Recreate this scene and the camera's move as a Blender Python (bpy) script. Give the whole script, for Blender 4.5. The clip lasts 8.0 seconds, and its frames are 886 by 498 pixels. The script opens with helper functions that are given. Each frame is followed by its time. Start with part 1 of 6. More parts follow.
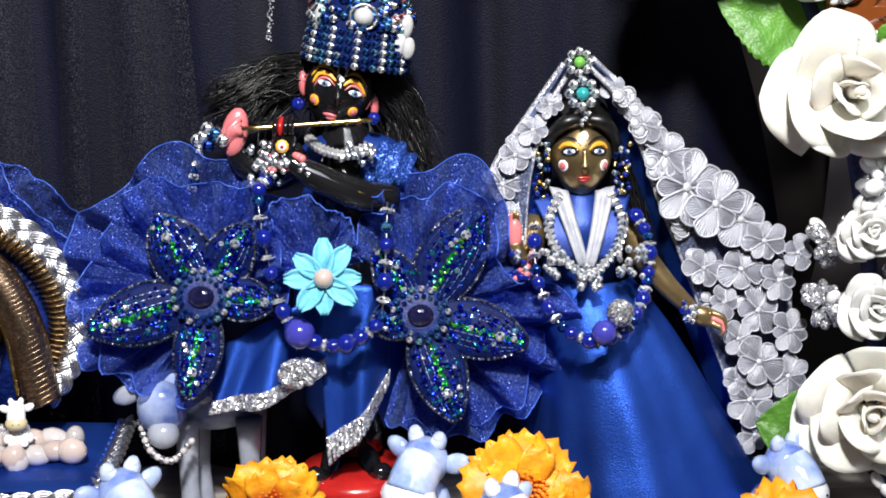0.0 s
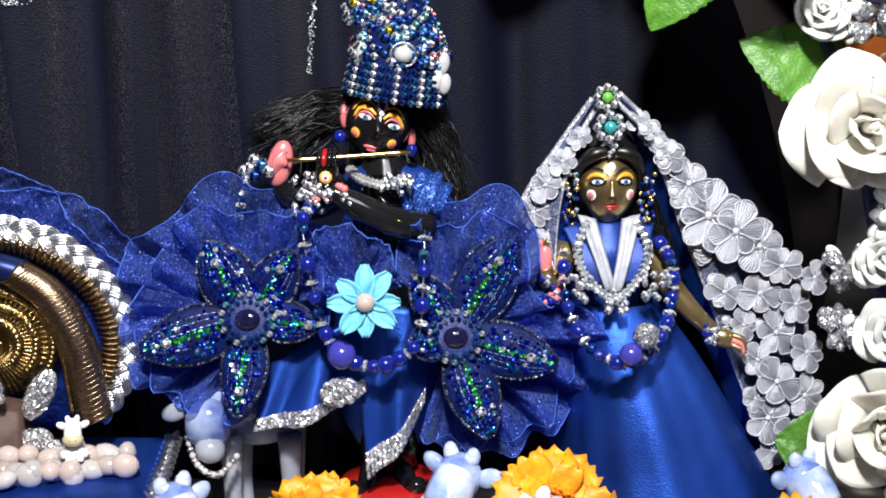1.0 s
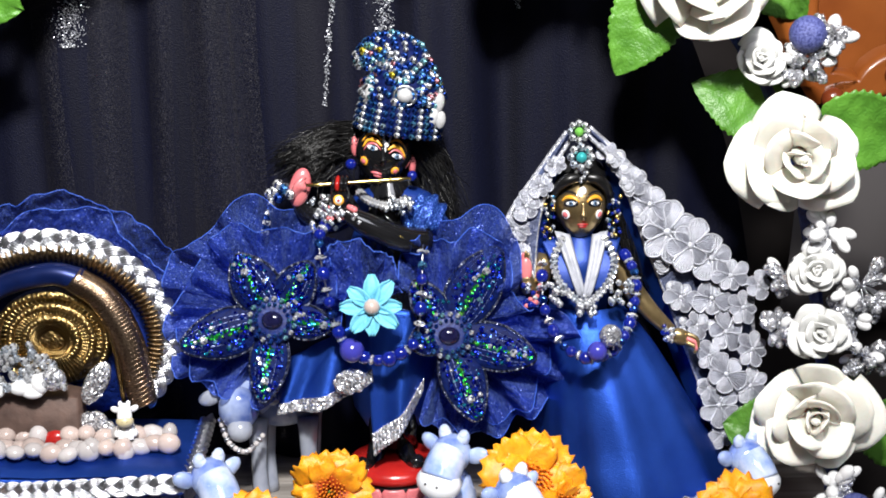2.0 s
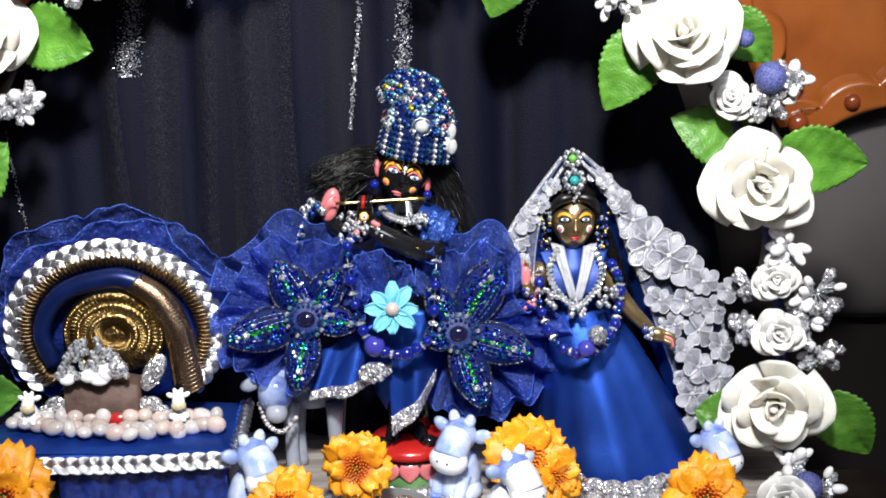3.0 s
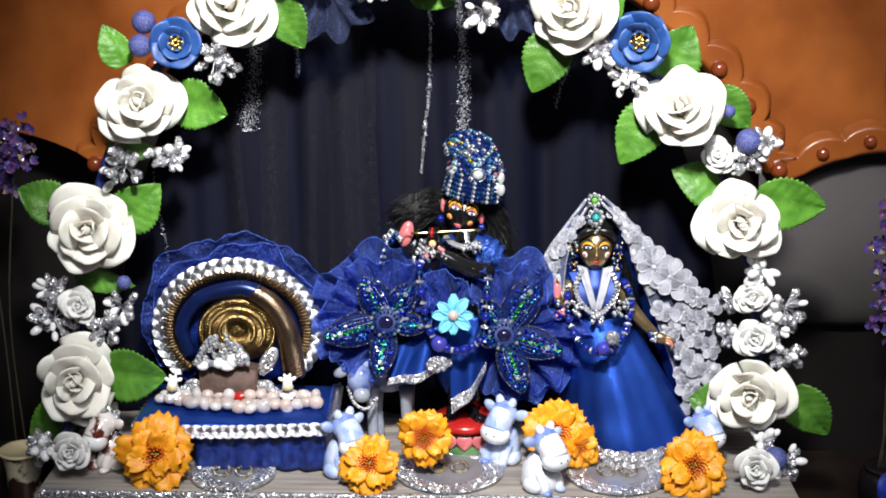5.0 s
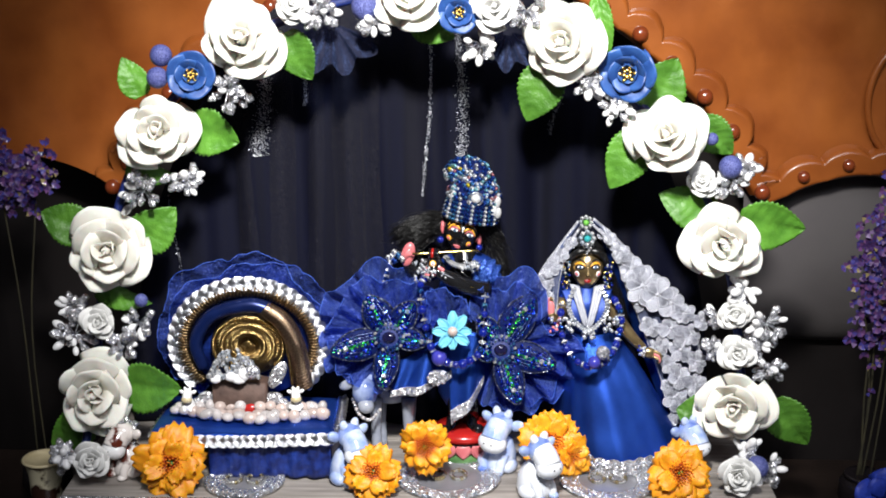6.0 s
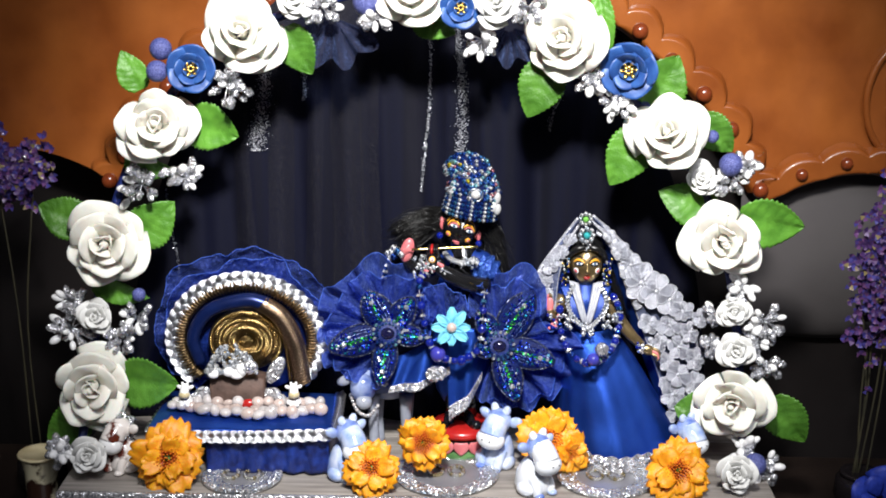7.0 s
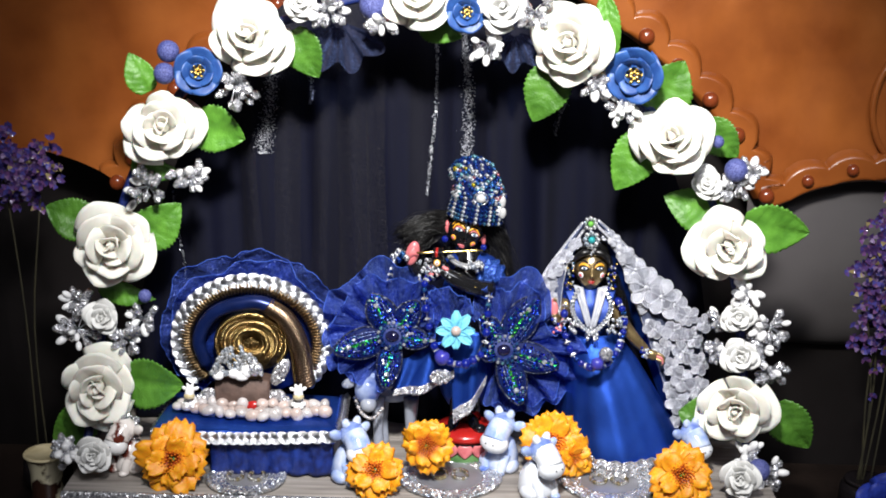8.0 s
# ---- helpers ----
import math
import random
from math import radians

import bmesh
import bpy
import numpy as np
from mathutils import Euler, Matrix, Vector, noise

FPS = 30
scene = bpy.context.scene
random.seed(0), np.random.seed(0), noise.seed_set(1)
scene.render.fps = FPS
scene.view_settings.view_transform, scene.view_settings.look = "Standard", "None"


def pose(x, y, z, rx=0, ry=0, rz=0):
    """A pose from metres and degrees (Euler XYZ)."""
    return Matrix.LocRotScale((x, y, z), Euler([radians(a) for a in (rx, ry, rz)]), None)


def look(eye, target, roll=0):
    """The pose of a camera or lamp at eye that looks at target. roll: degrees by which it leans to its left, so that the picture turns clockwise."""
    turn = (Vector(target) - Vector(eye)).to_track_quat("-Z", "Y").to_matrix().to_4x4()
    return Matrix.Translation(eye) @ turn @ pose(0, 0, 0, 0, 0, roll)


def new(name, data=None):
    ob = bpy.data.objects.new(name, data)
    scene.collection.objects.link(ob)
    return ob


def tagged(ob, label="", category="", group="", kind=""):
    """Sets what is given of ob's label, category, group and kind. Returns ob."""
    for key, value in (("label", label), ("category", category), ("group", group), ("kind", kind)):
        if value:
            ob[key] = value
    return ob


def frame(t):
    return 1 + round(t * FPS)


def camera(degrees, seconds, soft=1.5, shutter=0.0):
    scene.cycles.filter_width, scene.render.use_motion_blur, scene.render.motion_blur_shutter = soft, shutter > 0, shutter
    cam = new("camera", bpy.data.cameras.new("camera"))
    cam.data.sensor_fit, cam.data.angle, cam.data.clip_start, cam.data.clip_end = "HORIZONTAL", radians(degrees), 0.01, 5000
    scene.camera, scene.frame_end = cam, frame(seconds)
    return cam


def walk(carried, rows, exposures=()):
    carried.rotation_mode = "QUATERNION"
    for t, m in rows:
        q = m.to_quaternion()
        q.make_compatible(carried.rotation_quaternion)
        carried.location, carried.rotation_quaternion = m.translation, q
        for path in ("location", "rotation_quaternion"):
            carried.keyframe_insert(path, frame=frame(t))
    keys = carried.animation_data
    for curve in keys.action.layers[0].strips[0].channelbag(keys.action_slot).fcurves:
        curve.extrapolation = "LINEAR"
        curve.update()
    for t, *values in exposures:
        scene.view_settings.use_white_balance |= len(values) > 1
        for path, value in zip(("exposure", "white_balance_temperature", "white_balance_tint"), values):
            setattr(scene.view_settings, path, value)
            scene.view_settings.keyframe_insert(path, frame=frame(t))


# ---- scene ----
cam = camera(36.0, 8.0, soft=1.8)
# seconds, eye, target, roll
ROWS = [
    (0, (0.0382, -0.5503, 0.2467), (0.0696, 0.4228, 0.0185), -0.433),
    (0.5, (0.0328, -0.5510, 0.2482), (0.0645, 0.4229, 0.0231), -0.335),
    (1, (0.0253, -0.5757, 0.2614), (0.0529, 0.3984, 0.0371), -0.371),
    (2.3, (0.0346, -0.6969, 0.3148), (0.0482, 0.2708, 0.0628), -0.370),
    (2.5, (0.0290, -0.7151, 0.3265), (0.0466, 0.2500, 0.0653), -0.208),
    (3, (0.0260, -0.7615, 0.3504), (0.0405, 0.2021, 0.0833), 0.026),
    (3.5, (0.0243, -0.8134, 0.3732), (0.0386, 0.1485, 0.1001), 0.189),
    (4, (0.0232, -0.8701, 0.3880), (0.0236, 0.0926, 0.1174), 0.384),
    (4.5, (0.0195, -0.9228, 0.4062), (0.0039, 0.0395, 0.1344), 0.357),
    (6, (0.0238, -1.0246, 0.4511), (0.0017, -0.0605, 0.1865), 0.183),
    (6.5, (0.0143, -1.0241, 0.4513), (0.0022, -0.0603, 0.1848), 0.462),
    (7, (0.0123, -1.0227, 0.4509), (0.0017, -0.0593, 0.1831), 0.691),
    (7.5, (0.0186, -1.0219, 0.4490), (-0.0041, -0.0580, 0.1836), 0.749),
    (8, (0.0173, -1.0257, 0.4493), (-0.0018, -0.0612, 0.1861), 0.945),
]
walk(cam, [(t, look(eye, target, roll)) for t, eye, target, roll in ROWS])

# ---- light ----
world = bpy.data.worlds.new("ambient_fill")
scene.world = world
world.use_nodes = True
world.node_tree.nodes["Background"].inputs[0].default_value = (0.62, 0.70, 1.0, 1)
world.node_tree.nodes["Background"].inputs[1].default_value = 0.15
scene.view_settings.exposure = 0.0


def spot_lamp(name, eye, target, watts, colour, degrees, blend, size):
    data = bpy.data.lights.new(name, "SPOT")
    data.energy, data.color, data.spot_size, data.spot_blend, data.shadow_soft_size = watts, colour, radians(degrees), blend, size
    ob = new(name, data)
    ob.matrix_world = look(eye, target)
    return ob


spot_lamp("altar_spotlight", (0.02, -0.72, 0.79), (0.02, 0.01, 0.245), 82.0, (1.0, 0.98, 0.95), 47, 0.8, 0.045)
# Added soft fill from above the viewer; lifts the blacks, no source known.
ambient_fill = bpy.data.lights.new("fill_light", "AREA")
ambient_fill.energy, ambient_fill.size, ambient_fill.color = 30.0, 1.1, (0.88, 0.90, 1.0)
new("fill_light", ambient_fill).matrix_world = look((0.35, -1.5, 1.75), (0.0, 0.0, 0.15))


# ---- materials ----
def nodes_of(name):
    m = bpy.data.materials.new(name)
    m.use_nodes = True
    t = m.node_tree
    return m, t, t.nodes["Principled BSDF"]


def mat(name, dark, light, rough=0.5, metal=0.0, scale=60.0, bump=0.0, bump_scale=400.0, per_object=0.0, **extra):
    """Two-tone grain, fine relief and, if wanted, a shift from object to object."""
    m, t, b = nodes_of(name)
    co = t.nodes.new("ShaderNodeTexCoord")
    n = t.nodes.new("ShaderNodeTexNoise")
    n.inputs["Scale"].default_value, n.inputs["Detail"].default_value = scale, 6
    t.links.new(co.outputs["Object"], n.inputs["Vector"])
    r = t.nodes.new("ShaderNodeValToRGB")
    r.color_ramp.elements[0].position, r.color_ramp.elements[1].position = 0.32, 0.68
    r.color_ramp.elements[0].color, r.color_ramp.elements[1].color = (*dark, 1), (*light, 1)
    t.links.new(n.outputs["Fac"], r.inputs["Fac"])
    out = r.outputs["Color"]
    if per_object:
        info, h = t.nodes.new("ShaderNodeObjectInfo"), t.nodes.new("ShaderNodeHueSaturation")
        mr = t.nodes.new("ShaderNodeMapRange")
        mr.inputs["To Min"].default_value, mr.inputs["To Max"].default_value = 1 - per_object, 1 + per_object
        t.links.new(info.outputs["Random"], mr.inputs["Value"])
        t.links.new(mr.outputs["Result"], h.inputs["Value"])
        t.links.new(out, h.inputs["Color"])
        out = h.outputs["Color"]
    t.links.new(out, b.inputs["Base Color"])
    b.inputs["Roughness"].default_value, b.inputs["Metallic"].default_value = rough, metal
    for key, value in extra.items():
        b.inputs[key.replace("_", " ")].default_value = value
    if bump:
        n2, bp = t.nodes.new("ShaderNodeTexNoise"), t.nodes.new("ShaderNodeBump")
        n2.inputs["Scale"].default_value, n2.inputs["Detail"].default_value = bump_scale, 3
        t.links.new(co.outputs["Object"], n2.inputs["Vector"])
        t.links.new(n2.outputs["Fac"], bp.inputs["Height"])
        bp.inputs["Strength"].default_value, bp.inputs["Distance"].default_value = bump, 0.001
        t.links.new(bp.outputs["Normal"], b.inputs["Normal"])
    return m


def glitter(name, base, fleck, size=0.0007, rough=0.25, tilt=0.9, metal=1.0, share=0.5):
    """Small flakes, each tilted its own way, on a coloured ground."""
    m, t, b = nodes_of(name)
    co, v = t.nodes.new("ShaderNodeTexCoord"), t.nodes.new("ShaderNodeTexVoronoi")
    v.inputs["Scale"].default_value = 1 / size
    t.links.new(co.outputs["Object"], v.inputs["Vector"])
    sub, mul, add, nrm = (t.nodes.new("ShaderNodeVectorMath") for _ in range(4))
    sub.operation, mul.operation, add.operation, nrm.operation = "SUBTRACT", "SCALE", "ADD", "NORMALIZE"
    sub.inputs[1].default_value = (0.5, 0.5, 0.5)
    mul.inputs["Scale"].default_value = tilt
    g = t.nodes.new("ShaderNodeNewGeometry")
    t.links.new(v.outputs["Color"], sub.inputs[0])
    t.links.new(sub.outputs[0], mul.inputs[0])
    t.links.new(mul.outputs[0], add.inputs[0])
    t.links.new(g.outputs["Normal"], add.inputs[1])
    t.links.new(add.outputs[0], nrm.inputs[0])
    t.links.new(nrm.outputs[0], b.inputs["Normal"])
    sep, ramp = t.nodes.new("ShaderNodeSeparateColor"), t.nodes.new("ShaderNodeValToRGB")
    ramp.color_ramp.elements[0].position, ramp.color_ramp.elements[1].position = share - 0.03, share + 0.03
    ramp.color_ramp.elements[0].color, ramp.color_ramp.elements[1].color = (*base, 1), (*fleck, 1)
    t.links.new(v.outputs["Color"], sep.inputs[0])
    t.links.new(sep.outputs[0], ramp.inputs["Fac"])
    t.links.new(ramp.outputs["Color"], b.inputs["Base Color"])
    b.inputs["Roughness"].default_value, b.inputs["Metallic"].default_value = rough, metal
    return m


def sheer(name, colour, fleck, cover=0.55, rough=0.35):
    """Woven see-through cloth: a translucent blue weave with fine sparkle, partly open."""
    m, t, b = nodes_of(name)
    out = t.nodes["Material Output"]
    co, n, r = t.nodes.new("ShaderNodeTexCoord"), t.nodes.new("ShaderNodeTexNoise"), t.nodes.new("ShaderNodeValToRGB")
    n.inputs["Scale"].default_value, n.inputs["Detail"].default_value = 1900, 1
    t.links.new(co.outputs["Object"], n.inputs["Vector"])
    r.color_ramp.elements[0].position, r.color_ramp.elements[1].position = 0.55, 0.72
    r.color_ramp.elements[0].color, r.color_ramp.elements[1].color = (*colour, 1), (*fleck, 1)
    t.links.new(n.outputs["Fac"], r.inputs["Fac"])
    t.links.new(r.outputs["Color"], b.inputs["Base Color"])
    b.inputs["Roughness"].default_value = rough
    b.inputs["Sheen Weight"].default_value, b.inputs["Sheen Tint"].default_value = 0.6, (0.3, 0.45, 1, 1)
    v = t.nodes.new("ShaderNodeTexVoronoi")
    v.inputs["Scale"].default_value = 2200
    t.links.new(co.outputs["Object"], v.inputs["Vector"])
    sb, ml, ad, nr = (t.nodes.new("ShaderNodeVectorMath") for _ in range(4))
    sb.operation, ml.operation, ad.operation, nr.operation = "SUBTRACT", "SCALE", "ADD", "NORMALIZE"
    sb.inputs[1].default_value = (0.5, 0.5, 0.5)
    ml.inputs["Scale"].default_value = 1.3
    g = t.nodes.new("ShaderNodeNewGeometry")
    for x, y in ((v.outputs["Color"], sb.inputs[0]), (sb.outputs[0], ml.inputs[0]), (ml.outputs[0], ad.inputs[0]), (g.outputs["Normal"], ad.inputs[1]), (ad.outputs[0], nr.inputs[0]), (nr.outputs[0], b.inputs["Normal"])):
        t.links.new(x, y)
    b.inputs["Metallic"].default_value = 0.35
    tl, tr, m1, m2 = (t.nodes.new(k) for k in ("ShaderNodeBsdfTranslucent", "ShaderNodeBsdfTransparent", "ShaderNodeMixShader", "ShaderNodeMixShader"))
    tl.inputs["Color"].default_value = (*[min(1, 1.3 * c) for c in colour], 1)
    tr.inputs["Color"].default_value = (0.55, 0.65, 1, 1)
    m1.inputs[0].default_value = 0.35
    t.links.new(b.outputs[0], m1.inputs[1])
    t.links.new(tl.outputs[0], m1.inputs[2])
    n2, mr = t.nodes.new("ShaderNodeTexNoise"), t.nodes.new("ShaderNodeMapRange")
    n2.inputs["Scale"].default_value, n2.inputs["Detail"].default_value = 90, 4
    t.links.new(co.outputs["Object"], n2.inputs["Vector"])
    mr.inputs["From Min"].default_value, mr.inputs["From Max"].default_value = 0.3, 0.7
    mr.inputs["To Min"].default_value, mr.inputs["To Max"].default_value = max(0, cover - 0.18), min(1, cover + 0.18)
    t.links.new(n2.outputs["Fac"], mr.inputs["Value"])
    t.links.new(mr.outputs["Result"], m2.inputs[0])
    t.links.new(tr.outputs[0], m2.inputs[1])
    t.links.new(m1.outputs[0], m2.inputs[2])
    t.links.new(m2.outputs[0], out.inputs[0])
    return m


def jewels(name, stops, rough=0.08, metal=0.0, transmission=0.0, cut=0.0):
    """One of several bead colours, by the object's or the island's chance."""
    m, t, b = nodes_of(name)
    info, g, ad, fr, r = (t.nodes.new(k) for k in ("ShaderNodeObjectInfo", "ShaderNodeNewGeometry", "ShaderNodeMath", "ShaderNodeMath", "ShaderNodeValToRGB"))
    ad.operation, fr.operation = "ADD", "FRACT"
    t.links.new(info.outputs["Random"], ad.inputs[0])
    t.links.new(g.outputs["Random Per Island"], ad.inputs[1])
    t.links.new(ad.outputs[0], fr.inputs[0])
    t.links.new(fr.outputs[0], r.inputs["Fac"])
    r.color_ramp.interpolation = "CONSTANT"
    while len(r.color_ramp.elements) < len(stops):
        r.color_ramp.elements.new(0.5)
    for e, (p, c) in zip(r.color_ramp.elements, stops):
        e.position, e.color = p, (*c, 1)
    t.links.new(r.outputs["Color"], b.inputs["Base Color"])
    b.inputs["Roughness"].default_value, b.inputs["Metallic"].default_value = rough, metal
    b.inputs["Transmission Weight"].default_value = transmission
    b.inputs["Coat Weight"].default_value = 0.25
    if cut:
        co, v = t.nodes.new("ShaderNodeTexCoord"), t.nodes.new("ShaderNodeTexVoronoi")
        v.inputs["Scale"].default_value = 1 / cut
        t.links.new(co.outputs["Object"], v.inputs["Vector"])
        sb, ml, ad2, nr = (t.nodes.new("ShaderNodeVectorMath") for _ in range(4))
        sb.operation, ml.operation, ad2.operation, nr.operation = "SUBTRACT", "SCALE", "ADD", "NORMALIZE"
        sb.inputs[1].default_value = (0.5, 0.5, 0.5)
        ml.inputs["Scale"].default_value = 2.0
        for x, y in ((v.outputs["Color"], sb.inputs[0]), (sb.outputs[0], ml.inputs[0]), (ml.outputs[0], ad2.inputs[0]), (g.outputs["Normal"], ad2.inputs[1]), (ad2.outputs[0], nr.inputs[0]), (nr.outputs[0], b.inputs["Normal"])):
            t.links.new(x, y)
        b.inputs["Coat Weight"].default_value = 0.0
    return m


FOAM = mat("white_foam", (0.68, 0.66, 0.59), (0.80, 0.78, 0.71), 0.75, scale=45, bump=0.2, bump_scale=900, per_object=0.03, Subsurface_Weight=0.12, Subsurface_Scale=0.003, Specular_IOR_Level=0.15)
SMALL_FOAM = mat("pale_foam", (0.62, 0.62, 0.60), (0.76, 0.76, 0.74), 0.5, scale=60, bump=0.2, bump_scale=1200)
LEAF = mat("leaf_cloth", (0.05, 0.16, 0.015), (0.10, 0.27, 0.03), 0.42, scale=70, bump=0.5, bump_scale=700, per_object=0.25)
BLUE_PETAL = mat("blue_petal", (0.012, 0.045, 0.19), (0.035, 0.11, 0.34), 0.45, scale=90, bump=0.2)
GOLD = mat("gold_bead", (0.7, 0.5, 0.14), (0.85, 0.64, 0.22), 0.25, 1.0)
SILVER = mat("silver_wire", (0.42, 0.43, 0.46), (0.72, 0.73, 0.77), 0.30, 1.0, scale=300, bump=0.3, bump_scale=1500)
SILVER_GLITTER = glitter("silver_glitter", (0.34, 0.35, 0.39), (0.90, 0.90, 0.92), tilt=1.1, metal=0.75)
FROST = mat("frosted_berry_blue", (0.012, 0.018, 0.13), (0.13, 0.15, 0.38), 0.6, scale=900, bump=0.5, bump_scale=1500)
CREAM = mat("cream_berry", (0.72, 0.72, 0.72), (0.85, 0.85, 0.85), 0.25)


def voile():
    """Dark navy voile: long vertical shades where the layers lie double, and a fine weave."""
    m, t, b = nodes_of("navy_voile")
    co, mp, n, r, w, mx, bp = (t.nodes.new(k) for k in ("ShaderNodeTexCoord", "ShaderNodeMapping", "ShaderNodeTexNoise", "ShaderNodeValToRGB", "ShaderNodeTexNoise", "ShaderNodeMix", "ShaderNodeBump"))
    mp.inputs["Scale"].default_value = (48, 48, 1.6)
    n.inputs["Scale"].default_value, n.inputs["Detail"].default_value = 1.0, 5
    t.links.new(co.outputs["Object"], mp.inputs["Vector"])
    t.links.new(mp.outputs[0], n.inputs["Vector"])
    t.links.new(n.outputs["Fac"], r.inputs["Fac"])
    for _ in range(2):
        r.color_ramp.elements.new(0.5)
    for e, (p, c) in zip(r.color_ramp.elements, ((0.30, (0.0016, 0.0020, 0.0080)), (0.48, (0.0032, 0.0042, 0.0180)), (0.60, (0.0034, 0.0038, 0.0120)), (0.74, (0.0085, 0.0086, 0.0180)))):
        e.position, e.color = p, (*c, 1)
    w.inputs["Scale"].default_value, w.inputs["Detail"].default_value = 1500, 1
    t.links.new(co.outputs["Object"], w.inputs["Vector"])
    mx.data_type, mx.blend_type = "RGBA", "MULTIPLY"
    mx.inputs["Factor"].default_value = 0.7
    t.links.new(r.outputs["Color"], mx.inputs["A"])
    t.links.new(w.outputs["Fac"], mx.inputs["B"])
    t.links.new(mx.outputs["Result"], b.inputs["Base Color"])
    t.links.new(w.outputs["Fac"], bp.inputs["Height"])
    bp.inputs["Strength"].default_value, bp.inputs["Distance"].default_value = 0.35, 0.001
    t.links.new(bp.outputs["Normal"], b.inputs["Normal"])
    b.inputs["Roughness"].default_value, b.inputs["Specular IOR Level"].default_value = 0.6, 0.16
    return m


CURTAIN = voile()
SATIN = mat("royal_satin", (0.0125, 0.057, 0.35), (0.026, 0.104, 0.56), 0.40, 0.85, scale=30, bump=0.28, bump_scale=1800, Anisotropic=0.4, Specular_IOR_Level=0.8)
ORGANZA = sheer("blue_organza", (0.015, 0.05, 0.42), (0.30, 0.44, 1.0), 0.45)
ORGANZA_DENSE = sheer("blue_organza_folded", (0.014, 0.045, 0.38), (0.22, 0.35, 0.9), 0.68)
NAVY_PAD = mat("navy_padding", (0.006, 0.010, 0.07), (0.012, 0.03, 0.17), 0.4, scale=500, bump=0.6, bump_scale=1200)
BLACK = mat("black_lacquer", (0.004, 0.004, 0.005), (0.009, 0.009, 0.010), 0.12, scale=50, Coat_Weight=0.5)
BRASS = mat("brass", (0.22, 0.15, 0.07), (0.50, 0.37, 0.18), 0.28, 0.85, scale=60, bump=0.1)
HAIR = mat("black_hair", (0.003, 0.003, 0.003), (0.008, 0.0075, 0.0075), 0.35, scale=400, Specular_IOR_Level=0.5)
PINK = mat("pink_paint", (0.52, 0.11, 0.13), (0.64, 0.20, 0.20), 0.3)
RED = mat("red_paint", (0.28, 0.008, 0.008), (0.42, 0.018, 0.014), 0.25, Coat_Weight=0.4)
GREEN = mat("green_paint", (0.05, 0.13, 0.04), (0.10, 0.22, 0.07), 0.35)
YELLOW = mat("ochre_paint", (0.75, 0.32, 0.02), (0.85, 0.45, 0.05), 0.35)
WHITE = mat("white_paint", (0.76, 0.76, 0.76), (0.84, 0.84, 0.84), 0.3)
IRIS = mat("grey_blue_paint", (0.10, 0.16, 0.25), (0.16, 0.24, 0.36), 0.2)
PEARL = mat("pearl", (0.30, 0.22, 0.20), (0.52, 0.44, 0.40), 0.18, scale=150, per_object=0.22, Coat_Weight=0.7)
CRYSTAL = jewels("crystal", [(0, (0.85, 0.87, 0.9)), (0.6, (0.6, 0.66, 0.74)), (0.8, (0.95, 0.95, 0.95))], 0.2, 0.70, cut=0.55)
CRYSTAL_FINE = jewels("fine_crystal", [(0, (0.85, 0.87, 0.9)), (0.6, (0.6, 0.66, 0.74)), (0.8, (0.95, 0.95, 0.95))], 0.2, 0.85, cut=0.0008)
BEADS = jewels("crown_beads", [(0, (0.02, 0.07, 0.35)), (0.26, (0.06, 0.20, 0.48)), (0.46, (0.75, 0.78, 0.82)), (0.74, (0.25, 0.55, 0.62)), (0.86, (0.9, 0.9, 0.92)), (0.93, (0.75, 0.6, 0.05)), (0.96, (0.6, 0.25, 0.28))], 0.18, 0.68, cut=0.6)
BLUE_GLASS = mat("blue_glass_bead", (0.002, 0.004, 0.10), (0.006, 0.018, 0.24), 0.05, scale=200, Coat_Weight=0.8)
LILAC_BALL = mat("violet_blue_bead", (0.03, 0.03, 0.26), (0.05, 0.05, 0.33), 0.12, Coat_Weight=0.6)
GREEN_SEQUIN = jewels("green_sequin", [(0, (0.02, 0.42, 0.05)), (0.5, (0.05, 0.62, 0.10)), (0.8, (0.25, 0.70, 0.12))], 0.18, 0.8, cut=0.0009)
BLUE_SEQUIN = jewels("blue_sequin", [(0, (0.005, 0.012, 0.32)), (0.5, (0.015, 0.06, 0.6)), (0.80, (0.02, 0.30, 0.45)), (0.90, (0.12, 0.22, 0.8)), (0.96, (0.3, 0.65, 0.8))], 0.18, 0.85, cut=0.0009)
TURQUOISE = mat("turquoise_petal", (0.06, 0.32, 0.48), (0.16, 0.50, 0.65), 0.6, scale=120, bump=0.3, bump_scale=900)
MARIGOLD_EYE = mat("marigold_floret", (0.62, 0.13, 0.003), (0.82, 0.28, 0.01), 0.55, scale=300, per_object=0.15)
CERAMIC = mat("blue_white_porcelain", (0.16, 0.27, 0.60), (0.66, 0.71, 0.80), 0.08, scale=70, Coat_Weight=0.7)
CERAMIC_HEAD = mat("blue_shaded_porcelain", (0.035, 0.09, 0.40), (0.50, 0.60, 0.78), 0.08, scale=62, Coat_Weight=0.7)
PEARL_GREY = mat("grey_pearl", (0.30, 0.27, 0.27), (0.54, 0.51, 0.50), 0.12, scale=150, per_object=0.2, Coat_Weight=0.7)
CERAMIC_WHITE = mat("white_porcelain", (0.66, 0.70, 0.78), (0.78, 0.79, 0.80), 0.08, scale=50, Coat_Weight=0.7)
INK = mat("black_dot", (0.01, 0.01, 0.012), (0.02, 0.02, 0.022), 0.15)
CREAM_PAINT = mat("cream_paint", (0.48, 0.40, 0.22), (0.62, 0.54, 0.34), 0.35)
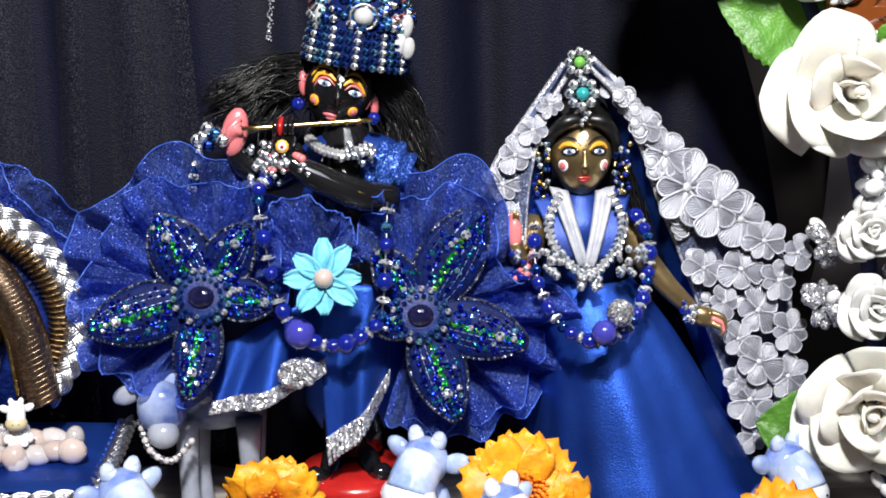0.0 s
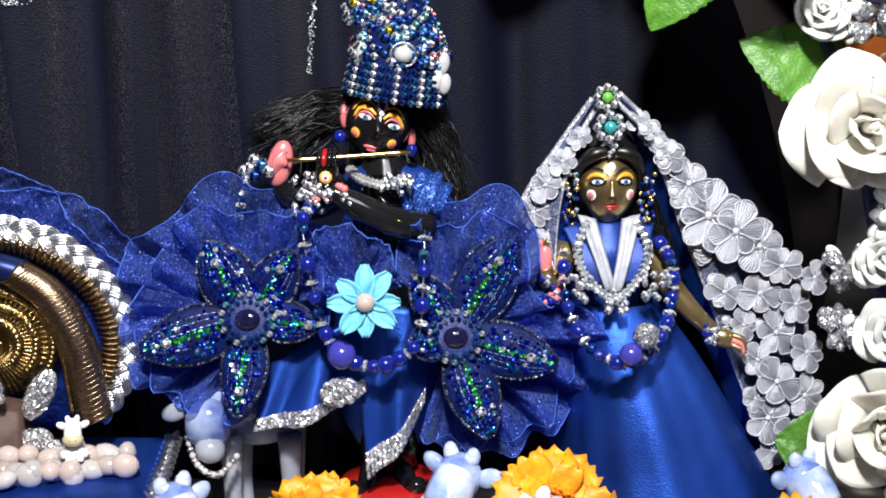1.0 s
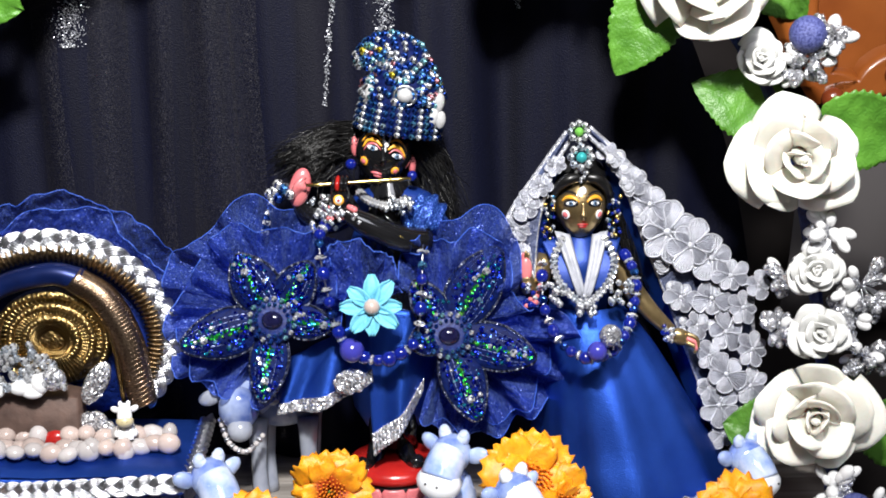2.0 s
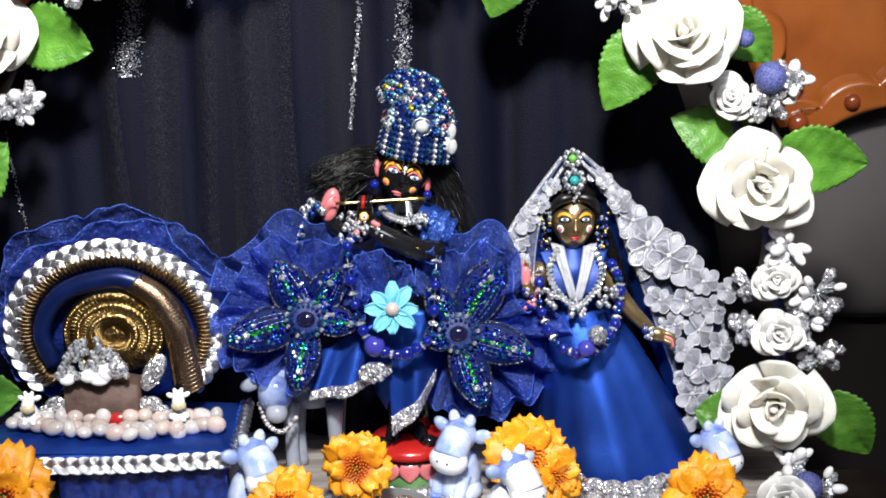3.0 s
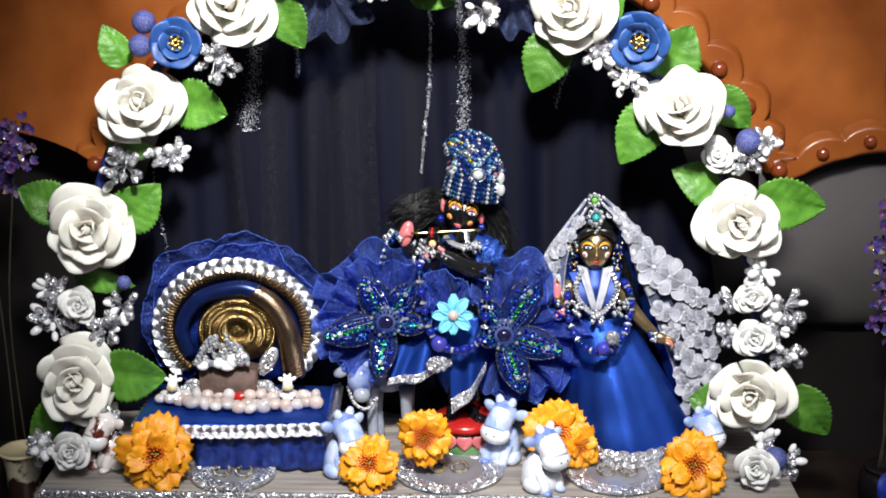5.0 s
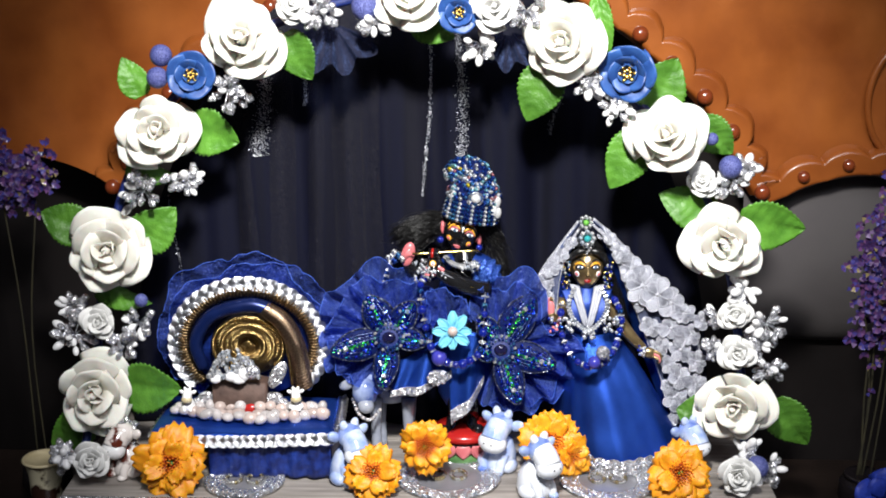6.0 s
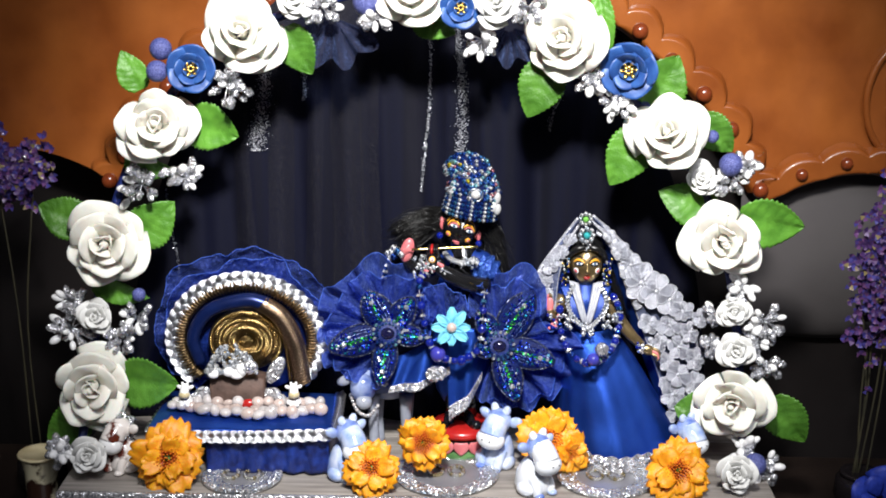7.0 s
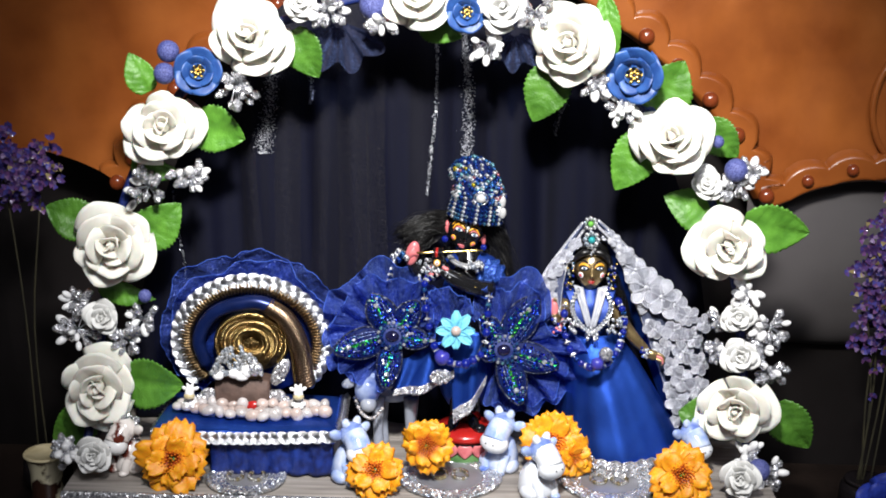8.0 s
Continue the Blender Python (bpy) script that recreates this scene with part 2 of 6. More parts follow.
BROWN = mat("brown_clay", (0.05, 0.028, 0.022), (0.11, 0.065, 0.05), 0.7, scale=120, bump=0.4)
GILT = mat("gilt_trim", (0.22, 0.14, 0.05), (0.55, 0.40, 0.17), 0.28, 1.0, scale=260, bump=1.0, bump_scale=520)
LEATHER = mat("orange_brown_leather", (0.165, 0.040, 0.007), (0.29, 0.085, 0.017), 0.30, scale=17, bump=0.25, bump_scale=60, Coat_Weight=0.12)
LEATHER_DARK = mat("dark_stud_wood", (0.10, 0.018, 0.006), (0.19, 0.04, 0.012), 0.2, scale=40, Coat_Weight=0.5)
# Near-black base colour; the grey wall's shadow is put into it.
WALL = mat("shaded_grey_wall", (0.012, 0.010, 0.010), (0.026, 0.022, 0.022), 0.4, scale=5, bump=0.2, bump_scale=80)
# Paler copy of the wall colour for its lit part at the right.
LIT_WALL = mat("lit_wall_grey", (0.065, 0.058, 0.060), (0.10, 0.092, 0.092), 0.5, scale=6, bump=0.15, bump_scale=80)
DRESSER = mat("dark_dresser", (0.011, 0.007, 0.006), (0.026, 0.017, 0.013), 0.35, scale=12, bump=0.2, bump_scale=120)
MIRROR = mat("mirror_plate", (0.20, 0.20, 0.22), (0.28, 0.28, 0.30), 0.4, 0.4, scale=40)
STATICE = jewels("statice", [(0, (0.055, 0.018, 0.12)), (0.3, (0.045, 0.035, 0.22)), (0.6, (0.11, 0.035, 0.14)), (0.82, (0.16, 0.10, 0.22)), (0.94, (0.22, 0.17, 0.07))], 0.8)
STEM = mat("dry_stem", (0.018, 0.016, 0.007), (0.04, 0.034, 0.014), 0.8)
COBALT = mat("cobalt_cloth_petal", (0.006, 0.02, 0.22), (0.02, 0.05, 0.40), 0.6, scale=200)


def plank_wood():
    m, t, b = nodes_of("bleached_wood")
    co, mp, n, r = (t.nodes.new(k) for k in ("ShaderNodeTexCoord", "ShaderNodeMapping", "ShaderNodeTexNoise", "ShaderNodeValToRGB"))
    mp.inputs["Scale"].default_value = (14, 160, 160)
    n.inputs["Scale"].default_value, n.inputs["Detail"].default_value = 1.0, 8
    t.links.new(co.outputs["Object"], mp.inputs["Vector"])
    t.links.new(mp.outputs[0], n.inputs["Vector"])
    t.links.new(n.outputs["Fac"], r.inputs["Fac"])
    r.color_ramp.elements[0].position, r.color_ramp.elements[1].position = 0.3, 0.7
    r.color_ramp.elements[0].color, r.color_ramp.elements[1].color = (0.16, 0.14, 0.125, 1), (0.35, 0.32, 0.29, 1)
    t.links.new(r.outputs["Color"], b.inputs["Base Color"])
    b.inputs["Roughness"].default_value = 0.6
    return m


PLANK = plank_wood()


FELT = mat("navy_felt", (0.0012, 0.003, 0.030), (0.003, 0.011, 0.080), 0.6, scale=500, bump=0.1, bump_scale=1500, Specular_IOR_Level=0.1)
NIGHT = mat("black_glass", (0.006, 0.005, 0.006), (0.014, 0.011, 0.012), 0.25, scale=20)


# Pale reflector colour that lifts dark parts and gives beads something to mirror.
BOUNCE_WALL = mat("bounce_wall", (0.50, 0.50, 0.50), (0.60, 0.60, 0.60), 0.8, scale=4, bump=0.1, bump_scale=90)


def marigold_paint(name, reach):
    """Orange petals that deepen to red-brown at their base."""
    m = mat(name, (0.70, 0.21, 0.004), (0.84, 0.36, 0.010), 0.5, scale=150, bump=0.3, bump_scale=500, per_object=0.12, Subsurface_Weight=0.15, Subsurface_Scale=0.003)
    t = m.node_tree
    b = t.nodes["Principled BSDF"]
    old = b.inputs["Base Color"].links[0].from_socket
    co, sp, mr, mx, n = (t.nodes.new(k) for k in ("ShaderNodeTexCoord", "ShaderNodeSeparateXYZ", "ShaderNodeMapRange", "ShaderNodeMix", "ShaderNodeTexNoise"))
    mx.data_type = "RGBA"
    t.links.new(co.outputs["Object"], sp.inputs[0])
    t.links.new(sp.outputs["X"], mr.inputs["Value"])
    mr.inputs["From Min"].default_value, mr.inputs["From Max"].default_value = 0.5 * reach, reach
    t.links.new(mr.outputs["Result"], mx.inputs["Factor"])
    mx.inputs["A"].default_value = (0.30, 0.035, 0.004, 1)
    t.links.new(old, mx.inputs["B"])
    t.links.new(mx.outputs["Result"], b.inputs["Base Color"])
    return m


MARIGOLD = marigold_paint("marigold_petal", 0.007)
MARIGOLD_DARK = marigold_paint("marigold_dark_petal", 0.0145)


SATIN_DARK = mat("dark_satin", (0.005, 0.022, 0.15), (0.010, 0.045, 0.27), 0.42, 0.4, scale=60, bump=0.2, bump_scale=1500)
BALL_GLITTER = glitter("ball_glitter", (0.42, 0.43, 0.48), (0.9, 0.9, 0.92), 0.14, 0.25, 1.4, 0.75)


def speckle(name, colour, level):
    """Loose silver dust: bright grains with nothing between them."""
    m, t, b = nodes_of(name)
    co, n, r, tr, mx = (t.nodes.new(k) for k in ("ShaderNodeTexCoord", "ShaderNodeTexNoise", "ShaderNodeMapRange", "ShaderNodeBsdfTransparent", "ShaderNodeMixShader"))
    n.inputs["Scale"].default_value, n.inputs["Detail"].default_value = 2300, 2
    t.links.new(co.outputs["Object"], n.inputs["Vector"])
    t.links.new(n.outputs["Fac"], r.inputs["Value"])
    r.inputs["From Min"].default_value, r.inputs["From Max"].default_value = level, level + 0.16
    t.links.new(r.outputs["Result"], mx.inputs[0])
    t.links.new(tr.outputs[0], mx.inputs[1])
    t.links.new(b.outputs[0], mx.inputs[2])
    t.links.new(mx.outputs[0], t.nodes["Material Output"].inputs[0])
    b.inputs["Base Color"].default_value, b.inputs["Roughness"].default_value, b.inputs["Metallic"].default_value = (*colour, 1), 0.4, 0.4
    return m


# ---- mesh tools ----
def mesh_of(name, verts, faces, smooth=True):
    me = bpy.data.meshes.new(name)
    me.from_pydata([tuple(v) for v in verts], [], faces)
    me.validate()
    me.polygons.foreach_set("use_smooth", [smooth] * len(me.polygons))
    return me


def part(name, me, material, parent=None, label="", m=None):
    """Links a mesh, or a list of pieces [(verts, faces)], as one object under a thing."""
    if isinstance(me, list):
        me = joined(name, me)
    if material and not me.materials:
        for k in material if isinstance(material, (list, tuple)) else [material]:
            me.materials.append(k)
    ob = new(name, me)
    if parent:
        ob.parent = parent
    if m is not None:
        ob.matrix_basis = m
    if label:
        ob["label"] = label
    return ob


def joined(name, pieces):
    """pieces: (verts, faces) or (verts, faces, material index)."""
    vs, fs, ms = [], [], []
    for p in pieces:
        k = len(vs)
        vs.extend(p[0])
        fs.extend([tuple(i + k for i in f) for f in p[1]])
        ms.extend([p[2] if len(p) > 2 else 0] * len(p[1]))
    me = bpy.data.meshes.new(name)
    me.from_pydata([tuple(v) for v in vs], [], fs)
    me.polygons.foreach_set("use_smooth", [True] * len(fs))
    me.polygons.foreach_set("material_index", ms)
    return me


def thing(name, loc, label, category, group="", kind="", turn=(0, 0, 0)):
    ob = new(name)
    ob.empty_display_size = 0.01
    ob.matrix_basis = pose(*loc, *turn)
    return tagged(ob, label, category, group, kind)


def grid(fn, nu, nv, closed=False, thick=0.0):
    """A sheet fn(u, v), u and v from 0 to 1; with thick, a second side behind it."""
    cols = nu if closed else nu + 1
    vs = [Vector(fn(i / nu, j / nv)) for j in range(nv + 1) for i in range(cols)]
    fs = [(j * cols + i, j * cols + (i + 1) % cols, (j + 1) * cols + (i + 1) % cols, (j + 1) * cols + i) for j in range(nv) for i in range(nu)]
    if thick:
        nrm = [Vector() for _ in vs]
        for f in fs:
            c = (vs[f[2]] - vs[f[0]]).cross(vs[f[3]] - vs[f[1]])
            for i in f:
                nrm[i] += c
        n = len(vs)
        vs = vs + [v - (k.normalized() if k.length else k) * thick for v, k in zip(vs, nrm)]
        back = [tuple(n + i for i in reversed(f)) for f in fs]
        rim = []
        edges = {}
        for f in fs:
            for a, b in zip(f, f[1:] + f[:1]):
                edges[(a, b)] = edges.get((a, b), 0) + 1
        for a, b in edges:
            if (b, a) not in edges:
                rim.append((b, a, n + a, n + b))
        fs = fs + back + rim
    return vs, fs


def ball(c, r, nu=12, nv=8, m=None):
    """An ellipsoid; r a number or three."""
    r = (r, r, r) if isinstance(r, (int, float)) else r
    vs, fs = [Vector((0, 0, -r[2]))], []
    for j in range(1, nv):
        a = math.pi * j / nv - math.pi / 2
        for i in range(nu):
            b = 2 * math.pi * i / nu
            vs.append(Vector((r[0] * math.cos(a) * math.cos(b), r[1] * math.cos(a) * math.sin(b), r[2] * math.sin(a))))
    vs.append(Vector((0, 0, r[2])))
    for i in range(nu):
        fs.append((0, 1 + (i + 1) % nu, 1 + i))
        fs.append((len(vs) - 1, len(vs) - 1 - nu + i, len(vs) - 1 - nu + (i + 1) % nu))
        for j in range(nv - 2):
            k = 1 + j * nu
            fs.append((k + i, k + (i + 1) % nu, k + nu + (i + 1) % nu, k + nu + i))
    if m is not None:
        vs = [m @ v for v in vs]
    c = Vector(c)
    return [v + c for v in vs], fs


def spline(pts, n):
    """n + 1 points on a smooth line through pts."""
    p = [Vector(q) for q in pts]
    p = [2 * p[0] - p[1]] + p + [2 * p[-1] - p[-2]]
    out = []
    for k in range(n + 1):
        s = k / n * (len(p) - 3)
        i = min(int(s), len(p) - 4)
        t = s - i
        a, b, c, d = p[i:i + 4]
        out.append(0.5 * (2 * b + (c - a) * t + (2 * a - 5 * b + 4 * c - d) * t * t + (3 * b - a - 3 * c + d) * t ** 3))
    return out


def tube(pts, r, n=16, sides=8, flat=1.0):
    """A round bar along pts; r a number or a list of radii from end to end."""
    line = spline(pts, n) if n else [Vector(q) for q in pts]
    n = len(line) - 1
    vs, fs = [], []
    up = Vector((0.13, -0.97, 0.2))
    for k, q in enumerate(line):
        d = (line[min(k + 1, n)] - line[max(k - 1, 0)]).normalized()
        s = d.cross(up)
        s = s.normalized() if s.length > 1e-6 else Vector((1, 0, 0))
        w = s.cross(d)
        if isinstance(r, (list, tuple)):
            f = k / n * (len(r) - 1)
            i = min(int(f), len(r) - 2)
            rad = r[i] + (r[i + 1] - r[i]) * (f - i)
        else:
            rad = r
        for i in range(sides):
            a = 2 * math.pi * i / sides
            vs.append(q + s * rad * math.cos(a) + w * rad * flat * math.sin(a))
    for k in range(n):
        for i in range(sides):
            fs.append((k * sides + i, k * sides + (i + 1) % sides, (k + 1) * sides + (i + 1) % sides, (k + 1) * sides + i))
    fs.append(tuple(reversed(range(sides))))
    fs.append(tuple(n * sides + i for i in range(sides)))
    return vs, fs


def lathe(profile, sides=32, sx=1.0, sy=1.0, c=(0, 0, 0)):
    c = Vector(c)
    n = len(profile)
    vs = [c + Vector((sx * r * math.cos(2 * math.pi * i / sides), sy * r * math.sin(2 * math.pi * i / sides), z)) for r, z in profile for i in range(sides)]
    fs = [(j * sides + i, j * sides + (i + 1) % sides, (j + 1) * sides + (i + 1) % sides, (j + 1) * sides + i) for j in range(n - 1) for i in range(sides)]
    fs.append(tuple(reversed(range(sides))))
    fs.append(tuple((n - 1) * sides + i for i in range(sides)))
    return vs, fs


def box(x0, x1, y0, y1, z0, z1, b=0.002):
    """A box with bevelled edges."""
    bm = bmesh.new()
    bmesh.ops.create_cube(bm, size=1, matrix=Matrix.Translation(((x0 + x1) / 2, (y0 + y1) / 2, (z0 + z1) / 2)) @ Matrix.Diagonal((x1 - x0, y1 - y0, z1 - z0, 1)))
    if b:
        bmesh.ops.bevel(bm, geom=bm.edges[:], offset=b, segments=2, affect="EDGES", profile=0.5)
    bm.verts.index_update()
    vs, fs = [v.co.copy() for v in bm.verts], [tuple(v.index for v in f.verts) for f in bm.faces]
    bm.free()
    return vs, fs


def braid(parent, line, r, count, label=""):
    """A flat plait of three strands, each of four cords that lie side by side."""
    core = part("braid", [tube(line, r * 0.45, 60, 8)], SILVER, parent, label)
    n = 12 * count
    path = spline(line, n)
    for k in range(3):
        run = []
        for j in range(n + 1):
            d = (path[min(j + 1, n)] - path[max(j - 1, 0)]).normalized()
            f = Vector((0, -1, 0.25))
            f = (f - d * f.dot(d)).normalized()
            w = 2 * math.pi * (j / 36 + k / 3)
            run.append(path[j] + f.cross(d) * (0.68 * r * math.sin(w)) + f * (0.40 * r + 0.17 * r * math.sin(2 * w)))
        cords = []
        for c in (-1.5, -0.5, 0.5, 1.5):
            pts = []
            for j in range(n + 1):
                d = (run[min(j + 1, n)] - run[max(j - 1, 0)]).normalized()
                pts.append(run[j] + Vector((0, -1, 0.25)).cross(d).normalized() * (0.20 * r * c) - Vector((0, -1, 0.25)) * (0.025 * r * c * c))
            cords.append(tube(pts, 0.135 * r, 0, 6))
        part("strand", cords, SILVER, core)
    return core


def facing(loc, n, spin=0.0, scale=1.0):
    """Local z along n, turned by spin degrees."""
    return Matrix.Translation(loc) @ Vector(n).to_track_quat("Z", "Y").to_matrix().to_4x4() @ pose(0, 0, 0, 0, 0, spin) @ Matrix.Scale(scale, 4)


# ---- the setting ----
def structure(ob, label, category):
    return tagged(ob, label, category, kind="structure")


dresser = part("dresser_top", [box(-1.2, 1.2, -0.75, 0.135, -0.10, -0.062, 0.004)], DRESSER)
structure(part("dresser_body", [box(-1.15, 1.15, -0.70, 0.13, -0.9, -0.10, 0.004)], DRESSER), "dark brown wooden dresser body under the altar", "dresser")
structure(dresser, "dark brown wooden top under the altar", "dresser top")
structure(part("wall_back", [box(-2.0, 2.0, 0.17, 0.25, -0.9, 1.9, 0)], WALL), "plain grey wall behind the headboard, its shadow put into the colour", "wall")
# Unseen side walls, front wall and ceiling, added pale to bounce light back.
structure(part("wall_left", [box(-2.08, -2.0, -2.6, 0.17, -0.9, 1.9, 0)], BOUNCE_WALL), "unseen pale side wall that bounces light", "wall")
structure(part("wall_right", [box(2.0, 2.08, -2.6, 0.17, -0.9, 1.9, 0)], BOUNCE_WALL), "unseen pale side wall that bounces light", "wall")
structure(part("wall_front", [box(-2.0, 2.0, -2.68, -2.6, -0.9, 1.9, 0)], BOUNCE_WALL), "unseen pale wall behind the viewer that bounces light", "wall")
structure(part("ceiling", [box(-2.0, 2.0, -2.6, 0.17, 1.9, 1.98, 0)], BOUNCE_WALL), "unseen pale ceiling that bounces light", "ceiling")
structure(part("floor", [box(-2.0, 2.0, -2.6, 0.17, -0.98, -0.9, 0)], DRESSER), "dark floor", "floor")


def bolster(u, v):
    """Added bowed sheet; it turns under so the wall fades from light to dark."""
    a = radians(80 - 165 * v)
    return Vector((0.255 + 0.36 * u, 0.168 - 0.050 * math.cos(a), 0.178 + 0.135 * math.sin(a) + 0.004 * noise.noise(Vector((u * 6, v * 3, 0)))))


structure(part("wall_bolster", [grid(bolster, 24, 24)], LIT_WALL), "added bowed grey sheet giving the wall its light gradient", "bolster")


# carved headboard: an opening like an arch, its lower edge rising again outwards
def border_line(side):
    c = -0.008
    pts = [(0.004, 0.403), (0.073, 0.386), (0.130, 0.347), (0.161, 0.327), (0.188, 0.303), (0.216, 0.276), (0.240, 0.247), (0.254, 0.218), (0.268, 0.196)]
    return [Vector((c + side * (x + 0.005), 0.098, z)) for x, z in pts]


def lower_line(side):
    return [Vector((-0.008 + side * (x + 0.005), 0.098, z)) for x, z in [(0.268, 0.193), (0.3015, 0.2095), (0.338, 0.2195), (0.376, 0.219), (0.417, 0.198), (0.496, 0.182), (0.615, 0.191)]]


headboard = thing("headboard", (0, 0, 0), "orange-brown leather headboard with scalloped border and round studs", "headboard")
for side in (-1, 1):
    inner, low = spline(border_line(side), 24), spline(lower_line(side), 24)
    rim = inner + low

    def panel(u, v, rim=rim, side=side):
        f = u * (len(rim) - 1)
        i = min(int(f), len(rim) - 2)
        q = rim[i].lerp(rim[i + 1], f - i)
        top = Vector((-0.008 + side * (0.75 * u ** 0.8 + 0.001), 0.110, 0.95))
        p = q.lerp(top, v)
        p.y = 0.108 + 0.004 * noise.noise(p * 9) + 0.0015 * noise.noise(p * 40)
        return p
    sheet = grid(panel, 72, 40)
    part("panel", [sheet if side < 0 else (sheet[0], [tuple(reversed(f)) for f in sheet[1]])], LEATHER, headboard)
    # raised band with scallops on its outer side
    for line, flip, count in ((inner, 1, 8), (low, -1, 6))[:1 if side < 0 else 2]:
        def band(u, v, line=line, flip=flip, count=count, side=side):
            f = u * (len(line) - 1)
            i = min(int(f), len(line) - 2)
            q = line[i].lerp(line[i + 1], f - i)
            d = (line[i + 1] - line[i]).normalized()
            out = Vector((-d.z, 0, d.x)) * (side * -1)
            if out.z < 0 and abs(out.z) > 0.2:
                out = -out
            elif abs(out.z) <= 0.2 and out.x * side < 0:
                out = -out
            w = (0.0185 if flip > 0 else 0.021) + (0.0125 if flip > 0 else 0.008) * abs(math.cos(math.pi * count * u)) ** 0.7
            h = 0.012 * min(1, math.sin(math.pi * min(max(v, 0.0), 1.0)) * 2.2)
            return q + out * (w * v - (0.0095 if flip > 0 else 0.0135)) + Vector((0, 0.008 - h, 0))
        part("border", [grid(band, 240, 12)], LEATHER, headboard)
    stud = joined("stud", [ball((0, 0, 0), (0.0068, 0.006, 0.0068), 14, 8)])
    places = [inner[k] for k in (3, 6, 9, 12, 15, 18, 21, 24)] + [low[k] for k in (4, 8, 12, 16, 20) if side > 0]
    for k, q in enumerate(places):
        s = 1.0 if k < 8 else 0.78
        off = Vector((0, -0.005, 0.0))
        part("stud", stud, LEATHER_DARK, headboard, m=Matrix.Translation(q + off) @ Matrix.Scale(s, 4))
ring = [(0.385 + 0.036 * math.cos(a), 0.103, 0.272 + 0.05 * math.sin(a)) for a in np.linspace(0, 2 * math.pi, 40)]
part("carved_oval", [tube(ring, 0.003, 0, 8)], LEATHER, headboard)
star = [ball((0.378 + 0.007 * math.cos(a), 0.098, 0.268 + 0.007 * math.sin(a)), (0.003, 0.002, 0.003), 8, 6) for a in np.linspace(0, 2 * math.pi, 8)[:-1]]
part("gilt_star", star + [ball((0.378, 0.098, 0.268), 0.003, 8, 6)], GOLD, headboard, "small gilt star ornament")


# altar board
altar = thing("altar_board", (0, 0, 0), "bleached wooden board that carries the altar, silver glitter edging", "board")
for k in range(3):
    y0 = -0.092 + 0.056 * k
    part("plank", [box(-0.285, 0.254, y0, y0 + 0.0552, -0.018, 0.0, 0.0012)], PLANK, altar)
for k in range(2):
    part("foot", [box(-0.24 + 0.42 * k, -0.18 + 0.42 * k, -0.08, 0.06, -0.062, -0.018, 0.002)], PLANK, altar)
part("edging", [box(-0.285, 0.254, -0.0965, -0.0922, -0.014, 0.0008, 0.0012)], SILVER_GLITTER, altar, "silver glitter ribbon edging")


# curtain
def fold(x, z):
    return 0.055 + 0.0035 * math.sin(x * 62 + 1.6 * math.sin(z * 5) + 2.2 * noise.noise(Vector((x * 14, 3, z * 2)))) + 0.0012 * math.sin(x * 230 + 2 + z * 6) + 0.007 * noise.noise(Vector((x * 26, 0, z * 3)))


def curtain_sheet(u, v):
    z = 0.388 * v
    x = -0.020 + (2 * u - 1) * 0.243 * math.sqrt(max(0.0, 1 - (z / 0.395) ** 2))
    return Vector((x, fold(x, z), 0.001 + z))


curtain = part("curtain", [grid(curtain_sheet, 260, 40, thick=-0.0006)], CURTAIN)
structure(curtain, "dark navy sheer curtain hanging in soft folds", "curtain")
GREY_VOILE = speckle("grey_voile", (0.058, 0.056, 0.064), 0.515)
for x, w, z0, z1 in ((-0.128, 0.012, 0.01, 0.355), (-0.106, 0.008, 0.01, 0.36), (-0.080, 0.014, 0.01, 0.37), (-0.056, 0.010, 0.01, 0.375), (-0.162, 0.009, 0.01, 0.33)):
    def second_layer(u, v, x=x, w=w, z0=z0, z1=z1):
        z = z0 + (z1 - z0) * v
        xx = x + 0.004 * math.sin(v * 3 + x * 70) + (2 * u - 1) * w * (1 - 0.25 * v) * (1 + 0.3 * noise.noise(Vector((x * 60, v * 4, 2))))
        return Vector((xx, fold(xx, z) - 0.0030 - 0.0035 * math.sin(math.pi * u), z))
    tagged(part("voile_layer", [grid(second_layer, 10, 40)], GREY_VOILE), "thin grey voile layer falling in a fold before the curtain", "voile", "voile layers")
GLITTER_FLAKE = mat("silver_flake", (0.50, 0.52, 0.58), (0.85, 0.87, 0.92), 0.35, 0.5, scale=900)
rg = random.Random(77)
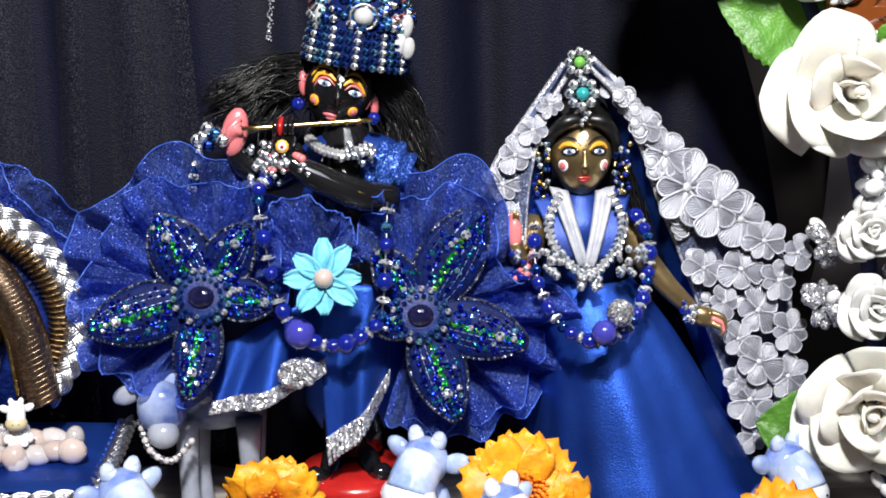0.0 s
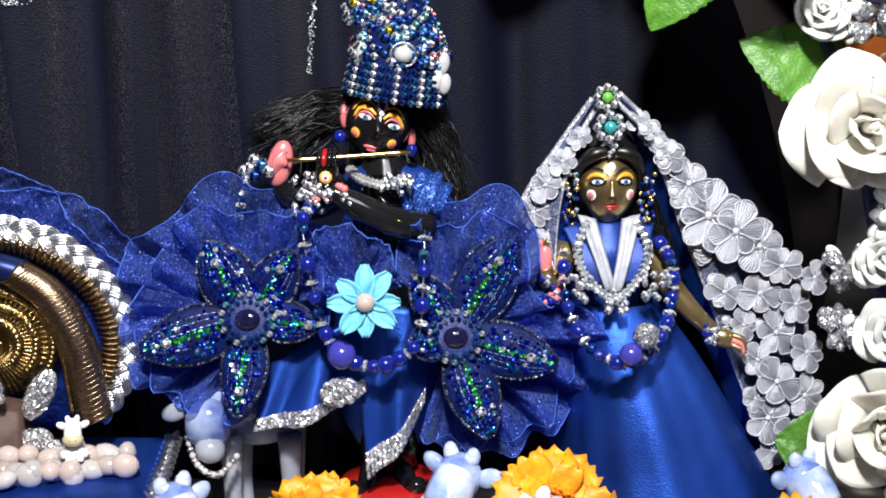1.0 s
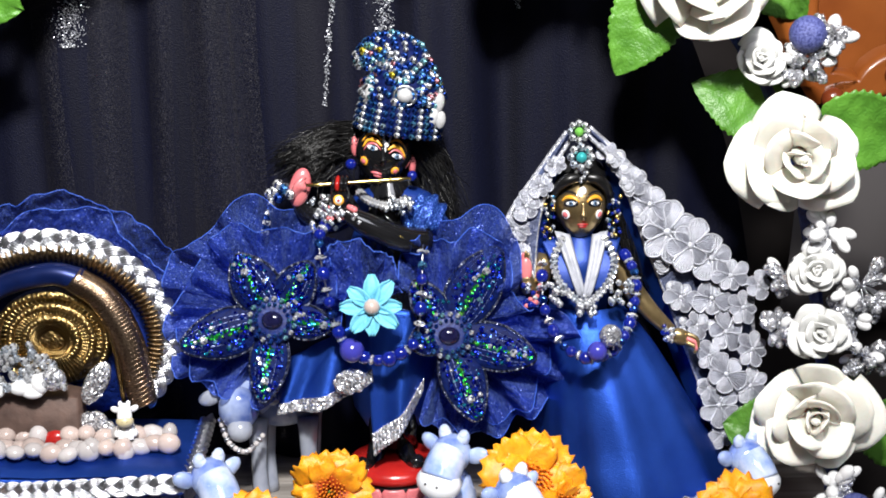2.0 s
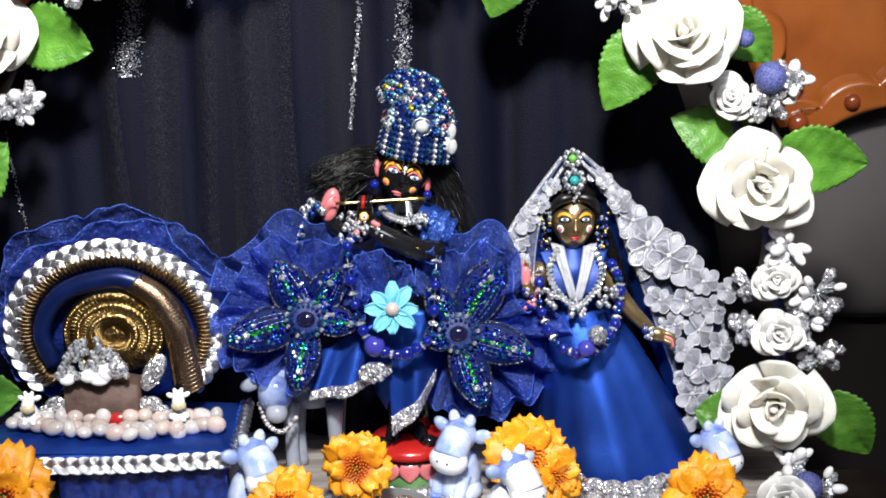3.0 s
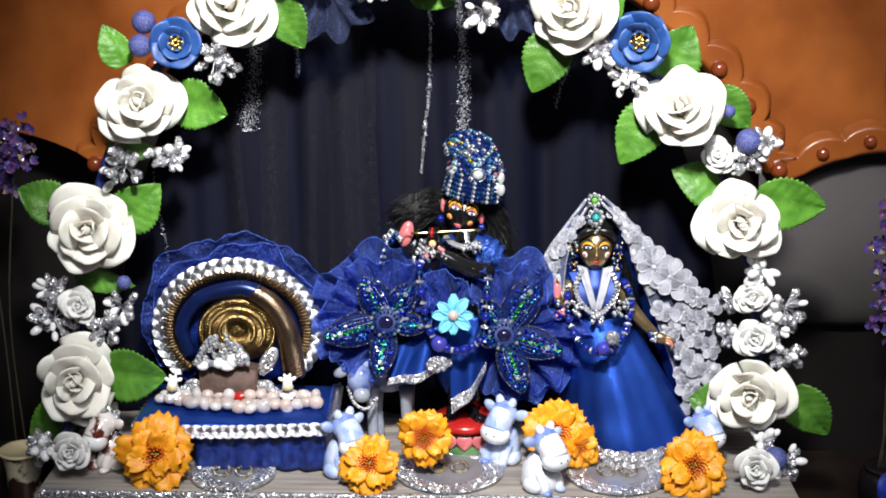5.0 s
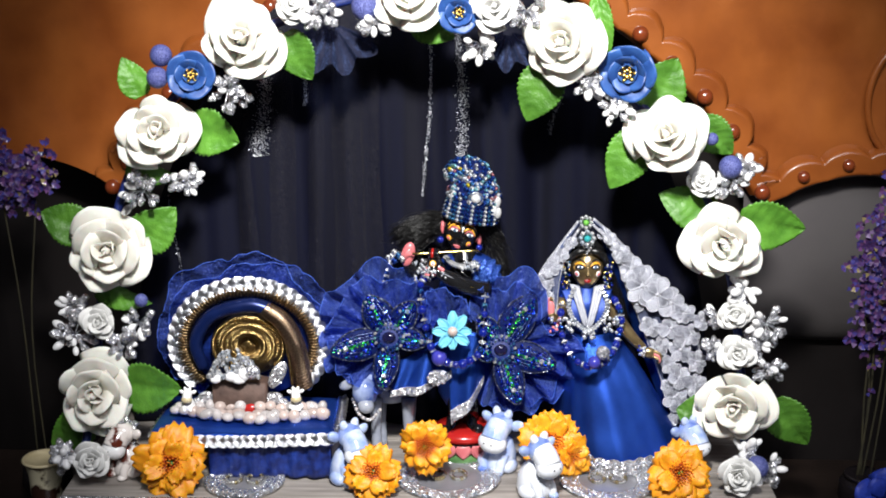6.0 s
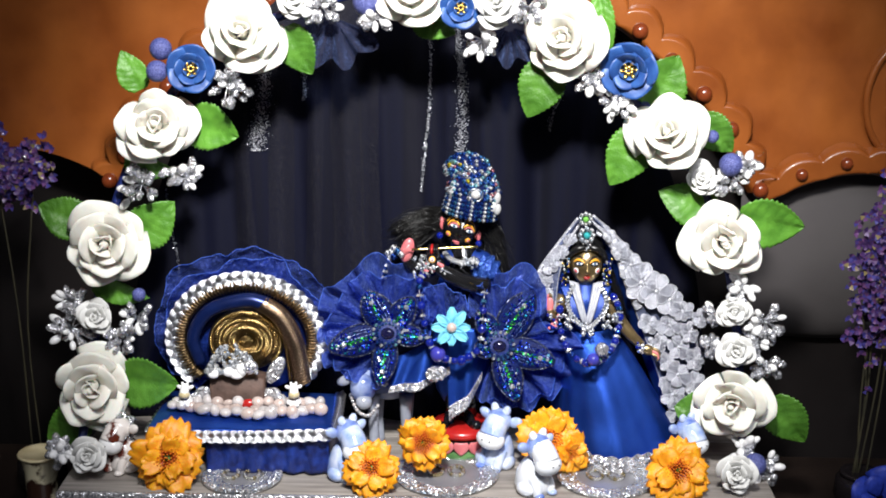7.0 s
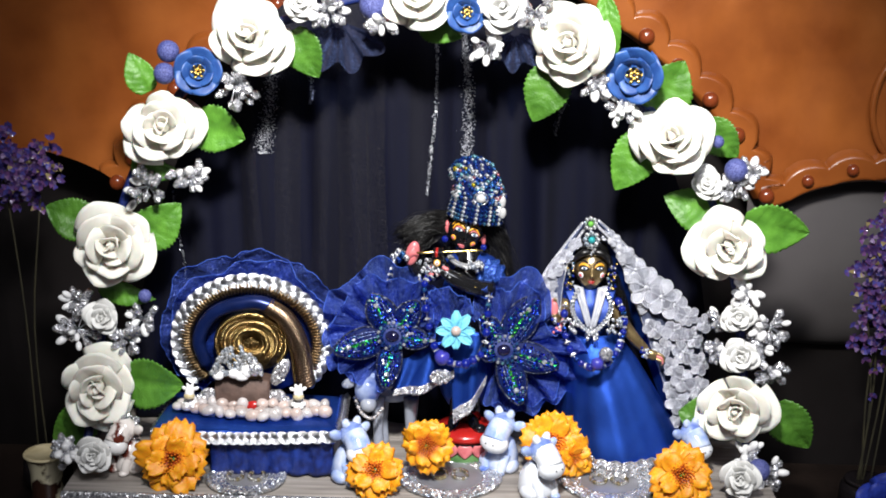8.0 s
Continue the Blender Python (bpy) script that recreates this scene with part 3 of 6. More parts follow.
for x, z0, z1, w0, w1, count in ((-0.147, 0.232, 0.298, 0.0085, 0.0040, 900), (-0.0150, 0.200, 0.335, 0.0016, 0.0013, 520), (0.0105, 0.222, 0.350, 0.0060, 0.0022, 1100), (-0.115, 0.272, 0.31, 0.0026, 0.0020, 200), (0.089, 0.250, 0.285, 0.0022, 0.0020, 160), (-0.2200, 0.12, 0.20, 0.0014, 0.0010, 160)):
    flakes = []
    for _ in range(count):
        v = rg.random() ** 1.1
        z = z0 + (z1 - z0) * v
        xx = x + 0.004 * math.sin(v * 3.2 + x * 50) + rg.gauss(0, 0.55) * (w0 + (w1 - w0) * v) * (0.5 + 0.5 * min(1, v * 5))
        c = Vector((xx, fold(xx, z) - 0.0012 - 0.0016 * rg.random(), z))
        e = rg.uniform(0.00018, 0.00042)
        a, b = Vector((1, rg.uniform(-0.7, 0.7), rg.uniform(-0.5, 0.5))) * e, Vector((rg.uniform(-0.5, 0.5), rg.uniform(-0.7, 0.7), 1)) * e
        flakes.append(([c - a, c - b, c + a, c + b], [(0, 1, 2, 3)]))
    tagged(part("glitter_streak", flakes, GLITTER_FLAKE), "streak of loose silver glitter on the dark curtain", "glitter", "glitter streaks", "stuff")


# ---- garland arch ----
def petal(r0, h, z0, t0, t1, half, curl, seed, point=0.12, nu=10, nv=8, thick=0.0011):
    """A petal: a sector of a cup that opens from t0 to t1 degrees, runs to a point and rolls back along its sides."""
    def fn(u, v):
        s = 2 * u - 1
        r, z = r0, z0
        steps = 12
        reach = h * (1 - point * abs(s) ** 1.15)
        for k in range(steps):
            f = (k + 0.5) / steps
            if f > v:
                break
            a = radians(t0 + (t1 - t0) * f ** 1.4 + curl * max(0, f - 0.60) / 0.40 * (0.12 + 0.88 * abs(s) ** 1.4))
            r += reach / steps * math.sin(a)
            z += reach / steps * math.cos(a)
        wid = half * (0.52 + 0.48 * math.sin(math.pi * min(0.5, 0.10 + 0.50 * v)))
        r *= 1 + 0.05 * s + 0.06 * v * noise.noise(Vector((s * 1.7 + seed, v * 2, seed)))
        z -= h * v * 0.34 * max(0, abs(s) - 0.35) ** 1.5 + 0.03 * h * v * noise.noise(Vector((s * 2.5, v * 3, seed + 5)))
        a = radians(wid * s + 4 * v * math.sin(seed * 3))
        return Vector((r * math.cos(a), r * math.sin(a), z))
    return joined("petal", [grid(fn, nu, nv, thick=thick)])


ROSE_PETALS = {}


def rose(loc, radius, n=(0, -1, 0.25), spin=0.0, foam=None, label="white foam rose on the garland arch", deep=1.0, group="white garland roses", name="rose"):
    ob = thing(name, (0, 0, 0), label, "rose", group)
    ob.matrix_basis = facing(loc, n, spin)
    R = radius * 0.87
    kind = int(spin) % 3
    layers = [("outer", 5, 0.16, 1.06, -0.40, 42, 66, 45, 58), ("middle", 5, 0.16, 0.98, -0.26, 26, 47, 46, 62), ("inner", 4, 0.16, 0.86, -0.12, 12, 34, 52, 66), ("cup", 3, 0.16, 0.72, -0.02, -4, 14, 66, 46), ("heart", 2, 0.08, 0.66, 0.04, -6, 2, 96, 16)]
    for key, count, r0, h, z0, t0, t1, half, curl in layers:
        for k in range(count):
            var = (k + kind) % 3
            code = (key, var, round(R, 4))
            if code not in ROSE_PETALS:
                ROSE_PETALS[code] = petal(r0 * R, h * R * (1 + 0.07 * (var - 1)), z0 * R * deep, t0 + 4 * (var - 1), t1 + 9 * (var - 1), half + 5 * (var - 1), curl, var * 3.7 + count, {"outer": 0.27, "middle": 0.24, "inner": 0.24, "cup": 0.18, "heart": 0.12}[key], 14, 12, 0.0007)
            part("petal", ROSE_PETALS[code], foam or FOAM, ob, m=pose(0, 0, 0, 0, 0, 360 / count * k + 23 * layers.index((key, count, r0, h, z0, t0, t1, half, curl)) + 13 * ((k * 7 + kind * 3) % 3 - 1)) @ pose(0, 0, 0, 5 * ((k * 4 + kind) % 3 - 1), 6 * ((k * 5 + kind) % 3 - 1), 0))
    part("bud", joined("bud", [lathe([(0.02 * R, -0.3 * R), (0.1 * R, 0.0), (0.1 * R, 0.42 * R), (0.06 * R, 0.6 * R), (0.01 * R, 0.63 * R)], 10)]), foam or FOAM, ob)
    return ob


rose((-0.2120, -0.030, 0.2670), 0.0345, (0.10, -1, 0.25), 14)
rose((-0.2530, -0.034, 0.1760), 0.0375, (0.12, -1, 0.20), 40)
rose((-0.2680, -0.040, 0.0640), 0.0375, (0.15, -1, 0.12), 77)
rose((-0.1470, -0.028, 0.3350), 0.0375, (0.05, -1, 0.30), 122)
rose((-0.0250, -0.028, 0.3690), 0.0330, (0.0, -1, 0.25), 10)
rose((0.0880, -0.028, 0.3340), 0.0365, (-0.30, -1, 0.15), 61)
rose((0.1660, -0.030, 0.2650), 0.0345, (-0.25, -1, 0.40), 97)
rose((0.2120, -0.032, 0.1850), 0.0365, (-0.12, -1, 0.15), 30)
rose((0.2255, -0.040, 0.0590), 0.0350, (-0.28, -1, 0.12), 5)
SMALL = "small pale foam rose on the garland arch"
for x, y, z, r, spin in ((-0.2640, -0.032, 0.1180, 0.0165, 0), (-0.2650, -0.075, 0.0220, 0.0165, 31), (-0.1090, -0.030, 0.3610, 0.016, 62), (0.0380, -0.036, 0.3600, 0.021, 93),
                         (0.2230, -0.032, 0.1300, 0.0150, 14), (0.2270, -0.034, 0.0990, 0.0175, 45), (0.2240, -0.078, 0.0170, 0.0175, 76), (0.1940, -0.022, 0.2310, 0.0150, 107)):
    rose((x, y, z), r, (-0.1 if x > 0 else 0.15, -1, 0.2), spin, SMALL_FOAM, SMALL, 0.8, "small garland roses", "small_rose")


def leaf_mesh(length, width, seed):
    def fn(u, v):
        s = 2 * u - 1
        w = 0.5 * width * math.sin(math.pi * min(1, 0.06 + 0.94 * v) ** 0.75) ** 0.8 if v < 1 else 0
        w *= 1 - 0.06 * (math.floor(v * 26) % 2) * (abs(s) > 0.9)
        y = s * w
        vein = abs(math.sin((v * 7 - abs(s) * 1.4) * math.pi))
        return Vector((v * length, y, 0.14 * abs(y) - 0.25 * length * (v - 0.4) ** 2 + 0.0012 * noise.noise(Vector((v * 4, s * 2, seed))) + 0.0005 * vein * (abs(s) > 0.05)))
    return joined("leaf", [grid(fn, 12, 52, thick=0.0003)])


def leaf(x, y, z, angle, length, width, lean=10.0):
    """The leaf's middle at x, y, z; angle is its direction in the upright plane."""
    me = leaf_mesh(length, width, x * 100)
    m = Matrix.Translation((x, y, z)) @ Matrix.Rotation(radians(-angle), 4, "Y") @ Matrix.Rotation(radians(90), 4, "X") @ Matrix.Rotation(radians(lean), 4, "X") @ Matrix.Translation((-length / 2, 0, 0))
    return tagged(part("leaf", me, LEAF, m=m), "green cloth leaf with toothed edge on the garland arch", "leaf", "garland leaves")


for row in ((-0.2320, -0.016, 0.3050, 115, 0.032, 0.024), (-0.1720, -0.018, 0.2630, -22, 0.040, 0.040), (-0.2200, -0.020, 0.2320, -12, 0.040, 0.020), (-0.2890, -0.020, 0.1940, 158, 0.040, 0.034),
            (-0.2200, -0.018, 0.1900, 42, 0.044, 0.038), (-0.2470, -0.022, 0.1340, -15, 0.044, 0.022), (-0.2280, -0.026, 0.0620, -8, 0.046, 0.048), (-0.2940, -0.026, 0.0230, 215, 0.044, 0.034),
            (-0.1070, -0.018, 0.3210, -62, 0.040, 0.032), (-0.0070, -0.018, 0.3420, -25, 0.034, 0.026), (0.0710, -0.018, 0.2950, -112, 0.046, 0.036)):
    leaf(*row)
for row in ((0.1170, -0.018, 0.3430, -78, 0.048, 0.018), (0.1630, -0.014, 0.3020, 58, 0.044, 0.044), (0.1380, -0.018, 0.2450, -118, 0.050, 0.036), (0.2050, -0.012, 0.2620, -45, 0.038, 0.030),
            (0.1860, -0.014, 0.2100, 158, 0.046, 0.036), (0.2510, -0.016, 0.1950, -8, 0.052, 0.042), (0.1980, -0.024, 0.0450, 170, 0.028, 0.036), (0.2740, -0.024, 0.0370, -52, 0.048, 0.036)):
    leaf(*row)


def blue_flower(x, y, z, r, n):
    ob = thing("blue_flower", (0, 0, 0), "blue cloth flower with gold beaded heart on the garland arch", "flower", "blue garland flowers")
    ob.matrix_basis = facing((x, y, z), n)
    for k in range(3):
        for i in range(5):
            code = ("blue", k, r)
            if code not in ROSE_PETALS:
                ROSE_PETALS[code] = petal(0.12 * r, (1.15 - 0.20 * k) * r, -0.25 * r, 34 - 14 * k, 72 - 22 * k, 56, 30, k * 2.1, 0.16, 10, 8, 0.0005)
            part("petal", ROSE_PETALS[code], BLUE_PETAL, ob, m=pose(0, 0, 0, 0, 0, 72 * i + 31 * k))
    dots = [ball((0.22 * r * math.cos(a) * q, 0.22 * r * math.sin(a) * q, 0.35 * r), 0.085 * r, 6, 5) for q in (0.5, 1.15) for a in np.linspace(0, 2 * math.pi, 7)[:-1] + q]
    part("heart", dots, GOLD, ob, "gold bead heart")


blue_flower(-0.1840, -0.030, 0.3090, 0.0185, (0.1, -1, 0.1))
blue_flower(0.0120, -0.030, 0.3560, 0.0160, (0, -1, 0.0))
blue_flower(0.1360, -0.030, 0.3140, 0.0220, (-0.25, -1, -0.15))
for x, y, z, r in ((-0.2060, -0.030, 0.3230, 0.0082), (-0.2090, -0.032, 0.3070, 0.0080), (0.2140, -0.030, 0.2430, 0.0088), (0.2420, -0.060, 0.0160, 0.0088), (-0.0560, -0.030, 0.3590, 0.0100), (-0.2310, -0.030, 0.1350, 0.0052), (0.1990, -0.030, 0.2640, 0.0048)):
    tagged(part("berry", [ball((0, 0, 0), r, 18, 12)], FROST, m=pose(x, y, z)), "frosted blue sugar berry on the garland arch", "berry", "frosted berries")


def sprig(x, y, z, size, seed, cream=0.4):
    """A bunch of small silver buds on wires."""
    rng = random.Random(seed)
    ob = thing("silver_sprig", (x, y, z), "bunch of silver and white glittering buds on the garland", "sprig", "silver sprigs")
    for k in range(20):
        d = Vector((rng.uniform(-1, 1), rng.uniform(-0.9, 0.25), rng.uniform(-0.9, 0.9)))
        d = d.normalized() * size * rng.uniform(0.35, 0.85)
        part("wire", [tube([(0, 0, 0), d * 0.5 + Vector((0, 0, 0.001)), d], 0.0006, 4, 5)], SILVER, ob)
        white = rng.random() < cream
        rr = rng.uniform(0.0022, 0.0036)
        bud = [ball((0, 0, 0), (rr, rr, rr * 1.6), 8, 6)] + ([] if white else [ball((rr * 0.7 * math.cos(a), rr * 0.7 * math.sin(a), rr * (0.9 * (i % 2) - 0.4)), rr * 0.55, 6, 4) for i, a in enumerate(np.linspace(0, 6.28, 6)[:-1])])
        part("bud", bud, CREAM if white else SILVER_GLITTER, ob, m=facing(d, d))


for i, (x, y, z, s) in enumerate(((0.2130, -0.016, 0.1230, 0.013), (0.2120, -0.016, 0.0950, 0.012), (-0.2250, -0.028, 0.2210, 0.024), (-0.1580, -0.028, 0.2970, 0.020), (-0.2340, -0.028, 0.1160, 0.017), (-0.2850, -0.028, 0.1060, 0.018), (-0.2890, -0.062, 0.0190, 0.016), (-0.0890, -0.028, 0.3550, 0.018),
                                  (-0.0500, -0.028, 0.3470, 0.013), (0.0280, -0.028, 0.3320, 0.017), (0.1270, -0.024, 0.2870, 0.017), (0.2150, -0.022, 0.2280, 0.015), (0.2310, -0.028, 0.1490, 0.015), (0.2480, -0.026, 0.1200, 0.018),
                                  (0.2510, -0.026, 0.0850, 0.017), (0.2330, -0.048, 0.0230, 0.016), (0.0610, -0.028, 0.3560, 0.020), (-0.2450, -0.045, 0.0330, 0.014), (0.2510, -0.050, 0.0100, 0.014), (0.2450, -0.026, 0.1030, 0.014), 
                                  (-0.2860, -0.026, 0.1290, 0.015), (-0.2460, -0.026, 0.0990, 0.015), (-0.1950, -0.022, 0.2280, 0.015), (0.2260, -0.024, 0.2400, 0.012), (0.1080, -0.024, 0.3040, 0.013))):
    sprig(x, y, z, s, i, 0.75 if i in (9, 10, 12, 15) else 0.25)
# wire arch that carries the flowers
arch = [(-0.2800, -0.05, 0.0040), (-0.2740, -0.02, 0.0630), (-0.2580, -0.014, 0.1730), (-0.2200, -0.012, 0.2650), (-0.1490, -0.010, 0.3330), (-0.0250, -0.010, 0.3680), (0.0880, -0.010, 0.3390), (0.1670, -0.012, 0.2640), (0.2140, -0.014, 0.1830), (0.2350, -0.02, 0.0680), (0.2350, -0.05, -0.0010)]
tagged(part("arch_frame", [tube(arch, 0.0035, 90, 8)], NAVY_PAD), "navy wrapped wire arch standing on the board", "arch")


def bow(x, y, z, s, seed):
    def fn(u, v):
        a = radians(200 + 140 * u)
        r = s * (0.15 + 0.85 * v) * (1 + 0.12 * math.sin(u * 23 + seed))
        return Vector((r * math.cos(a), 0.006 * v * math.sin(u * 30 + seed), r * math.sin(a)))
    tagged(part("tulle_bow", [grid(fn, 60, 10)], TULLE, m=pose(x, y, z)), "dark navy tulle tuft tucked under the garland", "tulle bow", "tulle bows")


TULLE = sheer("navy_tulle", (0.02, 0.022, 0.06), (0.10, 0.11, 0.2), 0.6, 0.6)
bow(-0.0820, -0.012, 0.3460, 0.036, 0)
bow(0.0480, -0.012, 0.3410, 0.028, 3)


# ---- figures ----
SLEEVE = glitter("blue_glitter_cloth", (0.012, 0.045, 0.26), (0.10, 0.24, 0.75), 0.0005, 0.35, 0.7, 0.5, 0.82)


def doll(name, label, head, radii, tilt, skin, pieces, marks, strokes=()):
    """One plain mesh: skin, hair cap and simple painted marks."""
    hx, hy, hz = head
    rx, ry, rz = radii
    turn = Matrix.Rotation(radians(tilt), 4, "Y")
    skull = ball((0, 0, 0), radii, 28, 20)
    skull = ([Vector((v.x * (1 - 0.24 * max(0, -v.z / rz) ** 1.5), v.y * (1 - 0.10 * max(0, -v.z / rz)), v.z)) for v in skull[0]], skull[1])
    out = [([turn @ v + Vector(head) for v in skull[0]], skull[1], 0)]
    out.append((*tube([(hx, hy - ry * 0.97, hz + 0.30 * rz), (hx, hy - ry * 1.06, hz + 0.02 * rz), (hx, hy - ry * 1.10, hz - 0.16 * rz)], [0.0009, 0.0012, 0.0018], 6, 8), 0))
    out.append((*ball((hx, hy - ry * 0.98, hz - 0.12 * rz), (0.0016, 0.0025, 0.0032), 8, 6), 0))
    for dx, dz, sx, sz, k, a, *up in marks:
        y = -ry * math.sqrt(max(0.05, 1 - (dx / rx) ** 2 - (dz / rz) ** 2))
        nrm = Vector((dx / rx ** 2, y / ry ** 2, dz / rz ** 2)).normalized()
        m = Vector((0, -1, 0)).rotation_difference(nrm).to_matrix().to_4x4() @ Matrix.Rotation(radians(a), 4, "Y")
        lift = up[0] if up else {2: 0.0001, 3: 0.0, 4: 0.0005, 5: 0.0006, 6: 0.0009, 8: 0.0004}[k]
        out.append((*ball(Vector((hx + dx, hy + y, hz + dz)) + nrm * lift, (sx, 0.0006, sz), 12, 6, m), k))
    for r, k, *line in strokes:
        pts = []
        for dx, dz in line:
            y = -ry * math.sqrt(max(0.05, 1 - (dx / rx) ** 2 - (dz / rz) ** 2))
            pts.append(Vector((hx + dx, hy + y - 0.0001, hz + dz)))
        out.append((*tube(pts, [r * 0.4, r, r * 0.4], 10, 6, 0.5), k))
    out += pieces
    ob = part(name, out, [skin, HAIR, WHITE, YELLOW, PINK, IRIS, INK, SATIN_DARK, RED, GOLD, SLEEVE])
    return tagged(ob, label, "doll")


# material slots: 0 skin, 1 hair, 2 white, 3 ochre, 4 pink, 5 iris, 6 ink, 7 satin, 8 red, 9 gold
finger = []
for k in range(4):
    finger.append((*tube([(-0.0285 + 0.0012 * k, -0.016, 0.1655 + 0.001 * k), (-0.0275 + 0.001 * k, -0.019, 0.171), (-0.0235, -0.0175, 0.1755 - 0.0022 * k)], [0.0019, 0.0017, 0.0012], 6, 6), 4))
krishna_pieces = [
    (*tube([(0.017, 0.004, 0.030), (0.017, 0.004, 0.08), (0.018, 0.004, 0.13), (0.017, 0.004, 0.158), (0.016, 0.003, 0.172)], [0.013, 0.016, 0.018, 0.014, 0.006], 20, 18), 0),
    (*ball((0.019, 0.003, 0.158), (0.0215, 0.011, 0.009), 16, 10), 7),
    (*(lambda q: ([v + Vector((0.0011, 0.0011, 0.0008)) * math.sin(v.x * 900 + 2.5 * math.sin(v.z * 300)) + (v - Vector((0.0345, -0.007, 0.152))) * 0.16 * noise.noise(v * 190) for v in q[0]], q[1]))(ball((0.0345, -0.007, 0.1520), (0.0112, 0.0096, 0.0115), 36, 24)), 10),
    (*tube([(0.036, -0.014, 0.1425), (0.022, -0.020, 0.145), (0.006, -0.0225, 0.1525), (-0.006, -0.0225, 0.160)], [0.0062, 0.0066, 0.0058, 0.0036], 14, 12), 0),
    (*ball((-0.0065, -0.022, 0.167), (0.0048, 0.004, 0.0075), 12, 8), 0),
    *[(*tube([(-0.0095 + 0.002 * k, -0.0255, 0.170), (-0.0093 + 0.002 * k, -0.0265, 0.1735), (-0.0090 + 0.002 * k, -0.0225, 0.176)], 0.0011, 6, 6), 8 if k == 1 else 0) for k in range(4)],
    (*ball((-0.0068, -0.0265, 0.1655), (0.0027, 0.0007, 0.0027), 12, 5), 3),
    (*ball((-0.0068, -0.0270, 0.1655), (0.0018, 0.0006, 0.0018), 10, 5), 2),
    (*ball((-0.0068, -0.0274, 0.1655), (0.0008, 0.0005, 0.0008), 8, 5), 8),
    (*tube([(0.001, 0.0, 0.157), (-0.014, -0.004, 0.150), (-0.025, -0.010, 0.158), (-0.0275, -0.013, 0.165)], [0.007, 0.0065, 0.0055, 0.004], 12, 12), 0),
    (*ball((-0.0262, -0.0150, 0.1695), (0.0052, 0.0034, 0.0100), 14, 10, Matrix.Rotation(radians(14), 4, "Y")), 4),
    *finger,
    (*tube([(0.009, -0.002, 0.03), (0.006, -0.012, 0.022), (0.001, -0.020, 0.0275)], [0.005, 0.0045, 0.0035], 8, 10), 0),
    (*tube([(0.022, -0.002, 0.03), (0.026, -0.012, 0.024), (0.030, -0.020, 0.0285)], [0.005, 0.0045, 0.0035], 8, 10), 0),
    (*ball((0.0, 0.004, 0.1865), (0.002, 0.003, 0.0055), 10, 8), 4),
    (*ball((0.0285, 0.004, 0.177), (0.002, 0.003, 0.005), 10, 8), 4),
    *[(*tube([(0.009 + 0.004 * k, -0.0248, 0.1495 - 0.0007 * k), (0.0105 + 0.004 * k, -0.0262, 0.1472), (0.0125 + 0.004 * k, -0.0255, 0.1462)], 0.0004, 5, 4), 9) for k in range(4)],
]
doll("flute_player_doll", "black lacquered doll in blue holding a golden flute, painted face", (0.0145, 0.001, 0.184), (0.0142, 0.0125, 0.0165), 12, BLACK, krishna_pieces, [
    (-0.0052, 0.0040, 0.0030, 0.0012, 2, 16), (0.0068, -0.0004, 0.0030, 0.0012, 2, 16), (-0.0048, 0.0038, 0.0014, 0.0014, 5, 0), (0.0064, -0.0004, 0.0014, 0.0014, 5, 0),
    (-0.0048, 0.0038, 0.0007, 0.0007, 6, 0), (0.0064, -0.0004, 0.0007, 0.0007, 6, 0),
    (-0.0034, -0.0085, 0.0030, 0.0009, 4, 12), (-0.0030, -0.0100, 0.0022, 0.0008, 4, 12), (-0.0095, -0.0028, 0.0024, 0.0024, 3, 0), (-0.0095, -0.0028, 0.0014, 0.0014, 4, 0), (0.0056, -0.0078, 0.0022, 0.0022, 3, 0), (0.0056, -0.0078, 0.0013, 0.0013, 4, 0),
    (0.0006, 0.0098, 0.0005, 0.0042, 2, 8), (0.0040, 0.0090, 0.0005, 0.0040, 2, 24), (0.0018, 0.0054, 0.0012, 0.0012, 2, 0), (0.0010, 0.0030, 0.0006, 0.0014, 2, 8)], [
    (0.0011, 3, (-0.0100, 0.0040), (-0.0072, 0.0076), (-0.0032, 0.0074), (-0.0004, 0.0046)), (0.0008, 3, (-0.0104, 0.0066), (-0.0070, 0.0104), (-0.0030, 0.0100), (-0.0002, 0.0076)), (0.0006, 4, (-0.0096, 0.0026), (-0.0070, 0.0058), (-0.0036, 0.0058), (-0.0010, 0.0030)),
    (0.0011, 3, (0.0024, 0.0030), (0.0052, 0.0046), (0.0086, 0.0030), (0.0108, -0.0018)), (0.0008, 3, (0.0034, 0.0066), (0.0062, 0.0074), (0.0092, 0.0056), (0.0114, 0.0016)), (0.0006, 4, (0.0028, 0.0012), (0.0056, 0.0028), (0.0086, 0.0012), (0.0102, -0.0026))])

flute = thing("flute", (0, 0, 0), "thin golden flute held by the dark doll", "flute")
part("tube", [tube([(-0.0225, -0.0225, 0.1720), (0.0280, -0.0200, 0.1745)], 0.0009, 8, 8)], GOLD, flute)
for k in range(4):
    part("ring", [ball((0.008 + 0.005 * k, -0.0210 + 0.00025 * k, 0.1735 + 0.00025 * k), (0.0008, 0.0014, 0.0014), 8, 6)], GOLD, flute)

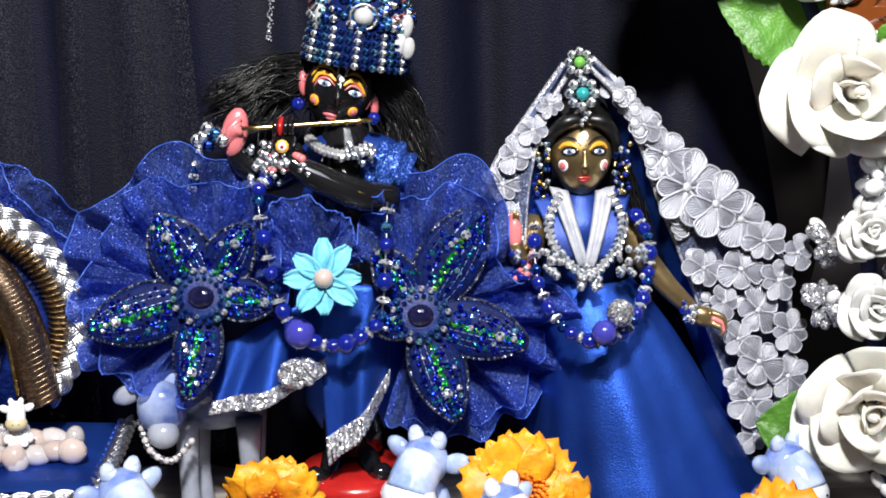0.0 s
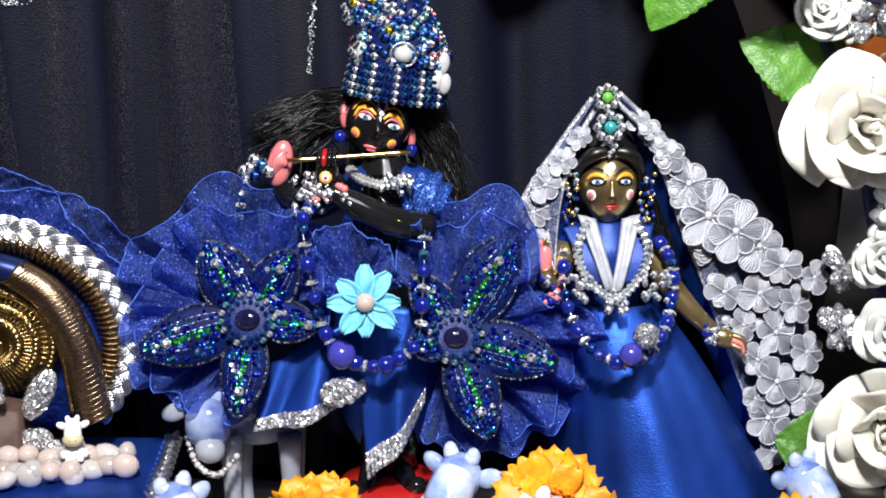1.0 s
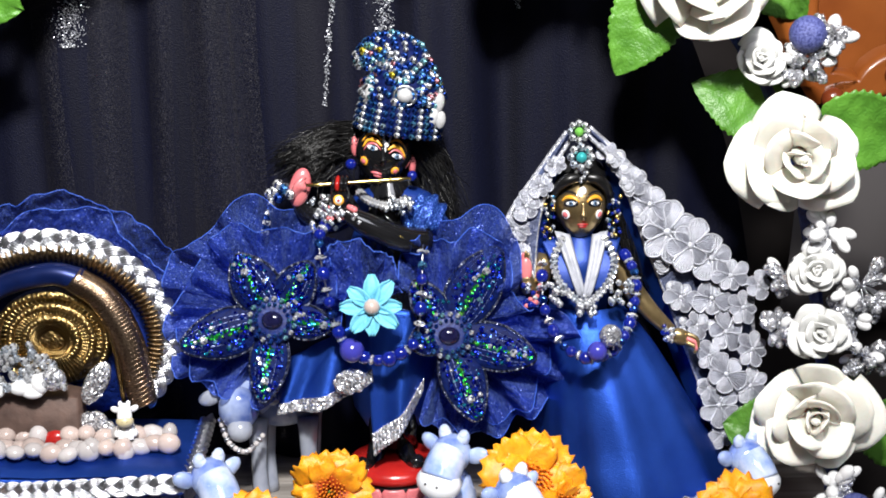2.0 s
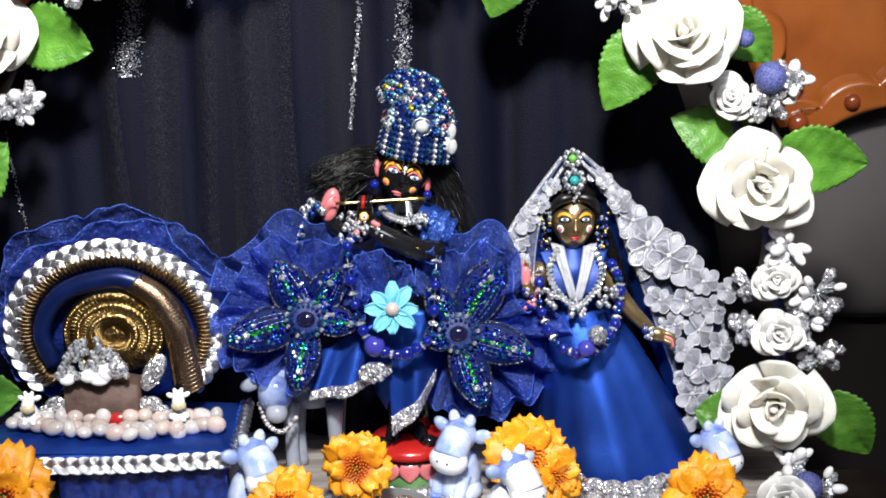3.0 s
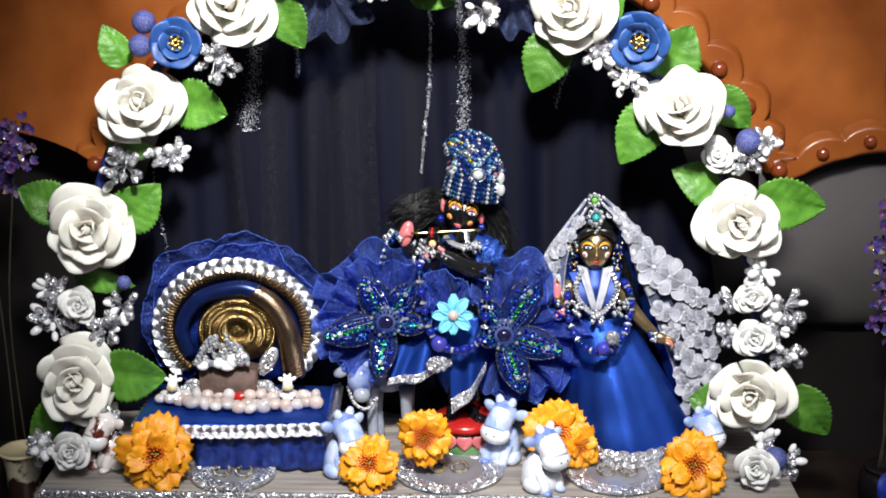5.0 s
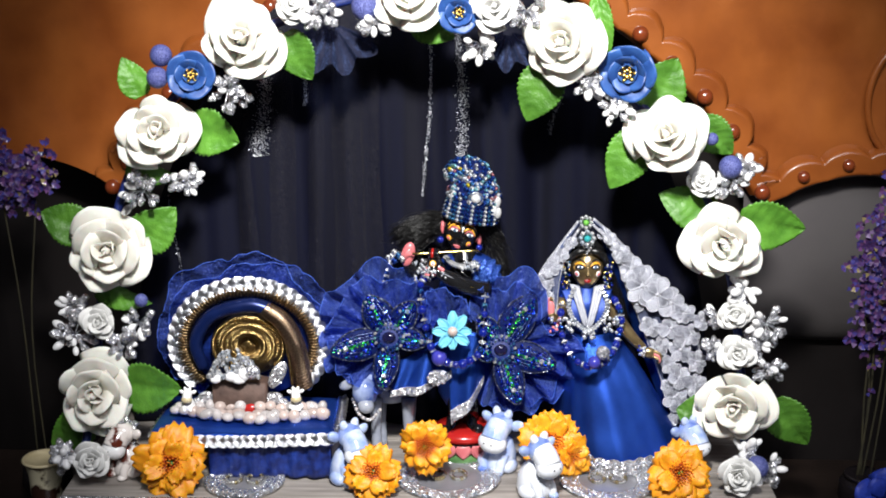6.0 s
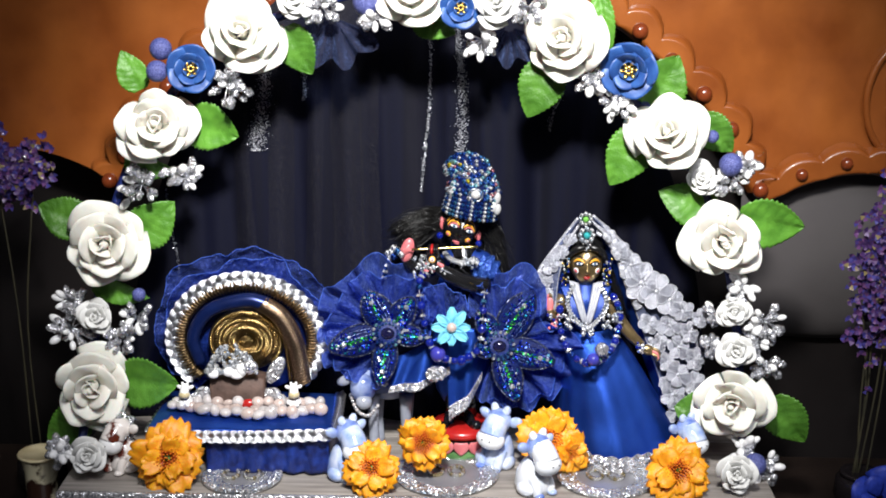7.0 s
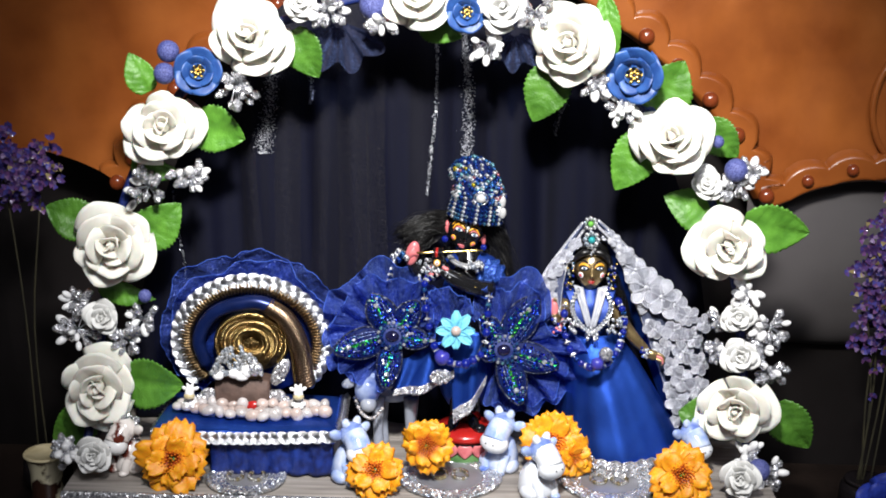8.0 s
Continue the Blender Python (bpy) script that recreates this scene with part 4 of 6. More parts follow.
radha_pieces = [
    (*tube([(0.113, 0.004, 0.095), (0.113, 0.004, 0.115), (0.113, 0.003, 0.130), (0.1125, 0.002, 0.143)], [0.014, 0.016, 0.015, 0.0052], 12, 16), 7),
    (*ball((0.113, 0.003, 0.132), (0.0215, 0.010, 0.008), 16, 10), 7),
    (*tube([(0.131, 0.0, 0.130), (0.137, -0.004, 0.117), (0.147, -0.008, 0.104), (0.158, -0.010, 0.093)], [0.006, 0.0055, 0.0048, 0.0036], 14, 12), 0),
    (*ball((0.1625, -0.0125, 0.0905), (0.0062, 0.0034, 0.0044), 12, 8, Matrix.Rotation(radians(20), 4, "Y")), 0),
    *[(*tube([(0.1655, -0.014, 0.0925 - 0.0022 * k), (0.1705, -0.0155, 0.0905 - 0.0024 * k), (0.1715 - 0.001 * k, -0.0165, 0.086 - 0.0015 * k)], [0.0014, 0.0012, 0.0008], 7, 6), 4 if k == 1 else 0) for k in range(3)],
    (*tube([(0.096, 0.0, 0.130), (0.090, -0.006, 0.116), (0.0855, -0.012, 0.118), (0.0845, -0.013, 0.124)], [0.006, 0.0055, 0.0042, 0.0034], 12, 12), 0),
    (*ball((0.0845, -0.0145, 0.1265), (0.0032, 0.0022, 0.0068), 12, 8), 4),
    *[(*tube([(0.0828 + 0.0013 * k, -0.014, 0.130), (0.0830 + 0.0013 * k, -0.0145, 0.1355 + 0.001 * (k % 2))], [0.0010, 0.0007], 4, 6), 0 if k else 4) for k in range(3)],
    (*ball((0.1125, 0.0075, 0.1645), (0.0152, 0.0125, 0.0165), 20, 12), 1),
    *[(*tube([(0.1125 + s * 0.001, -0.010, 0.1725), (0.1125 + s * 0.008, -0.0105, 0.171), (0.1125 + s * 0.0135, -0.004, 0.1635), (0.1125 + s * 0.0145, 0.002, 0.152)], [0.0022, 0.003, 0.0026, 0.0015], 10, 8), 1) for s in (-1, 1)],
]
doll("brass_doll", "brass doll with painted face and black hair in blue satin", (0.1125, -0.001, 0.1560), (0.0126, 0.0125, 0.0162), 0, BRASS, radha_pieces, [
    (-0.0058, 0.0037, 0.0040, 0.0020, 6, -4, 0.00002), (0.0058, 0.0037, 0.0040, 0.0020, 6, 4, 0.00002), (-0.0058, 0.0036, 0.0027, 0.0011, 2, -4, 0.0003), (0.0058, 0.0036, 0.0027, 0.0011, 2, 4, 0.0003), (-0.0056, 0.0036, 0.0014, 0.0013, 5, 0), (0.0056, 0.0036, 0.0014, 0.0013, 5, 0),
    (-0.0056, 0.0036, 0.0007, 0.0007, 6, 0), (0.0056, 0.0036, 0.0007, 0.0007, 6, 0), 
    (0.0, -0.0068, 0.0030, 0.0007, 8, 0), (0.0, -0.0080, 0.0022, 0.0007, 8, 0), (-0.0082, -0.0022, 0.0024, 0.0024, 2, 0), (-0.0082, -0.0022, 0.0016, 0.0016, 4, 0), (0.0082, -0.0022, 0.0024, 0.0024, 2, 0), (0.0082, -0.0022, 0.0016, 0.0016, 4, 0), (0.0, 0.0098, 0.0018, 0.0022, 2, 0)], [
    (0.0012, 3, (-0.0100, 0.0040), (-0.0078, 0.0062), (-0.0045, 0.0064), (-0.0020, 0.0044)), (0.0012, 3, (0.0100, 0.0040), (0.0078, 0.0062), (0.0045, 0.0064), (0.0020, 0.0044)),
    (0.0006, 6, (-0.0104, 0.0066), (-0.0076, 0.0088), (-0.0042, 0.0086), (-0.0014, 0.0064)), (0.0006, 6, (0.0104, 0.0066), (0.0076, 0.0088), (0.0042, 0.0086), (0.0014, 0.0064))])


# hair
def wig(name, label, strands, seed, r=0.00026):
    rng = random.Random(seed)
    out = []
    for base, mid, end, spread, count in strands:
        for _ in range(int(count * 1.8)):
            j = lambda s: Vector((rng.gauss(0, s), rng.gauss(0, s * 0.7), rng.gauss(0, s)))
            a, b, c = Vector(base) + j(spread * 0.5), Vector(mid) + j(spread), Vector(end) + j(spread * 1.5)
            out.append(tube([a, (a + b) / 2 + j(spread * 0.5), b, (b + c) / 2 + j(spread * 0.7), c], [r, r, r * 0.5], 9, 4))
    return tagged(part(name, out, HAIR), label, "wig")


wig("wavy_wig", "long wavy black hair of the flute player doll", [
    ((0.004, 0.004, 0.196), (-0.012, 0.010, 0.192), (-0.036, 0.006, 0.178), 0.0026, 150), ((0.002, 0.004, 0.190), (-0.012, 0.010, 0.182), (-0.030, 0.006, 0.170), 0.0034, 130),
    ((0.028, 0.004, 0.192), (0.040, 0.008, 0.172), (0.046, 0.006, 0.136), 0.0034, 190), ((0.022, 0.008, 0.196), (0.038, 0.010, 0.180), (0.046, 0.006, 0.152), 0.0036, 70), ((0.016, 0.012, 0.196), (0.016, 0.016, 0.175), (0.018, 0.016, 0.145), 0.007, 110)], 4)
wig("straight_wig", "long black hair of the brass doll under the veil", [((0.126, 0.008, 0.165), (0.132, 0.010, 0.145), (0.142, 0.010, 0.105), 0.003, 110), ((0.099, 0.008, 0.165), (0.095, 0.010, 0.145), (0.092, 0.010, 0.110), 0.003, 80)], 8)

def interp(rows, a):
    rows = sorted(rows)
    if a <= rows[0][0]:
        return rows[0][1]
    for (a0, r0), (a1, r1) in zip(rows, rows[1:]):
        if a <= a1:
            f = (a - a0) / (a1 - a0)
            f = f * f * (3 - 2 * f)
            return r0 + (r1 - r0) * f
    return rows[-1][1]


# jewelled turban
turban = thing("turban", (0.0216, 0.002, 0.1955), "tall curled turban covered in blue and crystal beads", "turban", turn=(0, 9, 0))
turban.scale = (0.97, 1, 0.88)
part("core", [lathe([(0.0205, -0.002), (0.0215, 0.003), (0.0208, 0.012), (0.0196, 0.022), (0.0165, 0.030), (0.010, 0.037), (0.002, 0.040)], 32, 1, 0.85), tube([(0.003, 0, 0.030), (-0.002, 0, 0.040), (-0.011, 0, 0.0435), (-0.019, -0.001, 0.038), (-0.0205, -0.002, 0.031)], [0.012, 0.0105, 0.008, 0.0065, 0.004], 16, 14)], FELT, turban)

bead = joined("bead", [ball((0, 0, 0), 1.0, 10, 7)])
facet = mesh_of("facet", *ball((0, 0, 0), 1.0, 8, 5), smooth=False)
facet.materials.append(CRYSTAL)
rng = random.Random(11)


def put_bead(parent, loc, r, material, name="bead", me=None):
    q = part(name, me or (facet if material in (CRYSTAL, BEADS, BLUE_BEAD) else bead), None, parent, m=Matrix.Translation(loc) @ Matrix.Diagonal((r, r, r, 1)))
    q.material_slots[0].link = "OBJECT"
    q.material_slots[0].material = material
    return q


bead.materials.append(BEADS)
BLUE_BEAD = jewels("iris_blue_bead", [(0, (0.02, 0.07, 0.36)), (0.45, (0.04, 0.16, 0.50)), (0.75, (0.12, 0.36, 0.62)), (0.92, (0.45, 0.62, 0.75))], 0.16, 0.8, cut=0.7)
for row in range(5):
    for k in range(36):
        a = 2 * math.pi * (k / 36)
        if math.sin(a) > 0.45:
            continue
        rr = (0.0216, 0.0216, 0.0212, 0.0208, 0.0203)[row]
        put_bead(turban, (rr * math.cos(a), 0.86 * rr * math.sin(a), -0.0005 + 0.0036 * row), 0.0017, CRYSTAL if k % 3 == 0 else BLUE_BEAD)
for k in range(190):
    a = rng.uniform(math.pi * 0.92, math.pi * 2.08)
    h = rng.uniform(0.017, 0.036)
    rr = 0.0008 + interp([(0.012, 0.0208), (0.022, 0.0196), (0.030, 0.0165), (0.037, 0.010), (0.040, 0.002)], h)
    put_bead(turban, (rr * math.cos(a), 0.86 * rr * math.sin(a), h), rng.uniform(0.0014, 0.0025), BEADS)
curl = spline([(0.003, 0, 0.030), (-0.002, 0, 0.040), (-0.011, 0, 0.0435), (-0.019, -0.001, 0.038), (-0.0205, -0.002, 0.031)], 60)
for k in range(160):
    f = 1 + (k * 59) // 160
    a = radians(-35 + (k * 97) % 250)
    d = (curl[f + 1] - curl[f - 1]).normalized()
    side = Vector((d.z, 0, -d.x))
    rr = 0.0006 + interp([(0, 0.012), (15, 0.0105), (30, 0.008), (45, 0.0065), (60, 0.004)], f)
    put_bead(turban, curl[f] + side * (rr * math.cos(a)) + Vector((0, -rr * math.sin(a), 0)), rng.uniform(0.0013, 0.0024), BEADS)
MILKY = mat("milky_stone", (0.36, 0.36, 0.36), (0.52, 0.52, 0.53), 0.12, scale=200, Coat_Weight=0.5)
put_bead(turban, (0.0010, -0.0180, 0.0215), 0.0042, MILKY, "pearl")
part("pearl_ring", [tube([(0.0010 + 0.0055 * math.cos(a), -0.0185, 0.0215 + 0.0055 * math.sin(a)) for a in np.linspace(0, 2 * math.pi, 24)], 0.0006, 0, 6)], SILVER, turban)
for x, z, s in ((-0.0165, 0.019, 0.0032), (0.0185, 0.0195, 0.0036), (0.0165, 0.0115, 0.0040), (0.0205, 0.010, 0.0034)):
    part("oval_stone", [ball((x, -0.0105, z), (s * 0.8, s * 0.6, s * 1.5), 10, 8)], MILKY, turban, "milky oval stone")


def strand(name, label, category, line, count, pattern, r=0.0026):
    """Beads threaded on a line; pattern gives material, length and width of each in turn."""
    ob = thing(name, (0, 0, 0), label, category)
    pts = spline(line, count * 2)
    for k in range(count):
        q, d = pts[2 * k + 1], (pts[2 * k + 2] - pts[2 * k])
        material, wide, tall = pattern[k % len(pattern)]
        m = facing(q, d) @ Matrix.Diagonal((r * wide, r * wide, r * tall, 1))
        b = part("bead", facet if material in (CRYSTAL, BEADS) else bead, None, ob, m=m)
        b.material_slots[0].link = "OBJECT"
        b.material_slots[0].material = material
    part("thread", [tube(line, 0.0004, 24, 4)], SILVER, ob)
    return ob


GLASSY = [(BLUE_GLASS, 1.15, 1.25), (CRYSTAL, 0.95, 0.45), (BLUE_GLASS, 1.0, 1.0), (BLUE_BEAD, 0.8, 0.8), (CRYSTAL, 1.05, 0.45)]
strand("bead_garland", "blue glass and crystal bead garland of the flute player", "necklace", [(-0.0130, -0.020, 0.153), (-0.0166, -0.030, 0.146), (-0.0130, -0.034, 0.122), (-0.0085, -0.036, 0.104), (-0.0030, -0.037, 0.0945), (0.0085, -0.038, 0.0885), (0.0205, -0.037, 0.0905), (0.0300, -0.035, 0.0985), (0.0324, -0.033, 0.1215), (0.0335, -0.026, 0.143)], 30, GLASSY, 0.0030)
strand("long_bead_garland", "blue glass bead garland of the brass doll", "necklace", [(0.1335, -0.010, 0.134), (0.1385, -0.016, 0.124), (0.1375, -0.022, 0.110), (0.1320, -0.034, 0.0995), (0.1235, -0.042, 0.0925), (0.1130, -0.044, 0.090), (0.1000, -0.038, 0.096), (0.0925, -0.026, 0.112), (0.0925, -0.012, 0.132)], 32, GLASSY, 0.0029)
for loc, r, material, label in (((-0.0015, -0.038, 0.0935), 0.0062, LILAC_BALL, "violet-blue round bead on the garland"), ((0.0165, -0.040, 0.0895), 0.0040, BLUE_GLASS, "blue glass round bead on the garland"), ((0.1165, -0.047, 0.0945), 0.0050, LILAC_BALL, "violet-blue round bead on the long garland"), ((0.1228, -0.046, 0.1020), 0.0056, BALL_GLITTER, "silver glitter ball on the long garland")):
    b = part("round_bead", bead, None, m=Matrix.Translation(loc) @ Matrix.Diagonal((r, r, r, 1)))
    b.material_slots[0].link = "OBJECT"
    b.material_slots[0].material = material
    tagged(b, label, "bead")
NECK = [(CRYSTAL, 1, 0.8)]
strand("crystal_necklace", "long crystal necklace of the brass doll", "necklace", [(0.1035, -0.008, 0.142), (0.0985, -0.0145, 0.133), (0.0995, -0.018, 0.124), (0.1055, -0.021, 0.116), (0.1135, -0.022, 0.111), (0.1205, -0.021, 0.116), (0.1265, -0.018, 0.124), (0.1280, -0.0145, 0.133), (0.1235, -0.008, 0.142)], 30, NECK, 0.0023)
strand("crystal_collar", "crystal bead collar of the flute player", "necklace", [(0.002, -0.0085, 0.166), (0.008, -0.013, 0.162), (0.017, -0.0145, 0.160), (0.026, -0.012, 0.163)], 14, NECK, 0.0024)
strand("wrist_band", "crystal wrist band hanging from the pink hand", "bracelet", [(-0.0325, -0.014, 0.170), (-0.0370, -0.015, 0.1675), (-0.0400, -0.015, 0.162), (-0.0425, -0.015, 0.154), (-0.0440, -0.014, 0.146)], 13, [(CRYSTAL, 1, 0.9), (BEADS, 0.9, 0.9)], 0.0023)
for k, (x, y, z) in enumerate(((-0.0385, -0.016, 0.168), (-0.0335, -0.018, 0.1695), (-0.0410, -0.015, 0.1665), (-0.0365, -0.018, 0.165), (-0.0305, -0.019, 0.167), (-0.0365, -0.017, 0.1715))):
    b = part("crystal", facet, None, m=Matrix.Translation((x, y, z)) @ Matrix.Scale(0.0027, 4))
    b.material_slots[0].link = "OBJECT"
    b.material_slots[0].material = CRYSTAL if k % 2 == 0 else BEADS
    tagged(b, "faceted crystal on the wrist of the dark doll", "crystal", "wrist crystals")


def clump(name, label, c, size, count, materials, seed, r=0.0016, category="jewel"):
    rg = random.Random(seed)
    ob = thing(name, c, label, category)
    for k in range(count):
        p = Vector((rg.uniform(-1, 1) * size[0], -abs(rg.uniform(0, 1)) * size[1], rg.uniform(-1, 1) * size[2]))
        put_bead(ob, p, r * rg.uniform(0.7, 1.25), materials[k % len(materials)], "stone")
    return ob


clump("bracelet_cluster", "crystal bracelet round the flute hand", (-0.0055, -0.0235, 0.158), (0.0085, 0.004, 0.0045), 34, [CRYSTAL, CRYSTAL, PINK], 1, 0.0015, "bracelet")
clump("armlet", "silver crystal armlet below the open hand", (-0.0150, -0.012, 0.157), (0.006, 0.004, 0.009), 40, [CRYSTAL], 2, 0.0015, "bracelet")
clump("shoulder_jewel", "silver brooch on the blue sleeve", (0.022, -0.017, 0.161), (0.007, 0.003, 0.004), 26, [CRYSTAL], 3, 0.0014, "brooch")
for x, z, s in ((-0.0015, 0.1795, 0.0028), (0.0285, 0.1735, 0.0026)):
    q = part("earring", bead, None, m=Matrix.Translation((x, -0.008, z)) @ Matrix.Scale(s, 4))
    q.material_slots[0].link = "OBJECT"
    q.material_slots[0].material = BLUE_GLASS
    tagged(q, "round blue glass earring of the dark doll", "earring", "blue earrings")
for s in (-1, 1):
    clump("cluster_earring", "blue and crystal cluster earring of the brass doll", (0.1125 + s * 0.0165, -0.004, 0.1505), (0.0032, 0.003, 0.0115), 40, [BLUE_GLASS, CRYSTAL, BLUE_BEAD, GOLD], 5 + s, 0.0011, "earring")
clump("hand_jewel", "crystal bracelet on the brass wrist", (0.1575, -0.014, 0.0935), (0.0035, 0.003, 0.0045), 16, [CRYSTAL, BLUE_GLASS, CRYSTAL], 9, 0.0014, "bracelet")
clump("waist_jewel_left", "crystal leaf ornament at the waist", (0.099, -0.022, 0.116), (0.004, 0.003, 0.006), 16, [CRYSTAL], 10, 0.0017, "jewel")
clump("waist_jewel_right", "crystal leaf ornament at the waist", (0.130, -0.022, 0.117), (0.0055, 0.003, 0.006), 20, [CRYSTAL], 11, 0.0017, "jewel")
clump("pendant", "silver crystal pendant of the long necklace", (0.1137, -0.024, 0.112), (0.004, 0.003, 0.0055), 24, [CRYSTAL, SILVER], 12, 0.0016, "pendant")
clump("raised_hand_jewel", "crystal bracelet below the raised hand", (0.088, -0.016, 0.115), (0.0055, 0.003, 0.007), 22, [CRYSTAL, BLUE_GLASS, PINK], 13, 0.0014, "bracelet")


def gem_flower(x, y, z, r, centre):
    ob = thing("gem_flower", (x, y, z), "crystal flower jewel on the brass doll's head", "jewel", "crown flowers")
    for k in range(8):
        a = 2 * math.pi * k / 8
        put_bead(ob, (r * math.cos(a), 0, r * math.sin(a)), r * 0.42, CRYSTAL, "stone")
    put_bead(ob, (0, -0.001, 0), r * 0.55, centre, "centre_stone")


GREEN_STONE = mat("green_stone", (0.12, 0.5, 0.06), (0.3, 0.7, 0.15), 0.06, 0.4)
TEAL_STONE = mat("teal_stone", (0.02, 0.35, 0.38), (0.08, 0.5, 0.5), 0.06, 0.4)
gem_flower(0.1098, -0.013, 0.1955, 0.0042, GREEN_STONE)
gem_flower(0.1110, -0.0145, 0.1832, 0.0050, TEAL_STONE)
clump("forehead_jewel", "silver hanging jewel on the brass forehead", (0.1125, -0.0125, 0.1735), (0.0018, 0.001, 0.003), 9, [CRYSTAL], 20, 0.0009)


# ---- cloth ----
def ruffle(name, label, c, rows, a0, a1, depth, waves, seed, material, start=0.25, nu=150, lean=0.0):
    """A gathered fan of cloth round c: radius by angle, with waves that grow to the edge."""
    def fn(u, v):
        a = a0 + (a1 - a0) * u
        r = interp(rows, a) * (start + (1 - start) * v) * (1 + 0.035 * v * math.sin(u * waves * 2.7 + seed) + 0.09 * v * noise.noise(Vector((u * 11, v, seed))) + 0.03 * v * v * noise.noise(Vector((u * 34, 1, seed))))
        y = 0.0045 * v * noise.noise(Vector((a * 0.14, v * 2.6, seed + 4))) + 0.0022 * v * noise.noise(Vector((a * 0.35, v * 5, seed * 2))) + 0.0012 * v * noise.noise(Vector((a * 0.9, v * 9, seed * 3))) + depth * v * (0.75 * math.sin(u * waves * math.pi * 2 + seed) + 0.9 * noise.noise(Vector((u * waves * 1.3, v * 1.6, seed)))) - 0.006 * v * v + lean * v
        t = radians(a)
        return Vector((c[0] + r * math.cos(t), c[1] + y, c[2] + r * math.sin(t)))
    ob = thing(name, (0, 0, 0), label, "ruffle")
    part("cloth", [grid(fn, 2 * nu, 24)], material, ob)
    part("rolled_edge", [tube([fn(k / nu / 2, 1) for k in range(2 * nu + 1)], 0.0003, 0, 4)], HEM, ob)
    return ob


HEM = mat("blue_hem_thread", (0.02, 0.06, 0.36), (0.06, 0.14, 0.6), 0.4)
LEFT_FAN = [(-20, 0.030), (10, 0.034), (50, 0.052), (77, 0.056), (105, 0.064), (122, 0.059), (140, 0.060), (165, 0.056), (182, 0.058), (205, 0.054), (225, 0.052), (245, 0.048), (262, 0.048), (285, 0.036)]
RIGHT_FAN = [(-110, 0.046), (-81, 0.056), (-54, 0.060), (-30, 0.060), (-4, 0.066), (20, 0.050), (37, 0.047), (56, 0.060), (70, 0.067), (90, 0.062), (109, 0.056), (140, 0.045), (170, 0.035)]
ruffle("organza_ruffle", "royal blue glittering organza ruffle beside the dark doll", (-0.040, -0.008, 0.101), LEFT_FAN, -20, 285, 0.009, 13, 1.0, ORGANZA_DENSE)
ruffle("organza_ruffle", "royal blue glittering organza ruffle beside the dark doll", (-0.040, -0.014, 0.101), [(a, r * 0.86) for a, r in LEFT_FAN], 20, 270, 0.010, 11, 2.3, ORGANZA)
ruffle("organza_ruffle", "royal blue glittering organza ruffle between the dolls", (0.046, -0.008, 0.093), RIGHT_FAN, -110, 170, 0.009, 13, 4.0, ORGANZA_DENSE)
ruffle("organza_ruffle", "royal blue glittering organza ruffle between the dolls", (0.046, -0.014, 0.093), [(a, r * 0.85) for a, r in RIGHT_FAN], -100, 130, 0.010, 11, 5.2, ORGANZA)
ruffle("organza_collar", "blue organza frill below the dark doll's arm", (0.004, -0.020, 0.112), [(30, 0.020), (70, 0.030), (110, 0.034), (150, 0.026)], 20, 160, 0.004, 4, 7.0, ORGANZA, 0.1, 70)


def patch(corners, bulge, folds, seed, n=30):
    """A satin panel between four corners, bulging forward, with folds that run down it."""
    a, b, c, d = (Vector(k) for k in corners)

    def fn(u, v):
        p = a.lerp(b, u).lerp(d.lerp(c, u), v)
        y = -bulge * math.sin(math.pi * u) * (0.4 + 0.6 * v) - 0.0028 * math.sin(u * folds * math.pi * 3 + seed + 1.5 * v) * (0.5 + 0.5 * v)
        sag = -0.004 * math.sin(math.pi * u) * v
        return p + Vector((0, y, sag))
    return fn


def satin_panel(name, label, corners, bulge, folds, seed, trim):
    fn = patch(corners, bulge, folds, seed)
    ob = thing(name, (0, 0, 0), label, "skirt panel", "skirt panels")
    part("cloth", [grid(fn, 30, 24, thick=0.0004)], SATIN, ob)

    def strip(u, v):
        p = fn(u, 1 - trim + trim * v)
        return p + Vector((0, -0.0012 - 0.0004 * math.sin(u * 90), 0))
    part("silver_trim", [grid(strip, 60, 6, thick=0.0006)], SILVER_GLITTER, ob, "silver woven trim")


satin_panel("skirt_panel", "blue satin skirt flap with wide silver trim", [(-0.0330, -0.014, 0.083), (0.0070, -0.020, 0.106), (0.0080, -0.026, 0.0745), (-0.0405, -0.020, 0.0555)], 0.006, 1.4, 0.3, 0.20)
satin_panel("skirt_panel", "blue satin skirt tail with silver trim", [(0.0030, -0.016, 0.108), (0.0360, -0.010, 0.106), (0.0330, -0.014, 0.064), (0.0080, -0.026, 0.0345)], 0.007, 1.0, 1.2, 0.16)
ROSETTE_GLITTER = part("trim_rosette", [ball((0, 0, 0), (0.0085, 0.003, 0.0062), 16, 10, Matrix.Rotation(radians(-25), 4, "Y"))] + [ball((0.006 * math.cos(a), -0.0022, 0.0042 * math.sin(a)), (0.0026, 0.0016, 0.0022), 8, 6) for a in np.linspace(0, 6.28, 9)[:-1]] + [ball((0, -0.003, 0), (0.003, 0.0016, 0.0026), 8, 6)], SILVER_GLITTER, m=pose(-0.0030, -0.033, 0.0760))
tagged(ROSETTE_GLITTER, "crumpled silver rosette on the skirt trim", "rosette")
